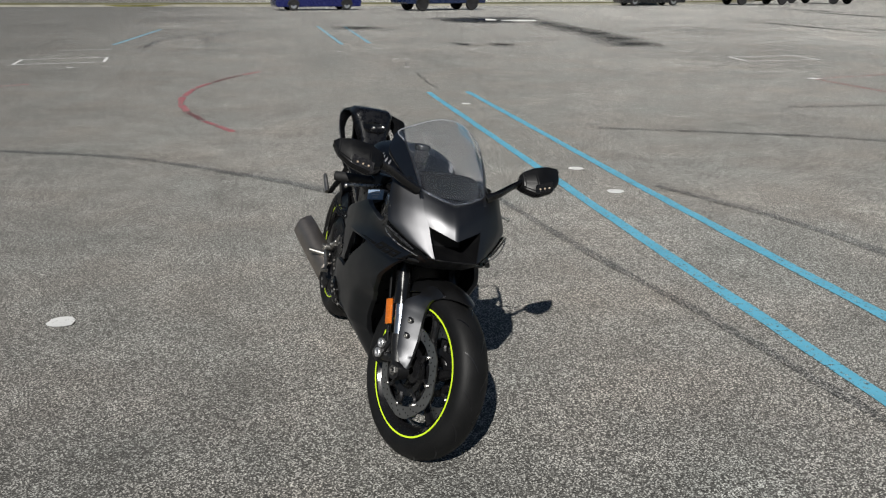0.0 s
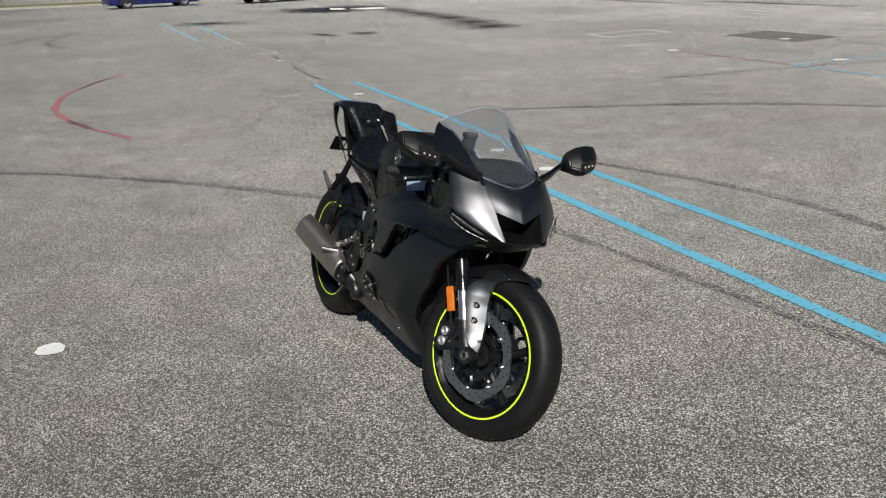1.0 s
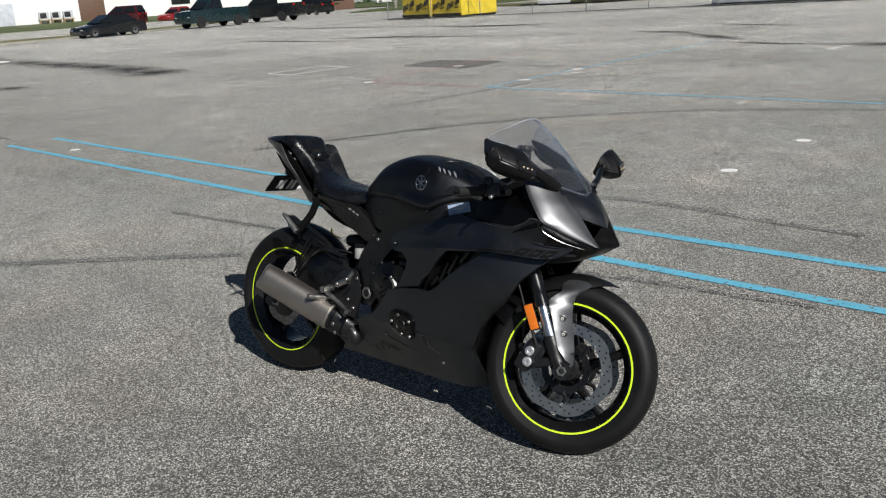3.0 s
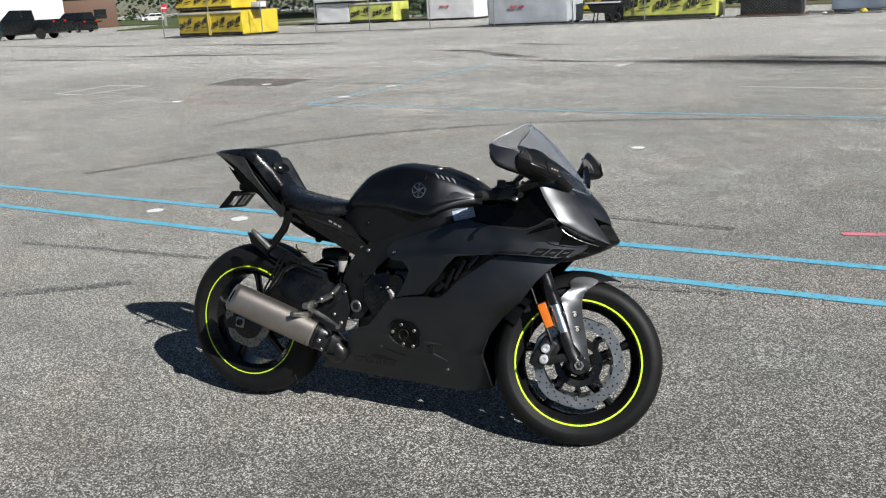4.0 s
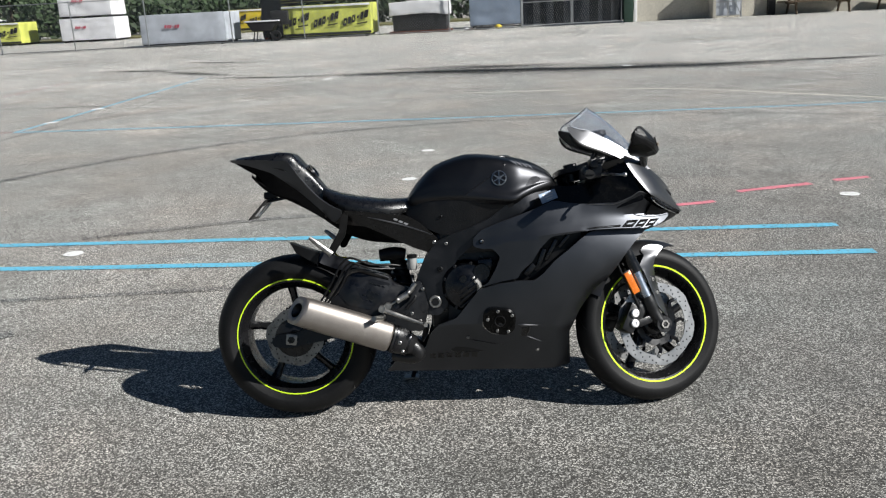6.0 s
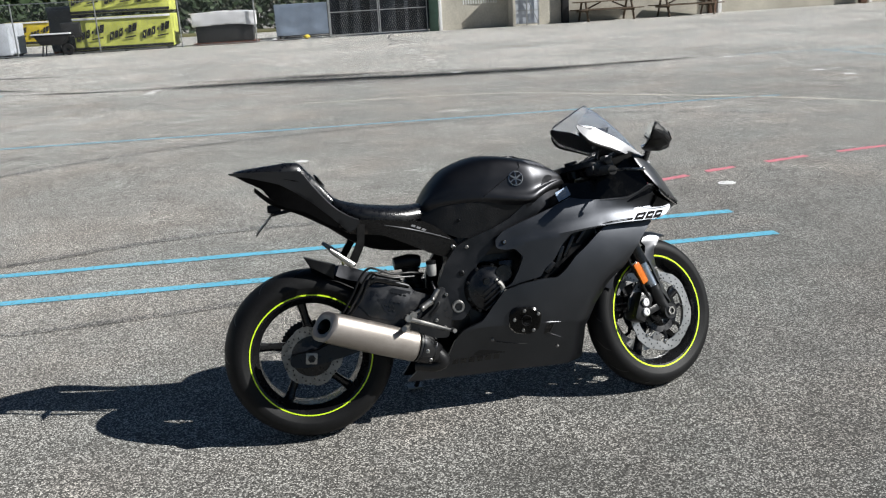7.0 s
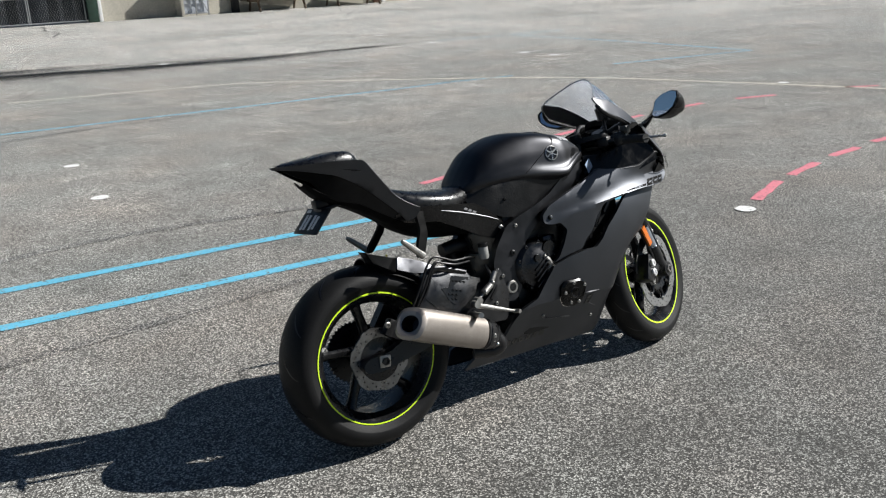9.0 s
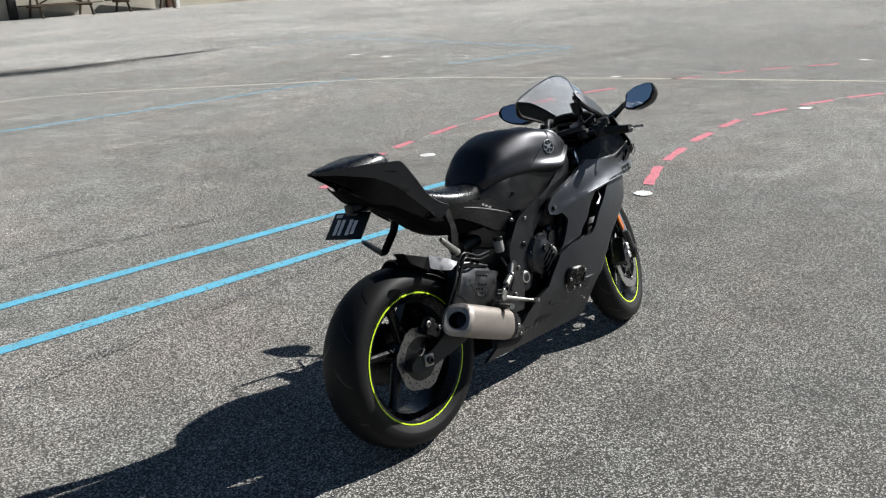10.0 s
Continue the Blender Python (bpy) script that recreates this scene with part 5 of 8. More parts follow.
def wheel(name, centre, radius, width, rim_w, m, label, grooves, tape):
    """Tyre, five-spoke rim, lime stripe and hub, as one wheel."""
    hub = thing(name, Matrix(), "", "")
    hub.parent = bike
    hub["label"] = label
    at = m @ Matrix.Translation(centre)
    tyre("tyre", centre, radius, width, 0.219, m, hub, "worn black tyre", grooves)
    bm = bmesh.new()
    w = rim_w
    spin(bm, [(0.222, -w), (0.226, -w + 0.004), (0.223, -w + 0.012), (0.205, -w + 0.022), (0.198, 0), (0.205, w - 0.022), (0.223, w - 0.012), (0.226, w - 0.004),
              (0.222, w), (0.214, w - 0.002), (0.203, w - 0.016), (0.190, w - 0.03), (0.187, 0), (0.190, -w + 0.03), (0.203, -w + 0.016), (0.214, -w + 0.002)], seg=96)
    part("rim", moved(bm, at), M_RIM, hub, "gloss black rim")
    for s in (-1, 1):
        bm = bmesh.new()
        spin(bm, [(0.2262 - tape, s * (w + 0.0012)), (0.2258, s * (w + 0.0016)), (0.2270, s * (w - 0.004)), (0.2230, s * (w - 0.003))], seg=128)
        part("stripe", moved(bm, at), M_LIME, hub, "lime yellow rim stripe")
    bm = bmesh.new()
    spin(bm, [(0.03, -w - 0.005), (0.042, -w), (0.05, -0.02), (0.05, 0.02), (0.042, w), (0.03, w + 0.005), (0.012, w + 0.005), (0.012, -w - 0.005)], seg=32)
    part("hub", moved(bm, at), M_RIM, hub)
    for k in range(5):
        bm = bmesh.new()
        a = radians(72 * k + 20)
        line3 = [(r * math.cos(a) - q * math.sin(a), 0, r * math.sin(a) + q * math.cos(a)) for r, q in ((0.035, -0.012), (0.09, -0.006), (0.15, 0.004), (0.197, 0.012))]
        tube(bm, line3, [0.022, 0.017, 0.014, 0.018], 10, 5, 1.25)
        part("spoke", moved(bm, at), M_RIM, hub)
    return hub


rear_wheel = wheel("rear_wheel", R_AXLE, 0.315, 0.18, 0.077, Matrix(), "rear wheel with lime stripe", 13, 0.0048)
front_wheel = wheel("front_wheel", F_AXLE, 0.30, 0.12, 0.050, STEER, "steered front wheel with lime stripe", 15, 0.0064)
for s in (-1, 1):
    d = brake_disc("brake_disc", F_AXLE, s * 0.066, 0.122, 0.163, 6, STEER, front_wheel, 60)
    bm = bmesh.new()
    spin(bm, [(0.062, s * 0.064), (0.085, s * 0.068), (0.085, s * 0.060), (0.062, s * 0.056)], seg=40)
    for k in range(8):
        a = 2 * math.pi * k / 8
        c = Vector((math.cos(a), 0, math.sin(a)))
        t = Vector((-c.z, 0, c.x))
        tube(bm, [c * 0.08 + Vector((0, s * 0.064, 0)), c * 0.103 + t * 0.01 + Vector((0, s * 0.066, 0)), c * 0.122 + Vector((0, s * 0.067, 0))], [0.009, 0.007, 0.006], 6, 3)
    part("disc_carrier", moved(bm, STEER @ Matrix.Translation(F_AXLE)), M_RIM, front_wheel)
    for k in range(8):
        a = 2 * math.pi * k / 8
        n = STEER.to_3x3() @ Vector((0, s, 0))
        p = STEER @ (F_AXLE + Vector((0.122 * math.cos(a), s * 0.0695, 0.122 * math.sin(a))))
        bolt(front_wheel, p, n, 0.0075)
brake_disc("brake_disc", R_AXLE, -0.088, 0.075, 0.112, 6, Matrix(), rear_wheel, 36)
bm = bmesh.new()
spin(bm, [(0.03, -0.095), (0.06, -0.09), (0.078, -0.0895), (0.078, -0.085), (0.05, -0.08), (0.03, -0.08)], seg=40)
part("disc_carrier", moved(bm, Matrix.Translation(R_AXLE)), M_RIM, rear_wheel)
bm = bmesh.new()
n = 84
slab(bm, [((0.112 if k % 2 else 0.104) * math.cos(2 * math.pi * k / n), (0.112 if k % 2 else 0.104) * math.sin(2 * math.pi * k / n)) for k in range(n)], 0.088, 0.094)
part("sprocket", moved(bm, Matrix.Translation(R_AXLE)), M_ENGINE, rear_wheel)

# ---- front fork, calipers and mudguard ----
def along(y, z, off=0.0):
    """A point on a fork leg at that height."""
    return F_AXLE + Vector((-0.012, 0, 0)) + LEG * ((z - F_AXLE.z) / LEG.z) + Vector((off, y, 0))


for s in (-1, 1):
    y = s * 0.106
    bm = bmesh.new()
    cyl(bm, along(y, 0.505), along(y, 0.88), 0.0265, seg=28)
    spin_at = along(y, 0.50)
    cyl(bm, along(y, 0.495), along(y, 0.53), 0.0285, 0.0275, seg=28)
    leg = front("fork_leg", bm, M_GLOSS, bike, "gloss black fork leg")
    bm = bmesh.new()
    cyl(bm, along(y, 0.36), along(y, 0.50), 0.0205, seg=28)
    front("fork_tube", bm, M_STANCHION, leg, "polished fork tube")
    bm = bmesh.new()
    tube(bm, [along(y, 0.40), along(y, 0.37), along(y, 0.33), along(y, 0.285, 0.008)], [0.0255, 0.0265, 0.024, 0.026], 16, 5)
    cyl(bm, F_AXLE + Vector((0, y - 0.022, -0.002)), F_AXLE + Vector((0, y + 0.022, -0.002)), 0.031, seg=24)
    front("fork_bottom", bm, M_ENGINE, leg, "black cast fork bottom")
    bm = bmesh.new()
    o = F_AXLE + Vector((0, y + s * 0.022, -0.002))
    spin(bm, [(0.018, 0), (0.018, 0.005), (0.0165, 0.007), (0.011, 0.007), (0.010, 0.0), (0.0005, 0.0)], axis="Z", seg=6 if s < 0 else 20, closed=False)
    moved(bm, stick(o, Vector((0, s, 0))))
    front("axle_nut", bm, M_ALLOY, leg, "bare alloy axle nut")
    # radial caliper behind the leg
    bm = bmesh.new()
    c = F_AXLE + Vector((-0.125, y - s * 0.022, 0.03))
    turn = Matrix.Rotation(radians(28), 4, "Y")
    box(bm, (0.055, 0.072, 0.115), c, 0.014, turn)
    box(bm, (0.035, 0.03, 0.07), c + Vector((0.04, s * 0.012, 0.02)), 0.01, turn)
    box(bm, (0.09, 0.026, 0.03), F_AXLE + Vector((-0.07, y - s * 0.004, 0.015)), 0.008, Matrix.Rotation(radians(-15), 4, "Y"))
    caliper = front("brake_caliper", bm, M_ENGINE, bike, "black radial brake caliper")
    for dz, dx in ((0.048, -0.118), (0.010, -0.122)):
        bm = bmesh.new()
        spin(bm, [(0.0165, 0), (0.0165, 0.008), (0.014, 0.0105), (0.007, 0.011), (0.0065, 0.008), (0.0004, 0.008)], axis="Z", seg=18, closed=False)
        moved(bm, stick(F_AXLE + Vector((dx, y + s * 0.014, dz)), Vector((0, s, 0))))
        front("caliper_piston_cap", bm, M_CAP, caliper, "bright round piston cap")
    # amber reflector on its bracket
    bm = bmesh.new()
    rm = Matrix.Rotation(radians(-24), 4, "Y")
    rc = along(y + s * 0.022, 0.455, -0.045)
    box(bm, (0.03, 0.010, 0.088), rc, 0.004, rm)
    ref = front("reflector", bm, M_AMBER, bike, "amber plastic side reflector")
    bm = bmesh.new()
    box(bm, (0.034, 0.006, 0.094), rc - Vector((0, s * 0.007, 0)), 0.002, rm)
    tube(bm, [rc - Vector((0, s * 0.008, 0.03)), rc + Vector((0.02, -s * 0.008, -0.075)), rc + Vector((0.03, -s * 0.01, -0.1))], 0.006, 8, 4)
    front("bracket", bm, M_BLACK, ref, "black bracket")
    bm = bmesh.new()
    tube(bm, [along(y + s * 0.012, 0.62, -0.06), along(y + s * 0.012, 0.53, -0.062), along(y + s * 0.01, 0.44, -0.058), F_AXLE + Vector((-0.075, y, 0.12))], 0.0045, 8, 5)
    front("brake_hose", bm, M_BLACK, bike, "thin black brake hose")

# mudguard: a crowned arch swept to a point ahead, with a leg each side
bm = bmesh.new()
rows = []
for i in range(28):
    row = []
    for k in range(13):
        u = -1 + 2 * k / 12
        a0 = radians(65 + 20 * abs(u) ** 1.6)
        a = a0 + (radians(153) - a0) * i / 27
        rear = max(0.0, (i - 18) / 9)
        rr = 0.327 - (0.054 + 0.016 * rear) * abs(u) ** 2.1
        row.append(bm.verts.new(F_AXLE + Vector((rr * math.cos(a), 0.073 * u, rr * math.sin(a)))))
    rows.append(row)
skin(bm, rows, closed=False)
bmesh.ops.recalc_face_normals(bm, faces=bm.faces)
bmesh.ops.solidify(bm, geom=list(bm.faces), thickness=0.004)
guard = front("front_mudguard", bm, M_COWL, bike, "satin grey front mudguard")
for s in (-1, 1):
    def y_leg(x, z):
        back = np.interp(z, [0.314, 0.332, 0.365, 0.42, 0.47, 0.519, 0.556, 0.60], [1.380, 1.374, 1.351, 1.333, 1.316, 1.297, 1.312, 1.33])
        fore = np.interp(z, [0.314, 0.36, 0.41, 0.47, 0.515, 0.538, 0.549, 0.56, 0.60], [1.411, 1.403, 1.392, 1.380, 1.380, 1.391, 1.412, 1.45, 1.45])
        out = np.interp(z, [0.314, 0.42, 0.50, 0.54, 0.575, 0.60], [0.125, 0.125, 0.120, 0.098, 0.070, 0.060])
        within = np.interp(z, [0.314, 0.41, 0.47, 0.525, 0.549, 0.578, 0.60], [0.098, 0.080, 0.075, 0.074, 0.071, 0.064, 0.060])
        q = max(0.0, min(1.0, (x - back) / max(0.01, fore - back)))
        return float(out + (within - out) * q ** 1.35)
    leg = panel("leg", [(1.432, 0.586), (1.416, 0.570), (1.395, 0.555), (1.382, 0.538), (1.376, 0.515), (1.378, 0.47), (1.391, 0.41), (1.402, 0.36), (1.410, 0.308), (1.382, 0.328), (1.352, 0.365), (1.334, 0.42), (1.317, 0.47), (1.303, 0.505), (1.298, 0.519), (1.315, 0.537), (1.335, 0.556), (1.326, 0.574), (1.345, 0.592), (1.375, 0.598), (1.41, 0.595)], y_leg, s, M_COWL, guard, "", 0.006, 0.008, 0.010)
    leg.data.transform(STEER)
    for x, z in ((1.361, 0.413), (1.350, 0.464)):
        n = (STEER.to_3x3() @ Vector((0.35, s, 0))).normalized()
        at = STEER @ Vector((x, s * (y_leg(x, z) + 0.0012), z))
        bm = bmesh.new()
        spin(bm, [(0.0155, -0.002), (0.0155, 0.0), (0.0135, 0.0008), (0.0004, 0.0004)], axis="Z", seg=20, closed=False)
        part("bolt_recess", moved(bm, stick(at, n) @ Matrix.Diagonal((1, 0.72, 1, 1))), M_BLACK_MARK, guard, "dark oval recess")
        bolt(guard, at + n * 0.0006 + Vector((0, 0, -0.002)), n, 0.008, M_ALLOY)

# ---- engine, frame and running gear ----
bm = bmesh.new()
box(bm, (0.40, 0.26, 0.26), (0.79, 0, 0.36), 0.03)
box(bm, (0.22, 0.28, 0.30), (0.92, 0, 0.50), 0.03, Matrix.Rotation(radians(25), 4, "Y"))
box(bm, (0.20, 0.24, 0.24), (0.63, 0, 0.44), 0.03)
box(bm, (0.42, 0.25, 0.20), (0.78, 0, 0.70), 0.03)
box(bm, (0.30, 0.24, 0.24), (0.70, 0, 0.575), 0.03)
engine = part("engine_block", bm, M_ENGINE, bike, "black engine block")
bm = bmesh.new()
box(bm, (0.03, 0.30, 0.30), (0.965, 0, 0.46), 0.006, Matrix.Rotation(radians(14), 4, "Y"))
radiator = part("radiator", bm, M_BLACK, bike, "black radiator behind the front wheel")
for k in range(14):
    bm = bmesh.new()
    box(bm, (0.004, 0.28, 0.006), (0.952 + 0.0049 * k, 0, 0.33 + 0.0195 * k), 0)
    part("fin", bm, M_ENGINE, radiator)
for s in (-1, 1):
    bm = bmesh.new()
    c = Vector((0.672, s * 0.138, 0.492))
    spin(bm, [(0.0005, s * 0.046), (0.045, s * 0.044), (0.058, s * 0.036), (0.082, s * 0.034), (0.094, s * 0.02), (0.098, 0), (0.09, 0)], c, seg=40, closed=False)
    box(bm, (0.06, 0.035, 0.05), c + Vector((0.07, s * 0.012, 0.075)), 0.012)
    cyl(bm, c + Vector((0.055, s * 0.012, 0.052)), c + Vector((0.055, s * 0.040, 0.052)), 0.036, 0.03, seg=24)
    cyl(bm, c + Vector((-0.015, s * 0.03, 0.03)), c + Vector((-0.015, s * 0.053, 0.03)), 0.016, 0.013, seg=18)
    for q in range(4):
        box(bm, (0.085, 0.012, 0.007), c + Vector((0.004, s * 0.046, -0.052 + 0.021 * q)), 0.003, Matrix.Rotation(radians(-35), 4, "Y"))
    cover = part("clutch_cover", bm, M_CASE, engine, "gloss black round engine cover")
    for k in range(9):
        a = 2 * math.pi * k / 9
        bolt(cover, c + Vector((0.088 * math.cos(a), s * 0.027, 0.088 * math.sin(a))), (0, s, 0), 0.0065, M_ENGINE)
    # pale rib added for the bright highlight on the cover
    bm = bmesh.new()
    tube(bm, [c + Vector((0.02, s * 0.045, 0.035)), c + Vector((0.045, s * 0.043, 0.0)), c + Vector((0.03, s * 0.045, -0.04))], [0.006, 0.011, 0.005], 8, 4)
    part("rib_glint", bm, M_ALLOY, cover, "pale alloy rib, highlight of the round cover")

    # main frame spar and pivot plate
    y_frame = heights([(0.985, 0.84, 0.120), (0.925, 0.885, 0.150), (0.92, 0.80, 0.166), (0.80, 0.755, 0.174), (0.70, 0.69, 0.168), (0.60, 0.64, 0.157), (0.55, 0.44, 0.15), (0.50, 0.52, 0.148), (0.66, 0.60, 0.163)])
    spar = panel("frame_spar", [(0.985, 0.850), (0.955, 0.888), (0.925, 0.888), (0.90, 0.848), (0.852, 0.805), (0.764, 0.741), (0.70, 0.713), (0.612, 0.684), (0.56, 0.66), (0.515, 0.60), (0.487, 0.54), (0.482, 0.43), (0.50, 0.392), (0.565, 0.385), (0.60, 0.43), (0.606, 0.52), (0.635, 0.59),
                  (0.69, 0.640), (0.78, 0.69), (0.90, 0.748), (0.99, 0.80)], y_frame, s, M_FRAME, bike, "dark alloy frame spar", 0.03, 0.016)
    p, n = touch(spar, 0.549, 0.438, s)
    bm = bmesh.new()
    spin(bm, [(0.024, 0), (0.024, 0.006), (0.021, 0.009), (0.015, 0.009), (0.013, 0.003), (0.0004, 0.003)], axis="Z", seg=24, closed=False)
    part("pivot_nut", moved(bm, stick(p, n)), M_ALLOY, spar, "bare alloy swingarm pivot nut")
    bm = bmesh.new()
    spin(bm, [(0.0145, 0.0), (0.0145, 0.0092), (0.0125, 0.0095), (0.0004, 0.0070)], axis="Z", seg=6, closed=False)
    part("nut_socket", moved(bm, stick(p, n)), M_BLACK_MARK, spar, "dark hexagon socket")
    for x, z, r in ((0.573, 0.56, 0.011), (0.60, 0.655, 0.007), (0.505, 0.46, 0.006)):
        p, n = touch(spar, x, z, s)
        bolt(spar, p, n, r, M_BLACK if r > 0.01 else M_ALLOY)

    # swingarm side: lower beam and raised brace with a perforated grille
    y_arm = heights([(0.5, 0.43, 0.125), (0.3, 0.45, 0.14), (0.1, 0.40, 0.135), (-0.06, 0.30, 0.128), (0.25, 0.575, 0.112), (0.37, 0.535, 0.118), (0.24, 0.50, 0.142), (0.33, 0.47, 0.142)])
    arm = panel("swingarm", [(0.50, 0.385), (0.505, 0.45), (0.44, 0.495), (0.392, 0.512), (0.379, 0.540), (0.258, 0.580), (0.202, 0.549), (0.16, 0.46), (0.09, 0.372), (0.02, 0.340), (-0.060, 0.334), (-0.084, 0.312), (-0.074, 0.288), (-0.02, 0.283), (0.12, 0.308), (0.30, 0.35)],
                y_arm, s, M_ENGINE, bike, "black cast swingarm", 0.035, 0.014)
    panel("arm_plate", [(0.392, 0.512), (0.379, 0.527), (0.256, 0.573), (0.204, 0.552), (0.166, 0.506), (0.222, 0.440), (0.303, 0.417), (0.345, 0.455)], lambda x, z: y_arm(x, z) + 0.0025, s, M_ARM, arm, "silver-grey cast plate", 0.003, 0.012, 0.014, 0.002)
    # slanted grille: a dark field with rows of slots, under a bevelled brace
    shape = [(0.310, 0.535), (0.384, 0.512), (0.306, 0.430), (0.278, 0.452), (0.252, 0.505), (0.287, 0.499)]
    field = rounded(shape, 0.007, 3)
    bm = bmesh.new()
    rows = [[bm.verts.new((p.x, s * (y_arm(p.x, p.y) + h), p.y)) for p in field] for h in (0.002, 0.0045)]
    skin(bm, rows, caps=True)
    grille = part("grille", bm, M_BLACK_MARK, arm, "dark grille field")
    slot = [(-0.0030, -0.0016), (0.0044, -0.0040), (0.0030, 0.0016), (-0.0044, 0.0040)]
    for i in range(9):
        for k in range(9):
            x, z = 0.250 + 0.0150 * k + 0.0045 * i, 0.420 + 0.0150 * i - 0.0045 * k
            odd = False
            for (ax, az), (bx, bz) in zip(shape, shape[1:] + shape[:1]):
                if (az > z) != (bz > z) and x < (bx - ax) * (z - az) / (bz - az) + ax:
                    odd = not odd
            gap = min(abs((bx - ax) * (az - z) - (ax - x) * (bz - az)) / math.hypot(bx - ax, bz - az) for (ax, az), (bx, bz) in zip(shape, shape[1:] + shape[:1]))
            if not odd or gap < 0.0065:
                continue
            bm = bmesh.new()
            rows = [[bm.verts.new((x + q[0], s * (y_arm(x, z) + h), z + q[1])) for q in slot] for h in (0.003, 0.0062)]
            skin(bm, rows, caps=True)
            part("grille_bar", bm, M_ARM, grille)
    bm = bmesh.new()
    tube(bm, [(x, s * (y_arm(x, z) + 0.004), z) for x, z in ((0.150, 0.468), (0.205, 0.541), (0.256, 0.567), (0.32, 0.549), (0.376, 0.530))], [0.008, 0.013, 0.014, 0.012, 0.008], 10, 5, 0.6)
    part("brace", bm, M_ARM, arm, "bevelled upper brace")
    bm = bmesh.new()
    box(bm, (0.042, 0.016, 0.042), R_AXLE + Vector((-0.004, s * 0.128, 0.0)), 0.004, Matrix.Rotation(radians(8), 4, "Y"))
    block = part("axle_block", bm, M_ALLOY, arm, "bare alloy axle block")
    bm = bmesh.new()
    spin(bm, [(0.014, 0), (0.014, 0.008), (0.008, 0.008), (0.007, 0.003), (0.0004, 0.003)], axis="Z", seg=6, closed=False)
    cyl(bm, Vector((0.03, 0, -0.004)), Vector((0.058, 0, -0.004)), 0.004, seg=8)
    part("axle_nut", moved(bm, stick(R_AXLE + Vector((-0.004, s * 0.136, 0)), Vector((0, s, 0)))), M_ENGINE, arm)

bm = bmesh.new()
box(bm, (0.06, 0.03, 0.05), R_AXLE + Vector((0.075, -0.105, 0.075)), 0.01, Matrix.Rotation(radians(35), 4, "Y"))
box(bm, (0.03, 0.035, 0.06), R_AXLE + Vector((0.045, -0.108, 0.10)), 0.008, Matrix.Rotation(radians(35), 4, "Y"))
rc = part("rear_brake_caliper", bm, M_ENGINE, bike, "black rear brake caliper")
bolt(rc, R_AXLE + Vector((0.03, -0.128, 0.115)), (0, -1, 0), 0.011, M_ALLOY)
bolt(rc, R_AXLE + Vector((0.085, -0.122, 0.085)), (0, -1, 0), 0.008, M_ALLOY)
# rear hugger over the tyre
rows = []
for i in range(22):
    a = radians(36 + 48 * i / 21)
    e = 1 - 0.35 * max(0, i - 14) / 7
    rows.append([R_AXLE + Vector(((0.338 - 0.05 * abs(u) ** 2.4) * math.cos(a), 0.098 * u * e, (0.338 - 0.05 * abs(u) ** 2.4) * math.sin(a))) for u in [-1 + 2 * k / 10 for k in range(11)]])
bm = bmesh.new()
skin(bm, [[bm.verts.new(p) for p in r] for r in rows], closed=False)
bmesh.ops.recalc_face_normals(bm, faces=bm.faces)
bmesh.ops.solidify(bm, geom=list(bm.faces), thickness=0.004)
hug = part("rear_hugger", bm, M_BLACK, bike, "black rear mudguard hugger")
y_rail = heights([(0.10, 0.625, 0.098), (0.136, 0.640, 0.084), (0.215, 0.612, 0.090), (0.27, 0.572, 0.104), (0.24, 0.548, 0.124), (0.155, 0.548, 0.116), (0.125, 0.580, 0.110)])
panel("guard_rail", [(0.094, 0.625), (0.136, 0.638), (0.215, 0.608), (0.275, 0.572), (0.25, 0.558), (0.170, 0.576), (0.118, 0.598)], y_rail, -1, M_FRAME, hug, "dark grey alloy guard panel", 0.006, 0.010, 0.014)
bm = bmesh.new()
slab(bm, [(0.006, 0.682), (0.028, 0.640), (0.06, 0.622), (0.108, 0.590), (0.118, 0.640), (0.06, 0.660)], -0.106, -0.05, "Y", 0.004)
part("guard_tip", bm, M_BLACK, hug, "pointed black tip")
bm = bmesh.new()
for pts in ([(0.30, -0.12, 0.60), (0.24, -0.14, 0.585), (0.19, -0.142, 0.50), (0.12, -0.14, 0.43), (0.09, -0.125, 0.40)], [(0.44, -0.10, 0.57), (0.391, -0.13, 0.582), (0.317, -0.148, 0.588), (0.278, -0.152, 0.604), (0.234, -0.154, 0.618), (0.200, -0.154, 0.590), (0.166, -0.152, 0.53), (0.12, -0.145, 0.46)], [(0.40, -0.12, 0.566), (0.32, -0.15, 0.574), (0.27, -0.154, 0.590), (0.238, -0.156, 0.600), (0.212, -0.156, 0.575), (0.18, -0.154, 0.52), (0.13, -0.146, 0.45)]):
    tube(bm, pts, 0.0042, 8, 6)
part("brake_hose", bm, M_BLACK, bike, "black rear brake hose")
bm = bmesh.new()
tube(bm, [(0.205, 0.03, 0.602), (0.175, 0.03, 0.607), (0.160, 0.028, 0.618), (0.156, 0.028, 0.636)], 0.0035, 8, 4)
part("cable_sleeve", bm, M_YELLOW_TUBE, hug, "short yellow cable sleeve")

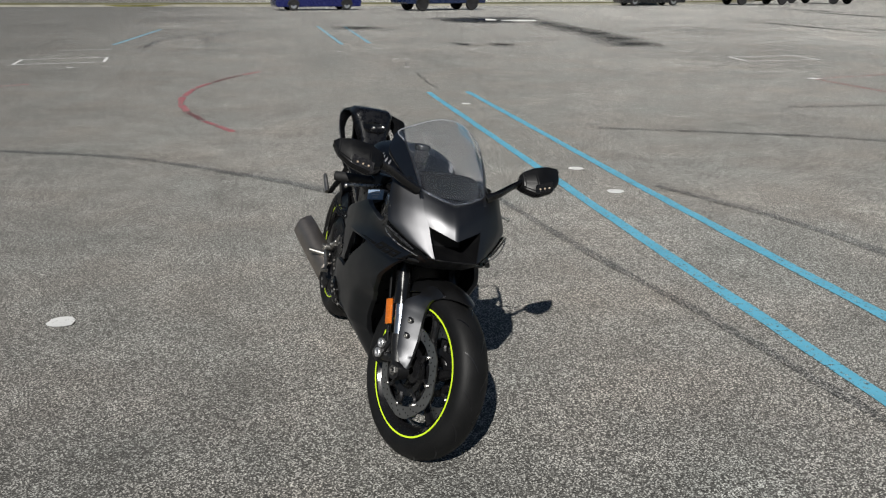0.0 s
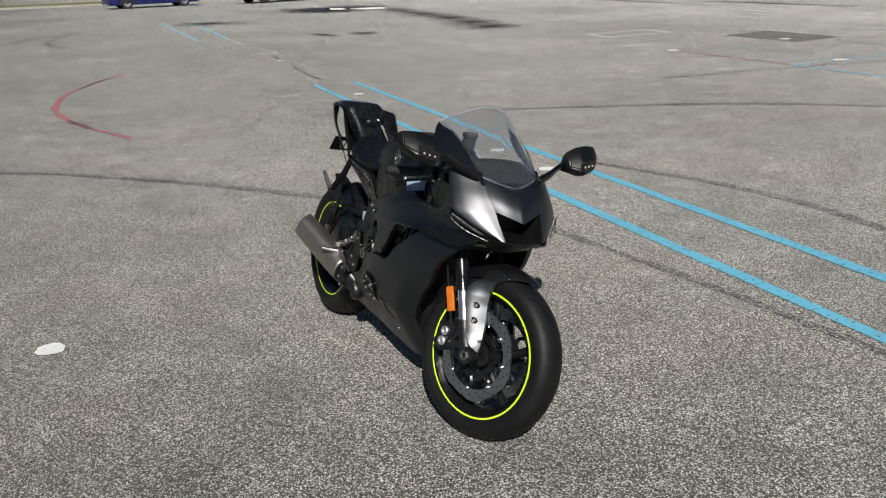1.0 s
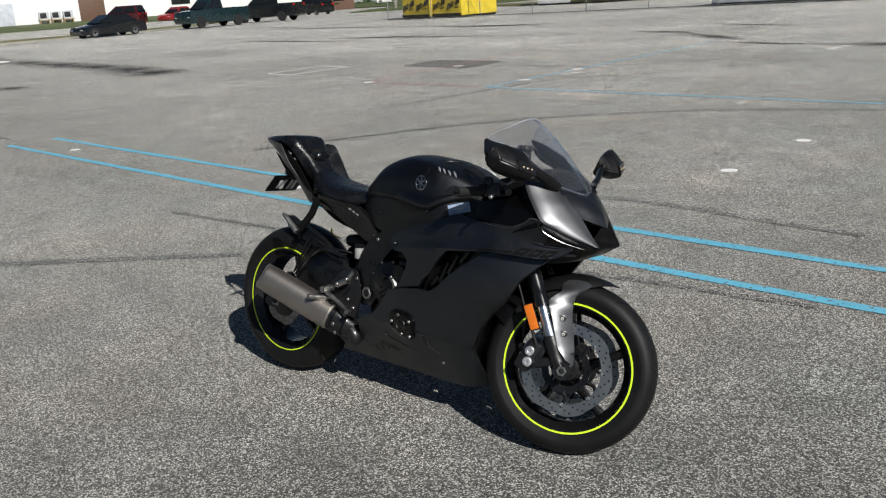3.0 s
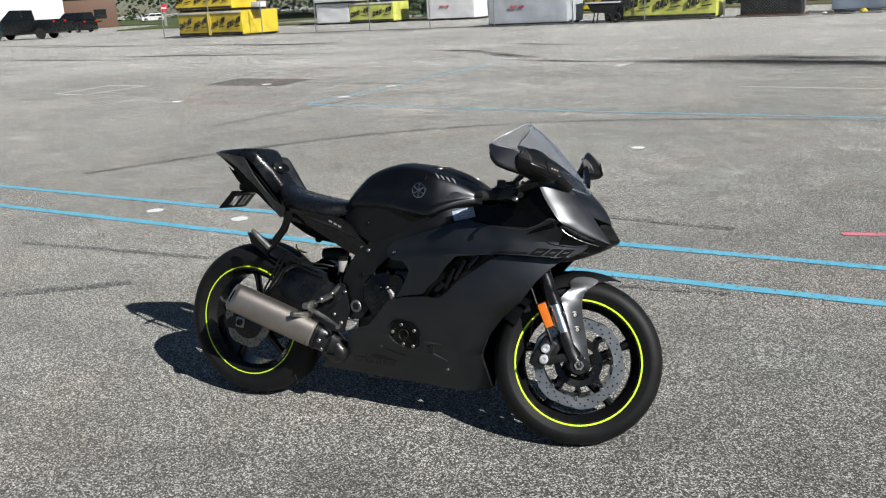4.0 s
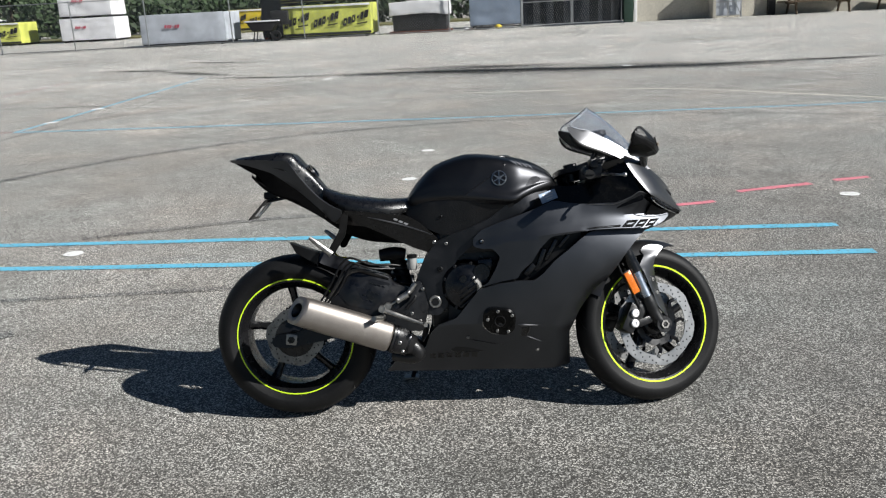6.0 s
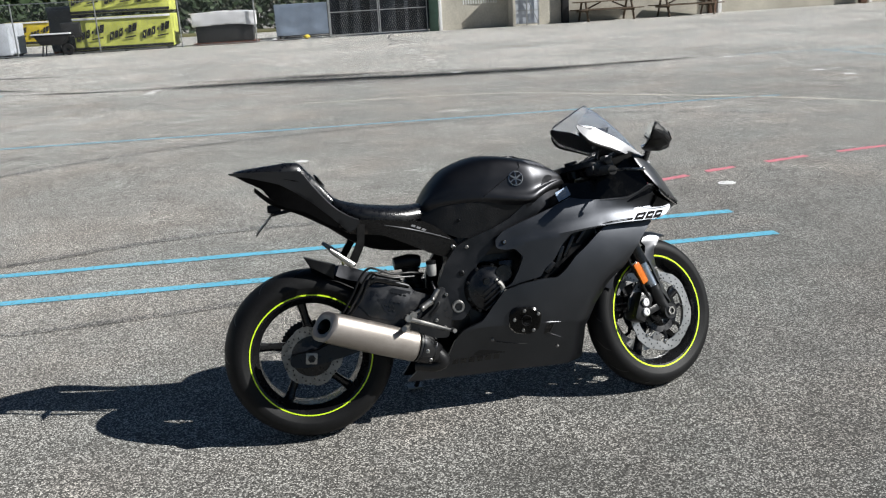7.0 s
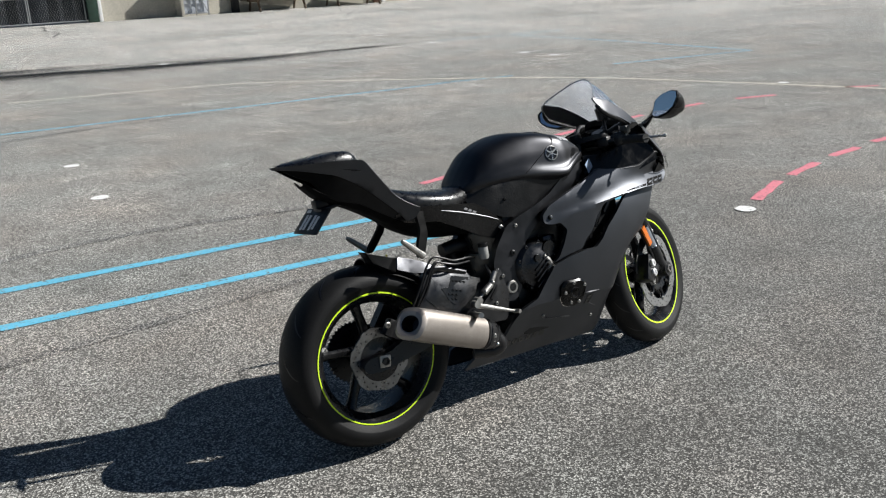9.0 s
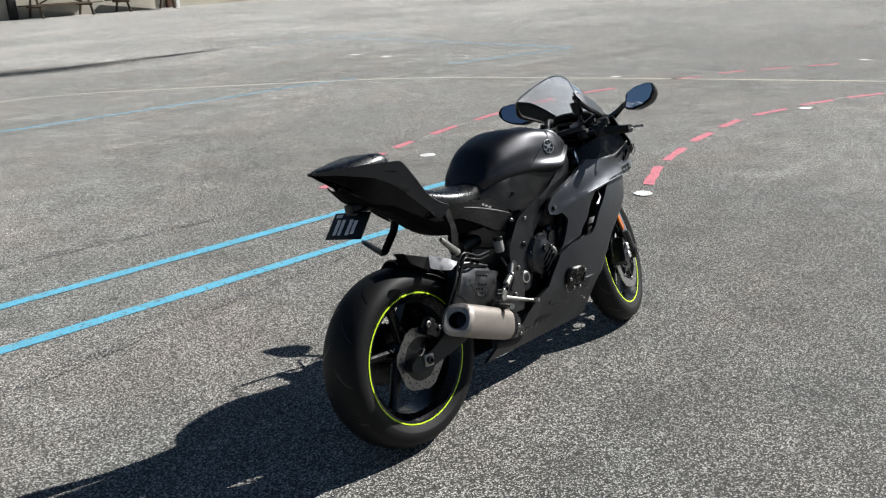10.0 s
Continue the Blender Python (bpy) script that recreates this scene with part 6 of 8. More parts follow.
# shock absorber, linkage and brake reservoir between frame and swingarm
bm = bmesh.new()
cyl(bm, (0.40, 0.0, 0.60), (0.47, 0.0, 0.36), 0.03, seg=20)
tube(bm, [(0.34, -0.045, 0.612), (0.40, -0.045, 0.617), (0.44, -0.045, 0.612)], [0.024, 0.027, 0.022], 14, 5)
shock = part("shock_absorber", bm, M_BLACK, bike, "black shock absorber")
bm = bmesh.new()
helix = [(0.405 + 0.055 * k / 60 + 0.036 * math.cos(k * 0.7), 0.036 * math.sin(k * 0.7), 0.58 - 0.19 * k / 60) for k in range(61)]
tube(bm, helix, 0.006, 6, 2)
part("spring", bm, M_ENGINE, shock)
bm = bmesh.new()
spin(bm, [(0.0005, 0.045), (0.017, 0.045), (0.018, 0.04), (0.018, 0.006), (0.015, 0.0), (0.0005, 0.0)], (0.468, -0.122, 0.560), axis="Z", seg=24, closed=False)
res = part("brake_reservoir", bm, M_POT, bike, "pale rear brake fluid reservoir")
bm = bmesh.new()
spin(bm, [(0.0005, 0.058), (0.015, 0.058), (0.019, 0.055), (0.019, 0.044), (0.0005, 0.044)], (0.468, -0.122, 0.560), axis="Z", seg=24, closed=False)
part("lid", bm, M_BLACK, res, "black lid")
bm = bmesh.new()
tube(bm, [(0.465, -0.122, 0.54), (0.47, -0.14, 0.50), (0.475, -0.16, 0.46), (0.44, -0.165, 0.42)], 0.007, 8, 5)
part("hose", bm, M_BLACK, res)
bm = bmesh.new()
cyl(bm, (0.478, -0.158, 0.512), (0.452, -0.164, 0.478), 0.010, seg=14)
cyl(bm, (0.448, -0.165, 0.473), (0.405, -0.172, 0.450), 0.0125, seg=14)
cyl(bm, (0.405, -0.172, 0.450), (0.365, -0.180, 0.428), 0.005, seg=10)
cyl(bm, (0.372, -0.165, 0.432), (0.372, -0.192, 0.432), 0.014, seg=14)
cyl(bm, (0.352, -0.17, 0.405), (0.340, -0.20, 0.380), 0.004, seg=8)
for p in ((0.452, -0.172, 0.480), (0.41, -0.18, 0.455)):
    bmesh.ops.create_icosphere(bm, subdivisions=2, radius=0.0085, matrix=Matrix.Translation(p))
part("brake_linkage", bm, M_ALLOY, bike, "bare alloy rear brake linkage")

# rider's right and left foot pegs, heel plates and pedal
for s in (-1, 1):
    bm = bmesh.new()
    slab(bm, rounded([(0.50, 0.52), (0.525, 0.42), (0.50, 0.33), (0.44, 0.335), (0.36, 0.375), (0.345, 0.40), (0.40, 0.41), (0.455, 0.45), (0.475, 0.52)], 0.012), s * 0.160 - 0.004, s * 0.160 + 0.004, bevel=0.0015)
    hanger = part("footrest_hanger", bm, M_ENGINE, bike, "black footrest hanger")
    bm = bmesh.new()
    tube(bm, [(0.352, s * 0.165, 0.39), (0.34, s * 0.20, 0.392), (0.325, s * 0.255, 0.40)], [0.013, 0.011, 0.010], 12, 4)
    part("footrest", bm, M_ALLOY, hanger, "bare alloy footrest")
    bm = bmesh.new()
    tube(bm, [(0.345, s * 0.185, 0.424), (0.39, s * 0.194, 0.408), (0.441, s * 0.198, 0.388), (0.48, s * 0.204, 0.373), (0.512, s * 0.210, 0.362)], [0.010, 0.009, 0.0075, 0.006, 0.0045], 10, 5)
    cyl(bm, (0.352, s * 0.178, 0.426), (0.352, s * 0.205, 0.426), 0.013, seg=16)
    cyl(bm, (0.505, s * 0.200, 0.364), (0.512, s * 0.228, 0.364), 0.008, seg=12)
    part("pedal", bm, M_ALLOY, hanger, "worn steel foot pedal")
    for x, z in ((0.505, 0.49), (0.49, 0.37), (0.46, 0.40)):
        bolt(hanger, (x, s * 0.166, z), (0, s, 0), 0.007, M_ALLOY)
bm = bmesh.new()
tube(bm, [(0.50, 0.14, 0.30), (0.47, 0.20, 0.18), (0.425, 0.255, 0.063)], [0.013, 0.011, 0.010], 10, 5)
moved(bm, Matrix())
stand = part("side_stand", bm, M_ENGINE, bike, "black side stand propping the motorcycle")
bm = bmesh.new()
box(bm, (0.06, 0.045, 0.008), (0.42, 0.262, 0.060), 0.003, Matrix.Rotation(radians(11), 4, "X"))
part("foot", bm, M_ALLOY, stand)

# ---- exhaust ----
def oval(c, ax, w, h, n=28, p=2.6):
    """A rounded-hexagon ring at c, square to the direction ax."""
    ax = Vector(ax).normalized()
    side = ax.cross(Vector((0, 0, 1))).normalized()
    up = side.cross(ax)
    out = []
    for k in range(n):
        a = 2 * math.pi * k / n
        ca, sa = math.cos(a), math.sin(a)
        out.append(Vector(c) + side * w * math.copysign(abs(ca) ** (2 / p), ca) + up * h * math.copysign(abs(sa) ** (2 / p), sa))
    return out


E0, E1 = Vector((0.370, -0.160, 0.313)), Vector((0.058, -0.248, 0.440))
EX = (E1 - E0).normalized()
bm = bmesh.new()
rings = []
for t, g in ((0.0, 0.9), (0.02, 1.0), (0.5, 1.02), (0.9, 1.0), (0.955, 0.98)):
    rings.append(oval(E0.lerp(E1, t), EX, 0.049 * g, 0.056 * g))
vr = [[bm.verts.new(p) for p in r] for r in rings]
skin(bm, vr, caps=False)
muffler = part("muffler", bm, M_TITAN, bike, "brushed titanium exhaust muffler")
# slanted end cap with a dark outlet
bm = bmesh.new()
tilt = (EX + Vector((0, -0.55, 0.30))).normalized()
a = oval(E0.lerp(E1, 0.95), EX, 0.0485, 0.0555)
def slant(ring, c):
    return [p + EX * ((c - p).dot(tilt) / EX.dot(tilt)) for p in ring]
c1 = E1 + EX * 0.012
cap1 = slant(oval(E1, EX, 0.047, 0.054), c1)
cap2 = slant(oval(E1, EX, 0.038, 0.042), c1 + EX * 0.006)
cap3 = slant(oval(E1, EX, 0.027, 0.028, p=2.0), c1 + EX * 0.002)
cap4 = slant(oval(E1, EX, 0.026, 0.027, p=2.0), c1 - EX * 0.05)
skin(bm, [[bm.verts.new(p) for p in r] for r in (a, cap1, cap2, cap3)], caps=False)
part("end_cap", bm, M_TITAN, muffler, "slanted titanium end cap")
bm = bmesh.new()
skin(bm, [[bm.verts.new(p) for p in r] for r in (cap3, cap4)], caps=False)
bm.faces.new([bm.verts.new(p - EX * 0.0005) for p in cap4])
part("outlet", bm, M_BLACK_MARK, muffler, "sooty black outlet")
bm = bmesh.new()
rr = [oval(E0 - EX * 0.004, EX, 0.047, 0.053), oval(E0 - EX * 0.05, EX, 0.046, 0.052), oval(E0 - EX * 0.085 + Vector((0, 0.008, -0.004)), EX, 0.036, 0.040), oval(E0 - EX * 0.125 + Vector((0, 0.022, -0.012)), EX, 0.024, 0.026)]
skin(bm, [[bm.verts.new(p) for p in r] for r in rr])
shield = part("heat_shield", bm, M_ENGINE, muffler, "black heat shield")
for q in (0.012, 0.060):
    bm = bmesh.new()
    ring = [oval(E0 - EX * (q + d) + Vector((0, 0.1 * q, -0.05 * q)), EX, 0.049 - 0.10 * q + g, 0.055 - 0.12 * q + g) for d, g in ((0.0, 0.0), (0.002, 0.0022), (0.010, 0.0018), (0.012, -0.001))]
    skin(bm, [[bm.verts.new(p) for p in r] for r in ring], caps=False)
    part("clamp_band", bm, M_CASE, shield, "dark steel clamp band")
bolt(shield, E0 - EX * 0.045 + Vector((0, -0.046, 0.0)), (0, -1, 0), 0.008)
bolt(shield, E0 - EX * 0.055 + Vector((0, -0.045, -0.03)), (0, -1, -0.3), 0.007)
bm = bmesh.new()
tube(bm, [(0.44, -0.135, 0.285), (0.475, -0.13, 0.245), (0.45, -0.12, 0.225), (0.38, -0.09, 0.23)], [0.028, 0.028, 0.026, 0.024], 14, 4)
part("collector_box", bm, M_ENGINE, bike, "black exhaust collector under the engine")

# ---- bodywork ----
def between(table, x):
    xs = [r[0] for r in table]
    return [float(np.interp(x, xs, [r[k] for r in table])) for k in range(1, len(table[0]))]


def ease(t):
    t = max(0.0, min(1.0, t))
    return t * t * (3 - 2 * t)


# half width above the ledge, height of the ledge, how far it stands out, flare above it up to the cowl
LEDGE = [(0.68, 0.196, 0.655, 0.002, 0.0), (0.78, 0.208, 0.672, 0.004, 0.0), (0.88, 0.216, 0.686, 0.009, 0.0), (1.0, 0.216, 0.697, 0.017, 0.0), (1.1, 0.205, 0.705, 0.024, 0.0), (1.2, 0.190, 0.706, 0.030, 0.1), (1.3, 0.159, 0.703, 0.037, 0.5), (1.36, 0.138, 0.704, 0.040, 0.75), (1.43, 0.112, 0.722, 0.030, 0.4)]


@functools.lru_cache(maxsize=None)
def ledge(x):
    """The shape of the ledge at x, eased over a hand's width so that the sweep has no kinks."""
    near = [between(LEDGE, max(0.68, min(1.43, x + d))) for d in (-0.06, -0.045, -0.03, -0.015, 0.0, 0.015, 0.03, 0.045, 0.06)]
    return [sum(r[k] for r in near) / len(near) for k in range(4)]


def SIDE(x, z):
    top, zb, out, flare = ledge(round(x, 4))
    h = float(np.interp(x, [0.82, 0.95, 1.1, 1.25, 1.4], [0.006, 0.020, 0.040, 0.052, 0.058]))
    u, w = min(h, zb - 0.020 + h - z), 0.022
    u = 0.0 if u < -w else u if u > w else (u + w) ** 2 / (4 * w)
    lean = float(np.interp(x, [1.1, 1.25], [0.14, 0.0]))
    y = top + out + 0.53 * (u - h) + (flare - lean) * max(0.0, z - zb - 0.030) - 14.0 * lean * max(0.0, z - zb - 0.030) ** 2
    tuck = float(np.interp(x, [0.92, 1.06], [0.04, 0.30]))
    return y - tuck * max(0.0, zb - 0.020 - z) 


LEDGE_FOLDS = [(0.80 + 0.016 * k, ledge(0.80 + 0.016 * k)[1] + d) for k in range(38) for d in (-0.020,)]
FLANK = heights([(1.37, 0.706, 0.148), (1.25, 0.68, 0.192), (1.10, 0.65, 0.220), (0.98, 0.56, 0.220), (0.89, 0.50, 0.217), (0.79, 0.44, 0.212), (0.75, 0.345, 0.207), (0.95, 0.345, 0.203), (1.14, 0.457, 0.190), (1.05, 0.30, 0.190), (0.60, 0.36, 0.196), (0.45, 0.30, 0.178), (0.66, 0.42, 0.193)])
FOLD = [(0.30, 0.29), (0.52, 0.335), (0.60, 0.356), (0.75, 0.352), (0.86, 0.345), (0.97, 0.333), (1.10, 0.318)]
FRONT_EDGE = [(0.17, 1.057), (0.30, 1.050), (0.384, 1.088), (0.457, 1.141), (0.512, 1.204), (0.598, 1.267), (0.72, 1.39)]


def LOWER(x, z):
    """Flank of the lower fairing: folded inwards under a crease, and rolled in along its front edge."""
    zc = between(FOLD, x)[0]
    zz = max(z, zc)
    y = FLANK(x, zz) + 0.021 * max(-1.4, 1 - ((zz - 0.485) / 0.165) ** 2) - 0.010 - 0.68 * max(0.0, zc - z)
    t = max(0.0, 1 - (between(FRONT_EDGE, z)[0] - x) / 0.085) * max(0.0, min(1.0, (0.60 - z) / 0.12))
    return y - 0.045 * t * t


LOWER_FOLDS = [(0.40 + 0.015 * k, between(FOLD, 0.40 + 0.015 * k)[0]) for k in range(48)]
for s in (-1, 1):
    upper = panel("side_fairing", [(1.431, 0.720), (1.420, 0.744), (1.384, 0.772), (1.345, 0.805), (1.311, 0.815), (1.281, 0.796), (1.226, 0.778), (1.125, 0.778), (1.05, 0.786), (1.003, 0.797), (0.95, 0.777), (0.88, 0.752), (0.80, 0.727), (0.73, 0.70), (0.70, 0.672), (0.70, 0.642),
                  (0.735, 0.632), (0.769, 0.633), (0.797, 0.60), (0.775, 0.55), (0.749, 0.507), (0.722, 0.490), (0.786, 0.507), (0.858, 0.520), (0.872, 0.545), (0.912, 0.578), (0.944, 0.628), (0.984, 0.667), (1.038, 0.673), (1.127, 0.683), (1.16, 0.685), (1.266, 0.684), (1.33, 0.681), (1.376, 0.684), (1.412, 0.703)],
                  SIDE, s, M_PAINT, bike, "satin dark grey side fairing", 0.012, 0.010, 0.016, folds=LEDGE_FOLDS)
    lower = panel("lower_fairing", [(1.348, 0.675), (1.312, 0.645), (1.267, 0.598), (1.204, 0.512), (1.141, 0.457), (1.088, 0.384), (1.050, 0.299), (1.060, 0.152), (0.98, 0.145), (0.905, 0.147), (0.756, 0.153), (0.605, 0.151), (0.345, 0.162), (0.389, 0.210),
                  (0.470, 0.225), (0.505, 0.262), (0.520, 0.31), (0.55, 0.352), (0.625, 0.379), (0.65, 0.407), (0.714, 0.484), (0.786, 0.503), (0.868, 0.512), (0.916, 0.510), (0.951, 0.534), (0.995, 0.580), (1.046, 0.616), (1.089, 0.650), (1.127, 0.675), (1.16, 0.680), (1.266, 0.679)],
                  LOWER, s, M_PAINT, bike, "satin dark grey lower fairing and belly pan", 0.012, 0.010, 0.016, folds=LOWER_FOLDS)
    # dark mesh behind the side vent
    bm = bmesh.new()
    slab(bm, [(0.84, 0.50), (0.88, 0.58), (0.98, 0.66), (1.10, 0.70), (1.10, 0.62), (0.98, 0.54), (0.90, 0.49)], s * 0.165 - 0.004, s * 0.165 + 0.004)
    vent = part("vent_panel", bm, M_BLACK, upper, "dark inner vent panel")
    for x, z, w, h, turn in ((0.905, 0.545, 0.022, 0.05, 40), (0.945, 0.580, 0.016, 0.085, 22), (0.985, 0.615, 0.014, 0.085, 28), (1.035, 0.648, 0.012, 0.06, 40)):
        bm = bmesh.new()
        box(bm, (w, 0.02, h), (x, s * 0.178, z), 0.003, Matrix.Rotation(radians(turn), 4, "Y"))
        part("vent_strut", bm, M_CASE, vent, "dark strut in the vent")
    for x, z in ((0.73, 0.66),):
        p, n = touch(upper, x, z, s)
        bolt(upper, p, n, 0.009, M_BLACK)
        bolt(upper, p + n * 0.003, n, 0.005)
    for x, z in ((0.925, 0.235), (0.665, 0.30)):
        p, n = touch(lower, x, z, s)
        bolt(lower, p, n, 0.0065, M_ALLOY)
    # black crankcase guard let into the lower fairing
    o = rounded([(0.745, 0.418), (0.818, 0.412), (0.846, 0.388), (0.838, 0.325), (0.81, 0.305), (0.752, 0.316), (0.722, 0.348), (0.725, 0.40)], 0.014, 3)
    bm = bmesh.new()
    a = [bm.verts.new((p.x, s * (LOWER(p.x, p.y) - 0.004), p.y)) for p in o]
    c = [bm.verts.new((p.x, s * (LOWER(p.x, p.y) + 0.008), p.y)) for p in o]
    d = [bm.verts.new((0.785 + (p.x - 0.785) * 0.86, s * (LOWER(p.x, p.y) + 0.013), 0.362 + (p.y - 0.362) * 0.86)) for p in o]
    skin(bm, [a, c, d], caps=False)
    bm.faces.new(d)
    guardc = part("crankcase_guard", bm, M_GUARD, lower, "gloss black crankcase guard")
    bm = bmesh.new()
    tube(bm, [(x, s * (LOWER(x, z) + 0.006), z) for x, z in ((0.722, 0.362), (0.726, 0.343), (0.752, 0.318), (0.785, 0.309))], [0.0008, 0.0018, 0.0018, 0.0008], 6, 6)
    part("guard_edge", bm, M_STEEL, guardc, "thin bright lower edge")
    for x, z in ((0.778, 0.402), (0.83, 0.385), (0.815, 0.322), (0.775, 0.326), (0.74, 0.372)):
        bolt(guardc, (x, s * (LOWER(x, z) + 0.012), z), (0, s, 0), 0.0065, M_ALLOY)
    bm = bmesh.new()
    spin(bm, [(0.017, 0.012), (0.019, 0.016), (0.021, 0.012)], axis="Z", seg=20, closed=False)
    part("guard_ring", moved(bm, stick(Vector((0.785, s * LOWER(0.785, 0.362), 0.365)), Vector((0, s, 0)))), M_ENGINE, guardc)
    # crease, slot and scoop on the belly; lit edges are strips of paler paint
    for pts, w, mat, nm, lb in (([(0.852, 0.346), (0.872, 0.344), (0.925, 0.340)], 0.011, M_COWL, "crease", "sharp crease with its highlight in paler paint"), ([(0.665, 0.292), (0.72, 0.278), (0.80, 0.262)], 0.0045, M_BLACK_MARK, "slot", "narrow dark slot")):
        bm = bmesh.new()
        tube(bm, [touch(lower, x, z, s, 0.0)[0] for x, z in pts], [0.001, w / 2, 0.001], 8, 6)
        part(nm, bm, mat, lower, lb)
    bm = bmesh.new()
    o = [(0.868, 0.330), (0.896, 0.334), (0.884, 0.298), (0.862, 0.296)]
    rows = [[bm.verts.new((x, s * (LOWER(x, z) + q), z)) for x, z in o] for q in (-0.002, 0.0015)]
    skin(bm, rows, caps=True)
    part("scoop", bm, M_BLACK_MARK, lower, "small dark air scoop")
    bm = bmesh.new()
    tube(bm, [(x, s * (LOWER(x, z) + 0.002), z) for x, z in ((0.897, 0.335), (0.891, 0.316), (0.885, 0.298), (0.905, 0.286), (0.935, 0.272))], [0.0012, 0.0022, 0.002, 0.0018, 0.0008], 6, 5)
    part("scoop_glint", bm, M_COWL, lower, "thin strip of paler paint, highlight of the scoop edge")
    # faint dark lettering shape along the belly, and a model mark on the fairing
    for k in range(6):
        bm = bmesh.new()
        x = 0.515 + 0.032 * k
        o = [(x, 0.213), (x + 0.022, 0.211), (x + 0.024, 0.232), (x + 0.002, 0.234)]
        rows = [[bm.verts.new((px, s * (LOWER(px, pz) + q), pz)) for px, pz in o] for q in (0.0, 0.0012)]
        skin(bm, rows)
        part("print_bar", bm, M_BLACK_MARK, lower, "dark printed bar")
    for o in ([(1.243, 0.688), (1.284, 0.687), (1.312, 0.711), (1.268, 0.711)], [(1.293, 0.687), (1.326, 0.686), (1.352, 0.711), (1.318, 0.711)], [(1.334, 0.687), (1.366, 0.688), (1.392, 0.711), (1.358, 0.711)], [(1.11, 0.690), (1.236, 0.690), (1.244, 0.697), (1.15, 0.695)]):
        cx, cz = sum(p[0] for p in o) / 4, sum(p[1] for p in o) / 4
        for k, lo, hi, mt, nm in ((1.0, 0.0, 0.0016, M_MATT, "model_mark"), (0.5, 0.001, 0.0024, M_PAINT, "mark_fill")):
            bm = bmesh.new()
            q = [(cx + (px - cx) * k, cz + (pz - cz) * (k if k == 1.0 else 0.24)) for px, pz in o]
            q = [(a0[0] + (b0[0] - a0[0]) * t / 4, a0[1] + (b0[1] - a0[1]) * t / 4) for a0, b0 in zip(q, q[1:] + q[:1]) for t in range(4)]
            rows = [[bm.verts.new((px, s * (SIDE(px, pz) + h), pz)) for px, pz in q] for h in (lo, hi)]
            skin(bm, rows)
            part(nm, bm, mt, upper, "slanted dark model mark" if k == 1.0 else "")
    # black inner cowl beside the cockpit
    y_in = heights([(1.0, 0.80, 0.135), (1.1, 0.86, 0.15), (1.25, 0.80, 0.185), (1.27, 0.92, 0.165), (1.12, 0.93, 0.13)])
    inner = panel("inner_cowl", [(0.985, 0.77), (1.06, 0.765), (1.226, 0.755), (1.33, 0.785), (1.31, 0.83), (1.285, 0.90), (1.24, 0.925), (1.16, 0.86), (1.07, 0.845), (1.0, 0.85)], y_in, s, M_GUARD, bike, "gloss black inner cowl beside the cockpit", 0.006)
    # highlight along the fairing's upper edge, added as a thin silver strip
    bm = bmesh.new()
    tube(bm, [(x, s * (SIDE(x, z) + 0.001), z) for x, z in ((1.12, 0.776), (1.17, 0.774), (1.226, 0.774), (1.281, 0.796), (1.311, 0.814), (1.345, 0.804))], [0.0008, 0.002, 0.0022, 0.0022, 0.002, 0.001], 6, 4)
    part("fairing_glint", bm, M_RAIL, upper, "thin silver strip, highlight of the upper edge")
    if s < 0:
        p, n = touch(inner, 1.0, 0.805, s, 0.002)
        bm = bmesh.new()
        box(bm, (0.078, 0.036, 0.001), (0, 0, 0), 0)
        part("sticker", moved(bm, stick(Vector((0.985, -0.168, 0.812)), Vector((0.5, -0.85, 0.25)), radians(14))), M_LABEL, inner, "pale blue sticker with small print")
        for k in range(3):
            bm = bmesh.new()
            box(bm, (0.05 - 0.012 * k, 0.0035, 0.0006), (0, 0.009 - 0.009 * k, 0.001), 0)
            part("print_line", moved(bm, stick(Vector((0.985, -0.168, 0.812)), Vector((0.5, -0.85, 0.25)), radians(14))), M_PALE_MARK, inner)

# nose cowl: a hollow middle between two ridges, and a flank each side
cowl = net("nose_cowl", [
    [(1.392, 0, 0.890), (1.367, -0.059, 0.9075), (1.338, -0.118, 0.922)],
    [(1.426, 0, 0.864), (1.399, -0.054, 0.8815), (1.368, -0.108, 0.895)],
    [(1.459, 0, 0.828), (1.4325, -0.0525, 0.8455), (1.398, -0.105, 0.860)],
    [(1.478, 0, 0.788), (1.4575, -0.045, 0.8035), (1.432, -0.090, 0.818)]], M_COWL, bike, "satin grey nose cowl", 5, 5, True, 0.004)
FLANK_ROWS = [((1.338, 0.118, 0.922), (1.262, 0.190, 0.934), 0.005), ((1.368, 0.108, 0.895), (1.283, 0.197, 0.893), 0.0065), ((1.398, 0.105, 0.860), (1.313, 0.203, 0.850), 0.007),
              ((1.432, 0.090, 0.818), (1.347, 0.205, 0.808), 0.0065), ((1.452, 0.085, 0.789), (1.385, 0.178, 0.783), 0.005), ((1.473, 0.079, 0.759), (1.432, 0.138, 0.757), 0.003), ((1.495, 0.072, 0.729), (1.484, 0.086, 0.731), 0.001)]
for s in (-1, 1):
    rows = []
    for a, c, bulge in FLANK_ROWS:
        a, c, out = Vector((a[0], s * a[1], a[2])), Vector((c[0], s * c[1], c[2])), Vector((0.62, s * 0.68, 0.38)) * bulge * 1.5
        rows.append([a, a.lerp(c, 0.28) + out * 0.72, a.lerp(c, 0.62) + out, a.lerp(c, 0.88) + out * 0.55, c])
    net("cowl_flank", rows, M_COWL, cowl, "", 5, 4, False, 0.004)
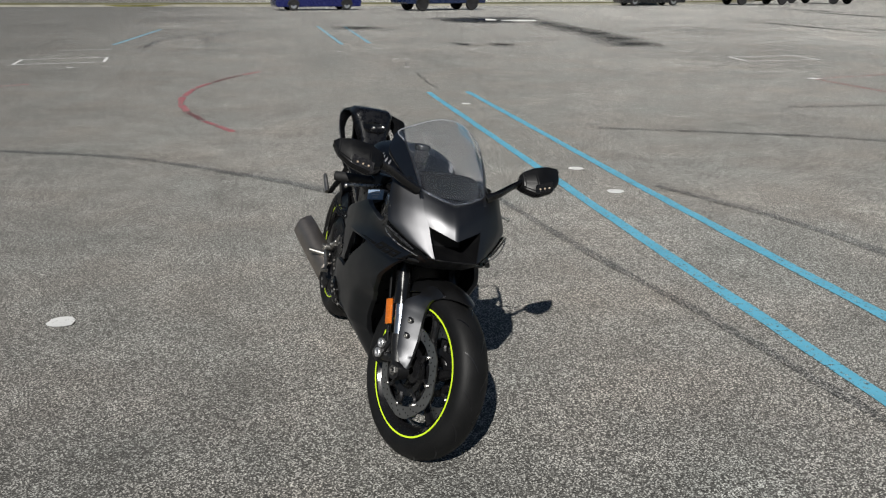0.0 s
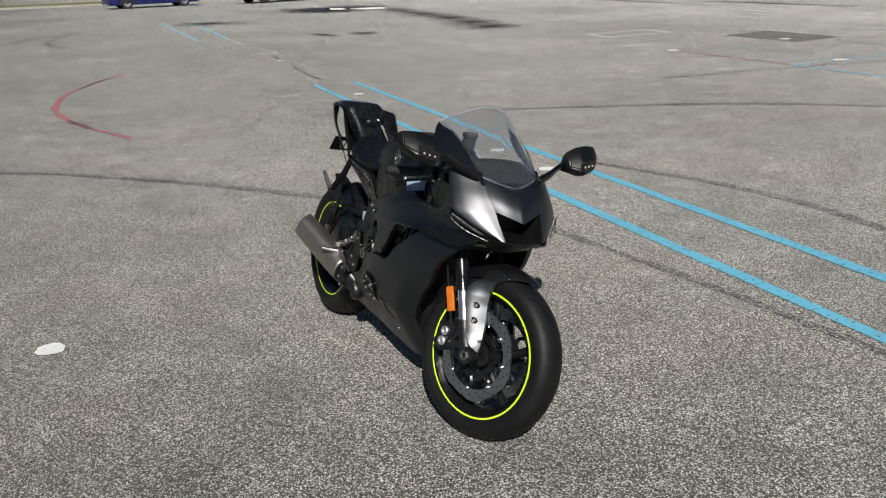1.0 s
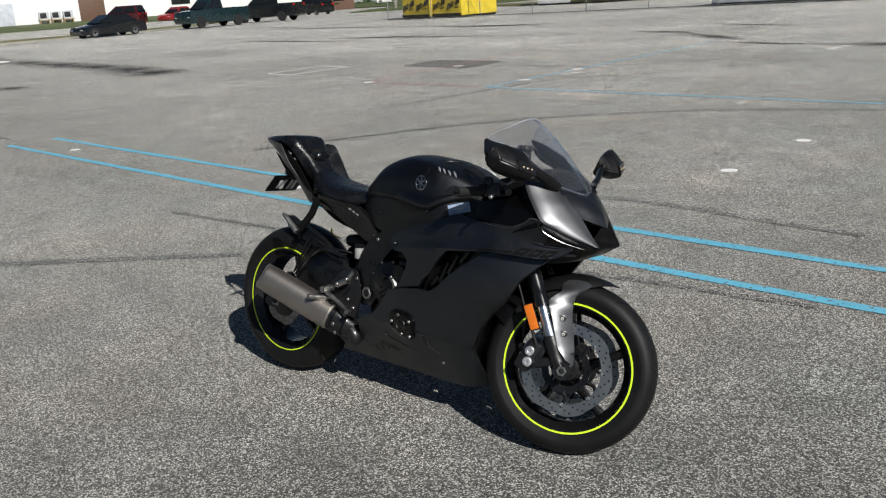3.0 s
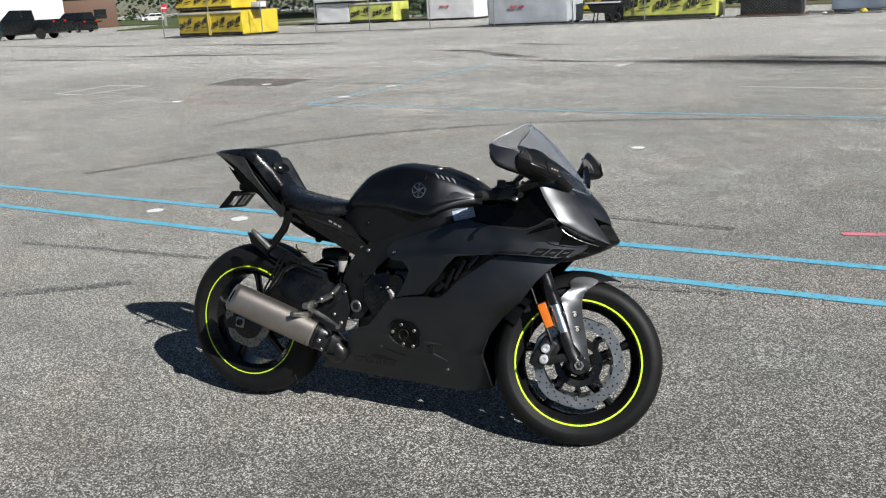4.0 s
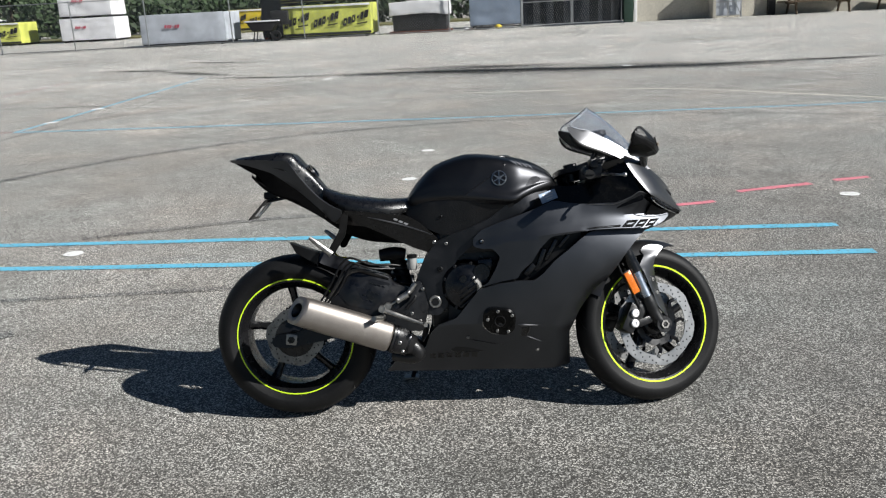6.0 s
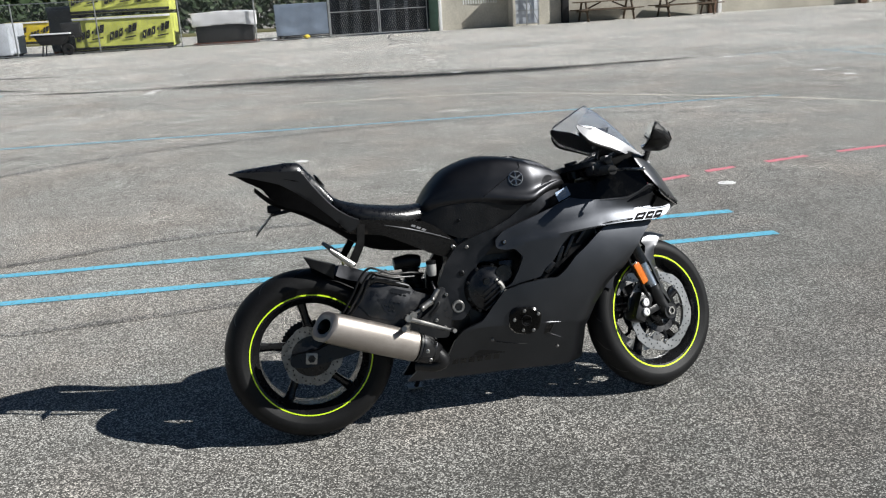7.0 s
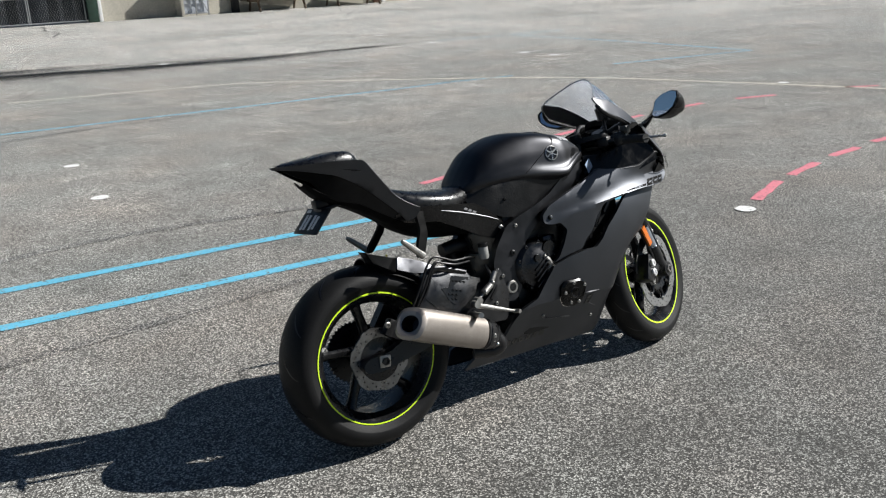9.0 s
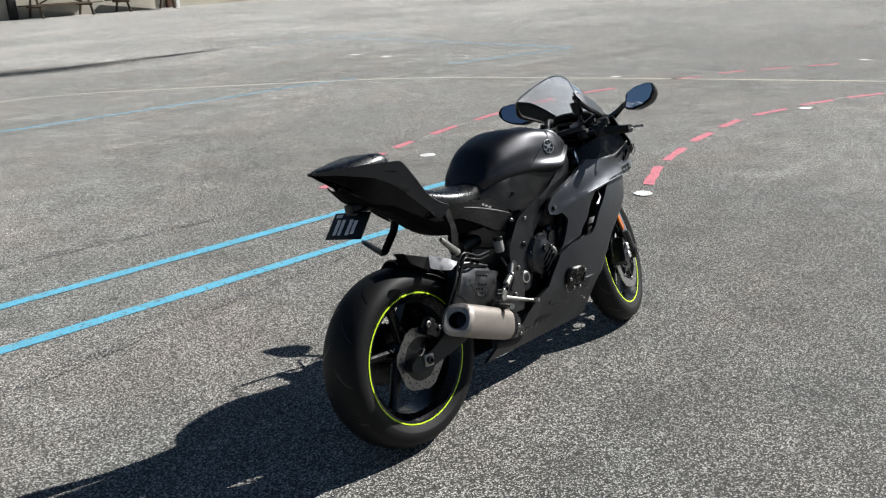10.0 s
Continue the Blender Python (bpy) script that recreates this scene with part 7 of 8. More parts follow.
for s in (-1, 1):
    # headlamp slit under the cowl
    bm = bmesh.new()
    rows = []
    for t in [k / 10 for k in range(11)]:
        p = Vector((1.352, s * 0.203, 0.800)).lerp(Vector((1.480, s * 0.088, 0.728)), t)
        h = 0.017 * math.sin(math.pi * (0.1 + 0.8 * t)) ** 0.6
        rows.append([bm.verts.new(p + Vector((0.004, s * 0.002, 0))), bm.verts.new(p + Vector((0.001, s * 0.006, -h))), bm.verts.new(p + Vector((-0.03, -s * 0.02, -h)))])
    skin(bm, rows, closed=False)
    bmesh.ops.solidify(bm, geom=list(bm.faces), thickness=0.003)
    lamp = part("headlamp", bm, M_GLOSS, bike, "narrow dark headlamp slit")
    bm = bmesh.new()
    rows = []
    for t in [k / 8 for k in range(9)]:
        p = Vector((1.358, s * 0.207, 0.794)).lerp(Vector((1.446, s * 0.128, 0.743)), t)
        h = 0.012 * math.sin(math.pi * (0.08 + 0.84 * t)) ** 0.7
        rows.append([bm.verts.new(p + Vector((0.003, s * 0.004, 0.001))), bm.verts.new(p + Vector((0.003, s * 0.008, -h * 0.5))), bm.verts.new(p + Vector((0.0, s * 0.006, -h)))])
    skin(bm, rows, closed=False)
    bmesh.ops.solidify(bm, geom=list(bm.faces), thickness=0.002)
    part("lamp_strip", bm, M_CLEAR, lamp, "clear ribbed lamp lens")
    bm = bmesh.new()
    tube(bm, [Vector((1.352, s * 0.207, 0.792)), Vector((1.366, s * 0.209, 0.773)), Vector((1.41, s * 0.176, 0.746)), Vector((1.462, s * 0.12, 0.724))], [0.0008, 0.0018, 0.0018, 0.0008], 6, 5)
    part("lamp_edge", bm, M_STEEL, lamp, "thin bright lamp edge")

    bm = bmesh.new()
    box(bm, (0.036, 0.022, 0.012), (1.372, s * 0.142, 0.698), 0.006, Matrix.Rotation(radians(20), 4, "Y") @ Matrix.Rotation(s * radians(-40), 4, "Z"))
    part("position_lamp", bm, M_CLEAR, lamp, "small clear position lamp")
# small black fin under each headlamp
for s in (-1, 1):
    bm = bmesh.new()
    slab(bm, [(1.33, s * 0.110), (1.425, s * 0.098), (1.405, s * 0.132), (1.345, s * 0.142)], 0.692, 0.703, "Z", 0.002)
    part("lamp_fin", bm, M_GLOSS, bike, "small black fin under the headlamp")
# intake mouth
bm = bmesh.new()
front_ring = [(1.430, -0.089, 0.814), (1.475, 0, 0.787), (1.430, 0.089, 0.814), (1.492, 0.071, 0.728), (1.500, 0, 0.722), (1.492, -0.071, 0.728)]
back_ring = [(1.36, -0.06, 0.80), (1.36, 0, 0.795), (1.36, 0.06, 0.80), (1.36, 0.05, 0.74), (1.36, 0, 0.74), (1.36, -0.05, 0.74)]
skin(bm, [[bm.verts.new(p) for p in r] for r in (front_ring, back_ring)], caps=False)
bm.faces.new([bm.verts.new(p) for p in back_ring])
part("intake", bm, M_BLACK, cowl, "black air intake mouth")
# chin under the nose and lamp bodies
net("chin", [
    [(1.495, 0, 0.722), (1.490, -0.070, 0.725), (1.42, -0.145, 0.735), (1.36, -0.175, 0.765)],
    [(1.44, 0, 0.690), (1.43, -0.070, 0.690), (1.38, -0.130, 0.70), (1.34, -0.165, 0.73)],
    [(1.34, 0, 0.655), (1.33, -0.06, 0.655), (1.31, -0.115, 0.66), (1.30, -0.15, 0.69)],
    [(1.24, 0, 0.66), (1.24, -0.06, 0.66), (1.23, -0.11, 0.66), (1.23, -0.14, 0.68)]], M_BLACK, bike, "black chin under the headlamps", 4, 4, True, 0.004)

# screen with black side wings
net("windscreen", [
    [(1.160, 0, 1.138), (1.155, -0.042, 1.132), (1.128, -0.092, 1.108), (1.076, -0.147, 1.066)],
    [(1.215, 0, 1.100), (1.208, -0.047, 1.094), (1.184, -0.096, 1.073), (1.145, -0.141, 1.045)],
    [(1.290, 0, 1.030), (1.282, -0.050, 1.024), (1.258, -0.096, 1.012), (1.215, -0.133, 1.010)],
    [(1.350, 0, 0.958), (1.341, -0.048, 0.957), (1.320, -0.090, 0.960), (1.286, -0.124, 0.965)],
    [(1.398, 0, 0.893), (1.384, -0.044, 0.899), (1.366, -0.082, 0.910), (1.344, -0.114, 0.923)]], M_SCREEN, bike, "smoked clear windscreen", 5, 5, True, 0.003).visible_shadow = False
bm = bmesh.new()
rim = [(1.145, 0.141, 1.045), (1.076, 0.147, 1.066), (1.128, 0.092, 1.108), (1.155, 0.042, 1.132), (1.160, 0.0, 1.138)]
tube(bm, [(x, y, z) for x, y, z in rim] + [(x, -y, z) for x, y, z in rim[-2::-1]], 0.0024, 8, 5)
part("screen_edge", bm, M_EDGE, bike, "bright polished screen edge")
net("dash_panel", [
    [(1.380, 0, 0.880), (1.35, -0.07, 0.890), (1.29, -0.14, 0.915)],
    [(1.31, 0, 0.900), (1.29, -0.07, 0.905), (1.25, -0.145, 0.918)],
    [(1.24, 0, 0.910), (1.22, -0.07, 0.91), (1.20, -0.14, 0.912)],
    [(1.20, 0, 0.87), (1.20, -0.07, 0.87), (1.19, -0.13, 0.87)]], M_MATT, bike, "black dash inside the screen", 4, 4, True, 0.004)
for s in (-1, 1):
    y_wing = heights([(1.066, 1.064, 0.150), (1.148, 1.043, 0.143), (1.218, 1.008, 0.135), (1.296, 0.957, 0.124), (1.350, 0.915, 0.117), (1.33, 0.898, 0.126), (1.286, 0.922, 0.138), (1.237, 0.948, 0.152), (1.187, 0.970, 0.163), (1.146, 0.985, 0.170), (1.105, 1.003, 0.176), (1.068, 1.040, 0.163)])
    panel("screen_wing", [(1.066, 1.064), (1.148, 1.045), (1.218, 1.009), (1.259, 0.984), (1.296, 0.958), (1.350, 0.917), (1.374, 0.893), (1.33, 0.898), (1.286, 0.922), (1.237, 0.948), (1.187, 0.970), (1.146, 0.985), (1.105, 1.003), (1.081, 1.026), (1.068, 1.046)], y_wing, s, M_WING, bike,
          "satin grey wing beside the screen", 0.006, 0.006, 0.012)
    bm = bmesh.new()
    tube(bm, [(x, s * (y_wing(x, z) - 0.008), z - 0.006) for x, z in ((1.072, 1.040), (1.085, 1.020), (1.108, 1.000), (1.146, 0.984), (1.187, 0.969), (1.237, 0.947))], [0.004, 0.009, 0.010, 0.009, 0.007, 0.003], 8, 5)
    part("wing_lip", bm, M_BLACK, bike, "black lip under the screen wing")
    # mirror on its stalk, folded back slightly
    bm = bmesh.new()
    tube(bm, [(1.345, s * 0.120, 0.912), (1.338, s * 0.165, 0.936), (1.322, s * 0.210, 0.962), (1.305, s * 0.255, 0.980)], [0.024, 0.019, 0.016, 0.017], 12, 5, 0.6)
    stalk = part("mirror", bm, M_GLOSS, bike, "black rear-view mirror with a turn lamp")
    ax = Vector((-0.03, s * 0.150, 0.03)).normalized()
    tip = Vector((0.46, 0, 1)).normalized()
    base = Vector((1.282, s * 0.240, 0.986))
    bm = bmesh.new()
    rings = []
    fw = Vector((1, s * 0.12, -0.46)).normalized()
    for t, h, d in ((0.0, 0.018, 0.034), (0.06, 0.038, 0.060), (0.30, 0.050, 0.100), (0.66, 0.048, 0.088), (0.90, 0.034, 0.054), (0.985, 0.016, 0.020), (1.0, 0.006, 0.005)):
        c = base + ax * 0.168 * t
        ring = []
        for f, g in ((-0.10, 1.0), (0.25, 0.97), (0.72, 0.62), (1.0, 0.22), (1.0, -0.22), (0.72, -0.66), (0.25, -0.97), (-0.10, -1.0)):
            ring.append(bm.verts.new(c + tip * h * g + fw * (d * f if f > 0 else 0.008)))
        rings.append(ring)
    skin(bm, rings)
    bmesh.ops.bevel(bm, geom=list(bm.edges), offset=0.004, segments=2, affect="EDGES")
    part("mirror_shell", bm, M_BLACK, stalk, smooth=0.35)
    bm = bmesh.new()
    pl = [base + ax * 0.165 * t + tip * h + fw * 0.004 for t, h in ((0.08, 0.032), (0.33, 0.045), (0.66, 0.043), (0.90, 0.029), (0.965, 0.004), (0.88, -0.029), (0.64, -0.043), (0.31, -0.044), (0.08, -0.030))]
    f1 = [bm.verts.new(p) for p in pl]
    f2 = [bm.verts.new(p + fw * 0.004) for p in pl]
    skin(bm, [f1, f2])
    part("mirror_glass", bm, M_MIRROR, stalk, "mirror glass")
    bm = bmesh.new()
    o = [base + ax * 0.168 * t + tip * h + fw * d for t, h, d in ((0.22, 0.006, 0.0985), (0.22, 0.030, 0.078), (0.64, 0.030, 0.071), (0.64, 0.006, 0.0905))]
    skin(bm, [[bm.verts.new(p + (tip * 0.5 + fw) * q) for p in o] for q in (-0.002, 0.0022)])
    lens = part("lamp_lens", bm, M_SMOKE, stalk, "smoked clear turn lamp lens")
    for k in range(3):
        bm = bmesh.new()
        c = base + ax * 0.168 * (0.32 + 0.11 * k) + fw * 0.089 + tip * 0.018
        bmesh.ops.create_icosphere(bm, subdivisions=2, radius=0.0038, matrix=Matrix.Translation(c))
        part("turn_lamp", bm, M_LED, lens, "small pale turn lamp diode")

# tank: shell, knee panels, vents, cap, badge
stations = [(0.456, 0.828, 0.070, 0.800), (0.478, 0.862, 0.098, 0.814), (0.515, 0.905, 0.118, 0.822), (0.573, 0.950, 0.138, 0.826), (0.674, 0.982, 0.160, 0.825), (0.763, 0.980, 0.180, 0.815), (0.85, 0.964, 0.192, 0.806), (0.90, 0.950, 0.178, 0.824), (0.95, 0.930, 0.152, 0.842), (1.0, 0.900, 0.120, 0.852), (1.02, 0.866, 0.090, 0.838)]
rows = []
for x, top, w, zf in stations:
    k = ease((x - 0.64) / 0.16)
    rows.append([(x, 0, top), (x, -w * 0.42, top - 0.005), (x, -w * (0.74 + 0.02 * k), top - (0.028 - 0.008 * k) * w / 0.18), (x, -w * (0.94 - 0.06 * k), zf + (top - zf) * (0.52 + 0.04 * k)), (x, -w * (0.985 - 0.065 * k), zf + (top - zf) * 0.24),
                 (x, -w * (1.0 - 0.01 * k), zf + 0.014), (x, -w, zf), (x, -w * 0.95, zf - 0.012), (x, -w * 0.84, zf - 0.036)])
tank = net("fuel_tank", rows, [M_SHELL, M_TANK], bike, "satin dark grey fuel tank", 8, 5, True, smooth=0.8)
for f in tank.data.polygons:
    c = f.center
    if c.x < np.interp(c.z, [0.80, 0.83, 0.88, 0.926, 0.955, 0.98], [0.655, 0.68, 0.752, 0.826, 0.826, 0.815]):
        f.material_index = 1
for s in (-1, 1):
    y_knee = heights([(0.45, 0.80, 0.072), (0.52, 0.815, 0.113), (0.64, 0.815, 0.146), (0.70, 0.812, 0.157), (0.85, 0.795, 0.182), (0.764, 0.735, 0.156), (0.632, 0.691, 0.140), (0.515, 0.719, 0.118), (0.454, 0.765, 0.086)])
    knee = panel("knee_panel", [(0.440, 0.800), (0.52, 0.818), (0.642, 0.820), (0.70, 0.818), (0.76, 0.809), (0.85, 0.798), (0.862, 0.788), (0.80, 0.757), (0.764, 0.735), (0.70, 0.705), (0.632, 0.682), (0.575, 0.690), (0.515, 0.719), (0.454, 0.765)], y_knee, s, M_KNEE, bike,
          "black textured knee panel under the tank", 0.01)
    bolt(knee, *touch(knee, 0.585, 0.755, s), 0.006, M_BLACK)
    # vent slashes, their white highlights put in as silver print
    for k in range(4):
        p, n = touch(tank, 0.852 + 0.019 * k, 0.950 - 0.005 * k, s, 0.0005)
        p2, _ = touch(tank, 0.876 + 0.019 * k, 0.932 - 0.005 * k, s, 0.0005)
        bm = bmesh.new()
        tube(bm, [p, p.lerp(p2, 0.5) + n * 0.001, p2], [0.001, 0.004, 0.001], 8, 5)
        part("vent_slash", bm, M_PALE_MARK, tank, "vent slash with its highlight in silver print")
    # seam where the tank cover meets the front shell
    bm = bmesh.new()
    tube(bm, [touch(tank, x, z, s, 0.0)[0] for x, z in ((0.816, 0.966), (0.826, 0.945), (0.826, 0.926), (0.80, 0.909), (0.75, 0.878), (0.682, 0.833))], 0.0016, 6, 4)
    part("seam", bm, M_BLACK_MARK, tank, "thin dark seam")
    # round badge: a ring with three plain spokes
    p, n = touch(tank, 0.807, 0.888, s, 0.0015)
    mm = stick(p, n)
    bm = bmesh.new()
    spin(bm, [(0.0275, -0.001), (0.0275, 0.0015), (0.0245, 0.002), (0.0245, -0.001)], axis="Z", seg=36)
    badge = part("badge", moved(bm, mm), M_STEEL, tank, "round silver badge")
    bm = bmesh.new()
    spin(bm, [(0.0245, 0.0003), (0.0003, 0.0003)], axis="Z", seg=36, closed=False)
    part("badge_field", moved(bm, mm.copy()), M_BLACK_MARK, badge)
    for k in range(6):
        bm = bmesh.new()
        box(bm, (0.0045 if k % 2 else 0.003, 0.021, 0.0012), (0, 0.0125, 0.001), 0)
        part("badge_spoke", moved(bm, mm @ Matrix.Rotation(radians(60 * k), 4, "Z")), M_STEEL, badge)
bm = bmesh.new()
spin(bm, [(0.0004, 0.012), (0.05, 0.011), (0.058, 0.008), (0.06, 0.0), (0.062, -0.004)], (0.80, 0, 0.962), axis="Z", seg=36, closed=False)
part("filler_cap", bm, M_ENGINE, tank, "black fuel filler cap")
net("tank_front_cover", [
    [(0.84, 0, 0.972), (0.845, -0.05, 0.968), (0.85, -0.10, 0.955)],
    [(0.93, 0, 0.946), (0.93, -0.05, 0.94), (0.93, -0.10, 0.925)],
    [(1.00, 0, 0.905), (0.99, -0.04, 0.90), (0.985, -0.08, 0.89)],
    [(1.035, 0, 0.855), (1.02, -0.04, 0.85), (1.01, -0.07, 0.85)]], M_BLACK, bike, "black cover ahead of the tank", 4, 4, True, 0.004)

# rider's seat
rows = []
for x, top, w, drop in ((0.140, 0.885, 0.075, 0.06), (0.175, 0.868, 0.10, 0.075), (0.24, 0.850, 0.122, 0.078), (0.31, 0.838, 0.128, 0.078), (0.38, 0.829, 0.118, 0.07), (0.44, 0.827, 0.095, 0.055), (0.475, 0.832, 0.078, 0.04)):
    rows.append([(x, 0, top), (x, -w * 0.5, top - 0.002), (x, -w * 0.85, top - 0.014), (x, -w, top - 0.036), (x, -w * 0.96, top - drop)])
net("seat", rows, M_SEAT, bike, "black grained rider seat", 5, 4, True)
for s in (-1, 1):
    y_sub = heights([(0.22, 0.78, 0.128), (0.45, 0.75, 0.128), (0.56, 0.64, 0.125), (0.40, 0.69, 0.118), (0.20, 0.745, 0.10)])
    sub = panel("seat_side_cover", [(0.17, 0.80), (0.26, 0.792), (0.36, 0.778), (0.455, 0.765), (0.50, 0.74), (0.57, 0.675), (0.58, 0.625), (0.56, 0.612), (0.478, 0.640), (0.391, 0.686), (0.30, 0.73), (0.187, 0.745), (0.14, 0.775)], y_sub, s, M_GLOSS, bike,
          "gloss black cover below the seat", 0.02)
    bm = bmesh.new()
    for k in range(3):
        p, n = touch(sub, 0.415 + 0.019 * k, 0.752 - 0.009 * k, s, 0.0006)
        mm = stick(p, n, radians(-26 if s < 0 else 26))
        o = [mm @ Vector(q) for q in ((-0.009, -0.004, 0), (0.006, -0.004, 0), (0.009, 0.004, 0), (-0.006, 0.004, 0))]
        bm.faces.new([bm.verts.new(q) for q in o])
    part("print_bar", bm, M_PALE_MARK, sub, "small pale printed bars")
    bolt(sub, *touch(sub, 0.555, 0.66, s), 0.0075)
    # highlight on the cover's rounded top, laid on as a grey strip
    bm = bmesh.new()
    tube(bm, [touch(sub, x, z, s, 0.0)[0] for x, z in ((0.31, 0.766), (0.37, 0.750), (0.434, 0.731), (0.50, 0.708), (0.55, 0.688))], [0.001, 0.0036, 0.0034, 0.003, 0.001], 8, 5)
    part("cover_glint", bm, M_COWL, sub, "grey strip, highlight of the rounded upper edge")

# tail: pillion hump, standing side wings, undertray
rows = []
for x, top, w, bot in ((-0.205, 1.009, 0.018, 1.003), (-0.185, 1.013, 0.045, 1.002), (-0.13, 1.018, 0.078, 0.999), (-0.06, 1.023, 0.096, 0.995), (-0.01, 1.026, 0.098, 0.985), (0.030, 1.018, 0.092, 0.955), (0.06, 0.985, 0.078, 0.915), (0.095, 0.945, 0.064, 0.865), (0.14, 0.888, 0.058, 0.83), (0.165, 0.86, 0.055, 0.815)):
    mid = top - min(0.022, (top - bot) * 0.75)
    rows.append([(x, 0, top), (x, -w * 0.5, top - 0.001), (x, -w * 0.80, top - 0.005), (x, -w * 0.97, mid), (x, -w, bot)])
hump = net("pillion_seat", rows, M_SEAT, bike, "black pillion seat hump", 4, 4, True, cap=True)
bm = bmesh.new()
spin(bm, [(0.05, 0.004), (0.046, 0.009), (0.038, 0.004), (0.0004, -0.003)], axis="Z", seg=28, closed=False)
mm = stick(Vector((0.094, -0.0, 0.946)), Vector((0.80, 0, 0.60))) @ Matrix.Diagonal((1.1, 0.6, 1, 1))
part("seat_recess", moved(bm, mm), M_GLOSS, hump, "gloss recess in the hump front")
bolt(hump, (0.096, -0.004, 0.947), (0.80, 0, 0.60), 0.008)
for s in (-1, 1):
    y_tail = heights([(-0.225, 1.004, 0.012), (-0.17, 0.995, 0.058), (-0.08, 0.99, 0.112), (0.02, 0.982, 0.150), (0.12, 0.87, 0.150), (0.215, 0.795, 0.150), (0.16, 0.765, 0.122), (0.03, 0.85, 0.088), (-0.07, 0.893, 0.060), (-0.12, 0.94, 0.040), (0.03, 0.92, 0.140)])
    wing = panel("tail_wing", [(-0.228, 1.006), (-0.17, 1.003), (-0.08, 0.998), (0.025, 0.988), (0.038, 0.975), (0.075, 0.918), (0.125, 0.857), (0.17, 0.820), (0.222, 0.795), (0.205, 0.765), (0.18, 0.752), (0.14, 0.796), (0.06, 0.872), (0.0, 0.918), (-0.05, 0.950), (-0.15, 0.982), (-0.215, 0.996)],
                 y_tail, s, M_PAINT, bike, "satin dark grey tail side panel", 0.0025, 0.008, 0.018, 0.001)
    # light line on the wing's front edge, put in as paler paint
    bm = bmesh.new()
    tube(bm, [(x, s * (y_tail(x, z) + 0.0005), z) for x, z in ((0.036, 0.976), (0.075, 0.919), (0.125, 0.858), (0.17, 0.821), (0.215, 0.797))], [0.0015, 0.0026, 0.0026, 0.002, 0.001], 8, 5)
    part("wing_glint", bm, M_COWL, wing, "thin strip of paler paint, highlight of the wing edge")
    # gloss black undertail, set in behind the wing
    y_under = heights([(-0.2, 0.99, 0.022), (-0.05, 0.96, 0.072), (0.06, 0.885, 0.088), (0.14, 0.81, 0.104), (-0.07, 0.89, 0.050), (0.03, 0.845, 0.074), (0.10, 0.80, 0.092), (-0.12, 0.94, 0.036)])
    panel("undertail_cover", [(-0.205, 0.996), (-0.15, 1.0), (-0.05, 0.975), (0.06, 0.905), (0.14, 0.832), (0.20, 0.775), (0.17, 0.755), (0.099, 0.797), (0.033, 0.842), (-0.035, 0.862), (-0.075, 0.888), (-0.111, 0.938), (-0.17, 0.972)],
          y_under, s, M_MATT, bike, "matt black undertail cover", 0.004, 0.006, 0.018, 0.002)
    # top shelf from the hump out to the wing
    bm = bmesh.new()
    a = [bm.verts.new((x, s * (y_tail(x, z) - 0.001), z - 0.001)) for x, z in ((-0.215, 1.004), (-0.17, 1.002), (-0.10, 0.998), (-0.045, 0.994))]
    c = [bm.verts.new((x, s * y, z)) for x, y, z in ((-0.21, 0.004, 1.0), (-0.16, 0.04, 0.998), (-0.10, 0.07, 1.0), (-0.05, 0.085, 0.999))]
    skin(bm, [a, c], closed=False)
    bmesh.ops.solidify(bm, geom=list(bm.faces), thickness=0.004)
    part("top_shelf", bm, M_PAINT, wing)
    bm = bmesh.new()
    tube(bm, [touch(wing, x, z, s, 0.0)[0] for x, z in ((-0.03, 0.965), (0.0, 0.958), (0.02, 0.952))], 0.002, 6, 3)
    part("vent_line", bm, M_BLACK_MARK, wing)
    # pillion footrest hanger and folded peg
    bm = bmesh.new()
    slab(bm, rounded([(0.240, 0.785), (0.206, 0.785), (0.204, 0.722), (0.164, 0.655), (0.160, 0.632), (0.182, 0.632), (0.226, 0.704), (0.232, 0.742)], 0.008, 3), -0.009, 0.009, "Y", 0.003)
    for v in bm.verts:
        v.co.y += s * (0.122 + 0.38 * (0.775 - v.co.z))
    hang = part("pillion_hanger", bm, M_MATT, bike, "dark alloy pillion footrest hanger")
    bm = bmesh.new()
    tube(bm, [(0.176, s * 0.186, 0.638), (0.15, s * 0.190, 0.660), (0.12, s * 0.193, 0.686), (0.098, s * 0.195, 0.704)], [0.013, 0.011, 0.010, 0.007], 10, 4)
    part("pillion_footrest", bm, M_ALLOY, hang, "folded bare alloy footrest")
net("undertray", [
    [(-0.135, 0, 0.930), (-0.135, -0.022, 0.934), (-0.135, -0.034, 0.945)],
    [(-0.076, 0, 0.876), (-0.076, -0.034, 0.880), (-0.076, -0.046, 0.896)],
    [(0.013, 0, 0.836), (0.013, -0.040, 0.840), (0.013, -0.062, 0.866)],
    [(0.118, 0, 0.774), (0.118, -0.045, 0.780), (0.118, -0.080, 0.815)],
    [(0.20, 0, 0.714), (0.20, -0.050, 0.722), (0.20, -0.088, 0.770)],
    [(0.30, 0, 0.672), (0.30, -0.055, 0.680), (0.30, -0.092, 0.735)],
    [(0.46, 0, 0.655), (0.46, -0.07, 0.66), (0.46, -0.10, 0.70)]], M_MATT, bike, "black undertray", 4, 4, True, 0.004)
bm = bmesh.new()
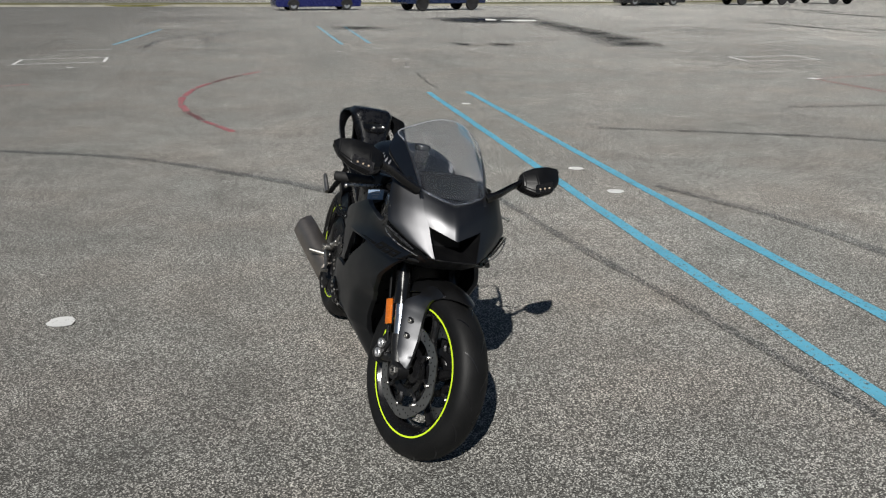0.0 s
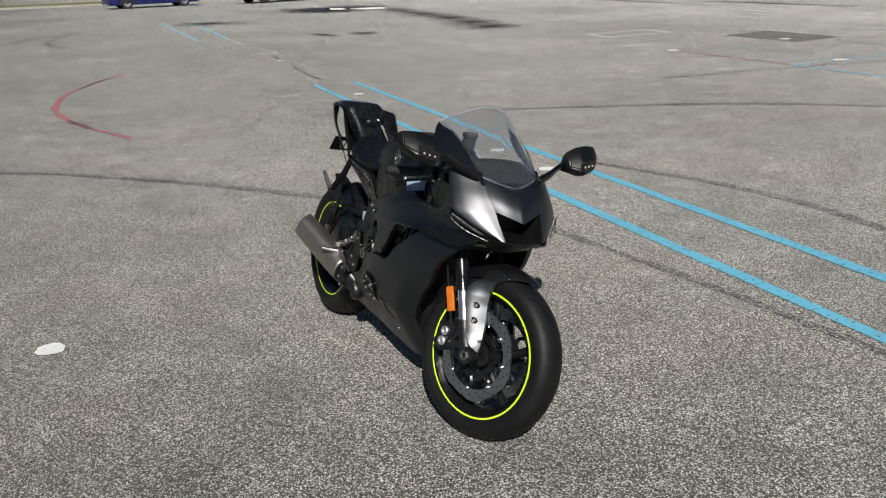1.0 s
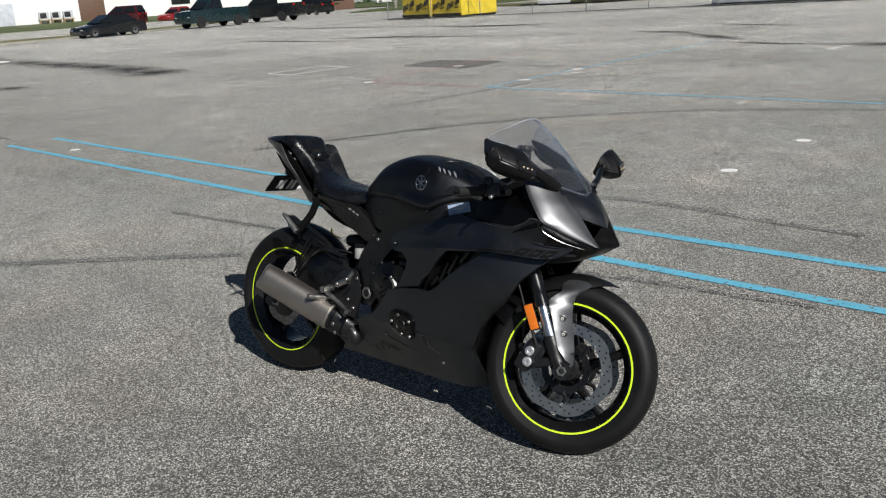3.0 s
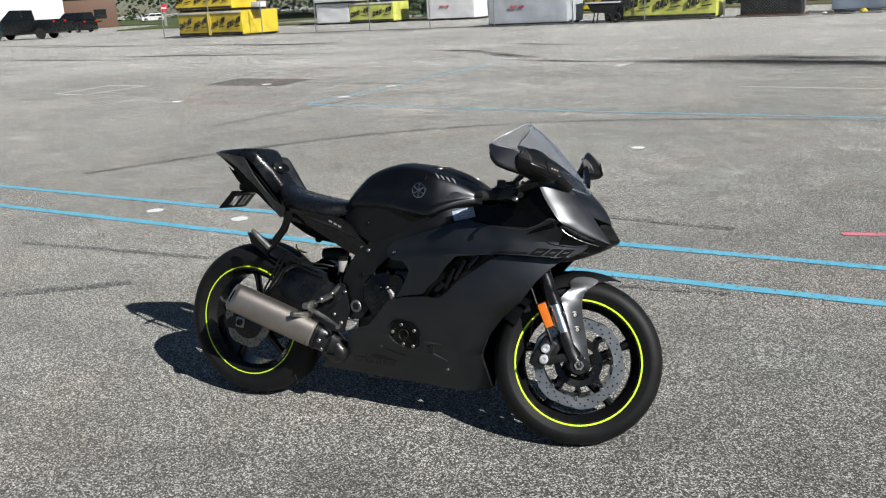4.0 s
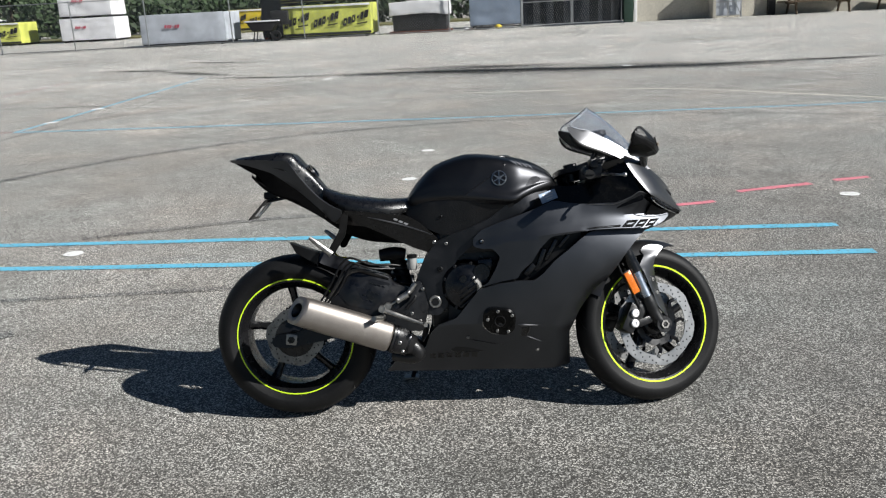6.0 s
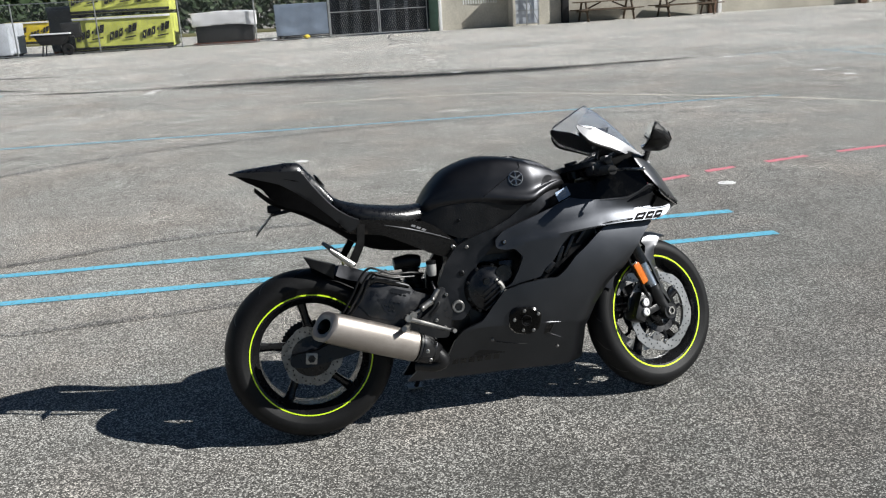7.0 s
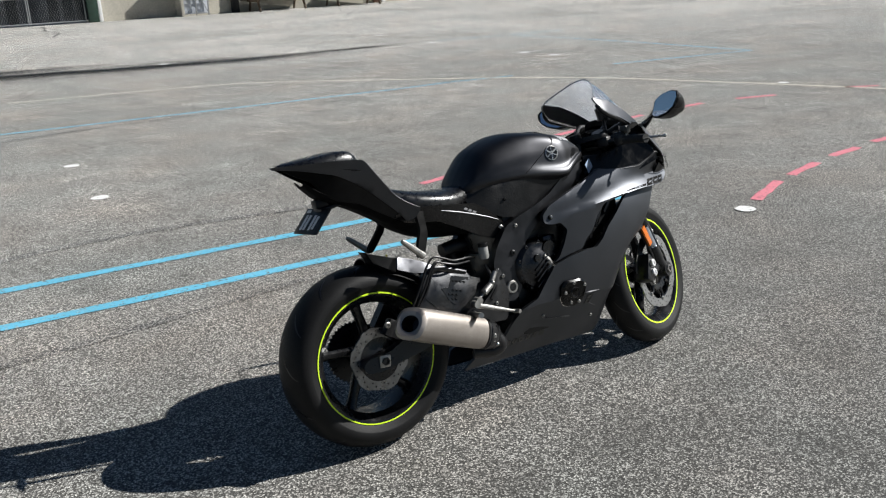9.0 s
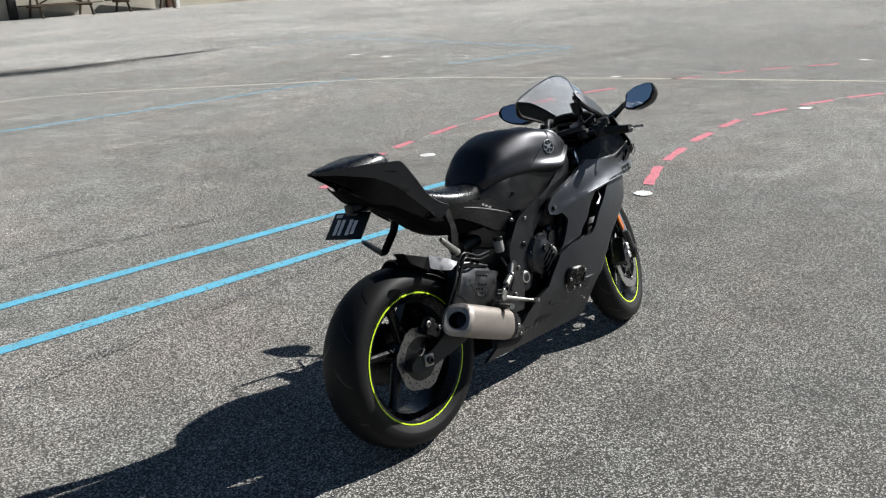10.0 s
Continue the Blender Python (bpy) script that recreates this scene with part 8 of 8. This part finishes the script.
box(bm, (0.018, 0.05, 0.018), (-0.092, 0, 0.930), 0.006, Matrix.Rotation(radians(-35), 4, "Y"))
part("tail_lamp", bm, M_RED_LENS, bike, "small red tail lamp")
# plate carrier with a dark plate
bm = bmesh.new()
box(bm, (0.11, 0.06, 0.012), (-0.035, 0, 0.848), 0.004, Matrix.Rotation(radians(-8), 4, "Y"))
box(bm, (0.05, 0.04, 0.03), (-0.075, 0, 0.862), 0.008)
carrier = part("plate_carrier", bm, M_BLACK, bike, "black plate carrier")
pm = Matrix.Translation((-0.114, 0, 0.810)) @ Matrix.Rotation(radians(-47), 4, "Y")
bm = bmesh.new()
box(bm, (0.10, 0.178, 0.003), (0, 0, 0), 0.001)
plate = part("number_plate", moved(bm, pm), M_BLACK, carrier, "black number plate with white bars")
M_PLATE_BAR = surface("white plate print", (0.75, 0.75, 0.75), 0.4)
for x, y, w, h in ((-0.006, 0.052, 0.058, 0.016), (-0.006, 0.028, 0.058, 0.016), (-0.006, -0.010, 0.058, 0.016), (-0.006, -0.034, 0.050, 0.016), (0.037, 0.06, 0.012, 0.03)):
    for face in (-0.0022, 0.0022):
        bm = bmesh.new()
        box(bm, (w, h, 0.001), (x, y, face), 0)
        part("plate_bar", moved(bm, pm), M_PLATE_BAR, plate)

# ---- cockpit: yoke, bars, levers, instruments ----
bm = bmesh.new()
slab(bm, rounded([(1.13, 0.14), (1.16, 0.06), (1.17, 0.0), (1.16, -0.06), (1.13, -0.14), (1.07, -0.14), (1.04, 0.0), (1.07, 0.14)], 0.03), 0.885, 0.905, "Z", 0.003)
yoke = front("top_yoke", bm, M_ENGINE, bike, "black top yoke")
def low_front(name, bm, material, parent, label=""):
    return front(name, moved(bm, Matrix.Translation((0, 0, -0.032))), material, parent, label)


for s in (-1, 1):
    bm = bmesh.new()
    tube(bm, [(1.10, s * 0.11, 0.895), (1.075, s * 0.20, 0.893), (1.045, s * 0.26, 0.885), (1.03, s * 0.30, 0.88)], 0.012, 12, 5)
    box(bm, (0.05, 0.05, 0.04), (1.10, s * 0.125, 0.90), 0.01)
    box(bm, (0.05, 0.04, 0.045), (1.065, s * 0.215, 0.893), 0.012)
    bar = low_front("handlebar", bm, M_ENGINE, bike, "black clip-on handlebar")
    bm = bmesh.new()
    cyl(bm, (1.055, s * 0.235, 0.888), (1.008, s * 0.345, 0.872), 0.0165, seg=20)
    low_front("grip", bm, M_GRIP, bar, "black rubber grip")
    bm = bmesh.new()
    spin(bm, [(0.0165, 0), (0.0185, 0.004), (0.0185, 0.022), (0.012, 0.028), (0.0004, 0.028)], axis="Z", seg=18, closed=False)
    moved(bm, stick(Vector((1.008, s * 0.346, 0.872)), Vector((-0.047, s * 0.11, -0.016))))
    low_front("bar_end", bm, M_ENGINE, bar)
    bm = bmesh.new()
    tube(bm, [(1.095, s * 0.20, 0.888), (1.12, s * 0.235, 0.885), (1.125, s * 0.29, 0.877), (1.122, s * 0.345, 0.868), (1.13, s * 0.36, 0.866)], [0.008, 0.006, 0.005, 0.0045, 0.0045], 10, 5)
    bmesh.ops.create_icosphere(bm, subdivisions=2, radius=0.008, matrix=Matrix.Translation((1.132, s * 0.362, 0.866)))
    low_front("lever", bm, M_STEEL, bar, "bright alloy lever")
    bm = bmesh.new()
    tube(bm, [(1.10, s * 0.20, 0.90), (1.15, s * 0.17, 0.935), (1.18, s * 0.11, 0.93), (1.17, s * 0.08, 0.86)], 0.005, 8, 6)
    low_front("cable", bm, M_BLACK, bar)
bm = bmesh.new()
spin(bm, [(0.0004, 0.05), (0.024, 0.05), (0.026, 0.046), (0.024, 0.042), (0.022, 0.0), (0.0004, -0.002)], (1.145, -0.115, 0.955), axis="Z", seg=24, closed=False)
cyl(bm, (1.145, -0.115, 0.955), (1.11, -0.135, 0.91), 0.006, seg=8)
front("brake_reservoir", bm, M_ENGINE, bike, "black front brake fluid reservoir")
bm = bmesh.new()
cyl(bm, (1.10, 0, 0.86), (1.09, 0, 0.925), 0.026, seg=24)
cyl(bm, (1.115, 0.106, 0.87), (1.10, 0.106, 0.915), 0.028, seg=24)
cyl(bm, (1.115, -0.106, 0.87), (1.10, -0.106, 0.915), 0.028, seg=24)
front("fork_top", bm, M_ENGINE, yoke)
net("dash_hood", [[(x, 0, z), (x, -w * 0.6, z - 0.003), (x, -w * 0.92, z - 0.014), (x, -w, z - 0.05)] for x, z, w in ((1.238, 0.945, 0.100), (1.246, 0.968, 0.106), (1.285, 0.968, 0.108), (1.325, 0.944, 0.100), (1.362, 0.905, 0.088))], M_MATT, bike, "matt black hood over the dash", 4, 4, True, 0.003)
bm = bmesh.new()
box(bm, (0.03, 0.11, 0.055), (1.235, 0.03, 0.905), 0.014, Matrix.Rotation(radians(-25), 4, "Y"))
inst = part("instrument_panel", bm, M_MATT, bike, "black instrument panel")
bm = bmesh.new()
box(bm, (0.004, 0.08, 0.038), (1.217, 0.03, 0.906), 0.002, Matrix.Rotation(radians(-25), 4, "Y"))
part("display", bm, M_GLOSS, inst, "dark display")
bm = bmesh.new()
box(bm, (0.008, 0.020, 0.007), (1.215, -0.03, 0.925), 0.002)
part("key_tag", bm, M_RED_TAG, inst, "small red tag")
bm = bmesh.new()
spin(bm, [(0.0004, 0.042), (0.021, 0.042), (0.022, 0.036), (0.019, 0.0), (0.0004, -0.002)], (1.190, -0.085, 0.985), axis="Z", seg=24, closed=False)
pot = part("fluid_pot", bm, M_SMOKE, bike, "dark brake fluid pot above the bars")
bm = bmesh.new()
spin(bm, [(0.0004, 0.060), (0.025, 0.060), (0.027, 0.056), (0.027, 0.044), (0.024, 0.041), (0.0004, 0.041)], (1.190, -0.085, 0.985), axis="Z", seg=24, closed=False)
part("lid", bm, M_BLACK, pot, "black screw lid")
bm = bmesh.new()
tube(bm, [(1.15, -0.09, 0.93), (1.175, -0.087, 0.955), (1.188, -0.085, 0.985)], 0.006, 8, 4)
part("bracket", bm, M_ENGINE, pot, "thin bracket")
bm = bmesh.new()
box(bm, (0.16, 0.22, 0.10), (1.05, 0, 0.79), 0.03)
box(bm, (0.12, 0.20, 0.16), (1.18, 0, 0.78), 0.03)
part("air_duct", bm, M_BLACK, bike, "black duct between the fairings")
for s in (-1, 1):
    bm = bmesh.new()
    box(bm, (0.045, 0.055, 0.05), (1.088, s * 0.205, 0.900), 0.010, Matrix.Rotation(radians(15), 4, "Z"))
    box(bm, (0.03, 0.03, 0.03), (1.075, s * 0.235, 0.925), 0.006)
    for k in range(3):
        cyl(bm, (1.062, s * (0.19 + 0.016 * k), 0.912), (1.052, s * (0.19 + 0.016 * k), 0.915), 0.006, seg=10)
    low_front("switch_housing", bm, M_ENGINE, bike, "black switch housing on the bar")
    bm = bmesh.new()
    tube(bm, [(1.14, s * 0.205, 0.895), (1.125, s * 0.165, 0.905), (1.115, s * 0.13, 0.905)], [0.012, 0.015, 0.012], 12, 4)
    cyl(bm, (1.128, s * 0.17, 0.905), (1.15, s * 0.17, 0.945), 0.008, seg=10)
    low_front("master_cylinder", bm, M_CASE, bike, "dark cast master cylinder")
    # stay and inner duct that carry the screen and the dash
    bm = bmesh.new()
    tube(bm, [(1.13, s * 0.06, 0.885), (1.20, s * 0.105, 0.925), (1.25, s * 0.128, 0.945), (1.31, s * 0.128, 0.925)], [0.012, 0.012, 0.011, 0.009], 10, 5)
    part("fairing_stay", bm, M_ENGINE, bike, "black stay inside the front fairing")
    bm = bmesh.new()
    box(bm, (0.13, 0.05, 0.085), (1.235, s * 0.135, 0.890), 0.018, Matrix.Rotation(radians(-12), 4, "Y"))
    part("dash_side", bm, M_MATT, bike, "matt black side of the dash")
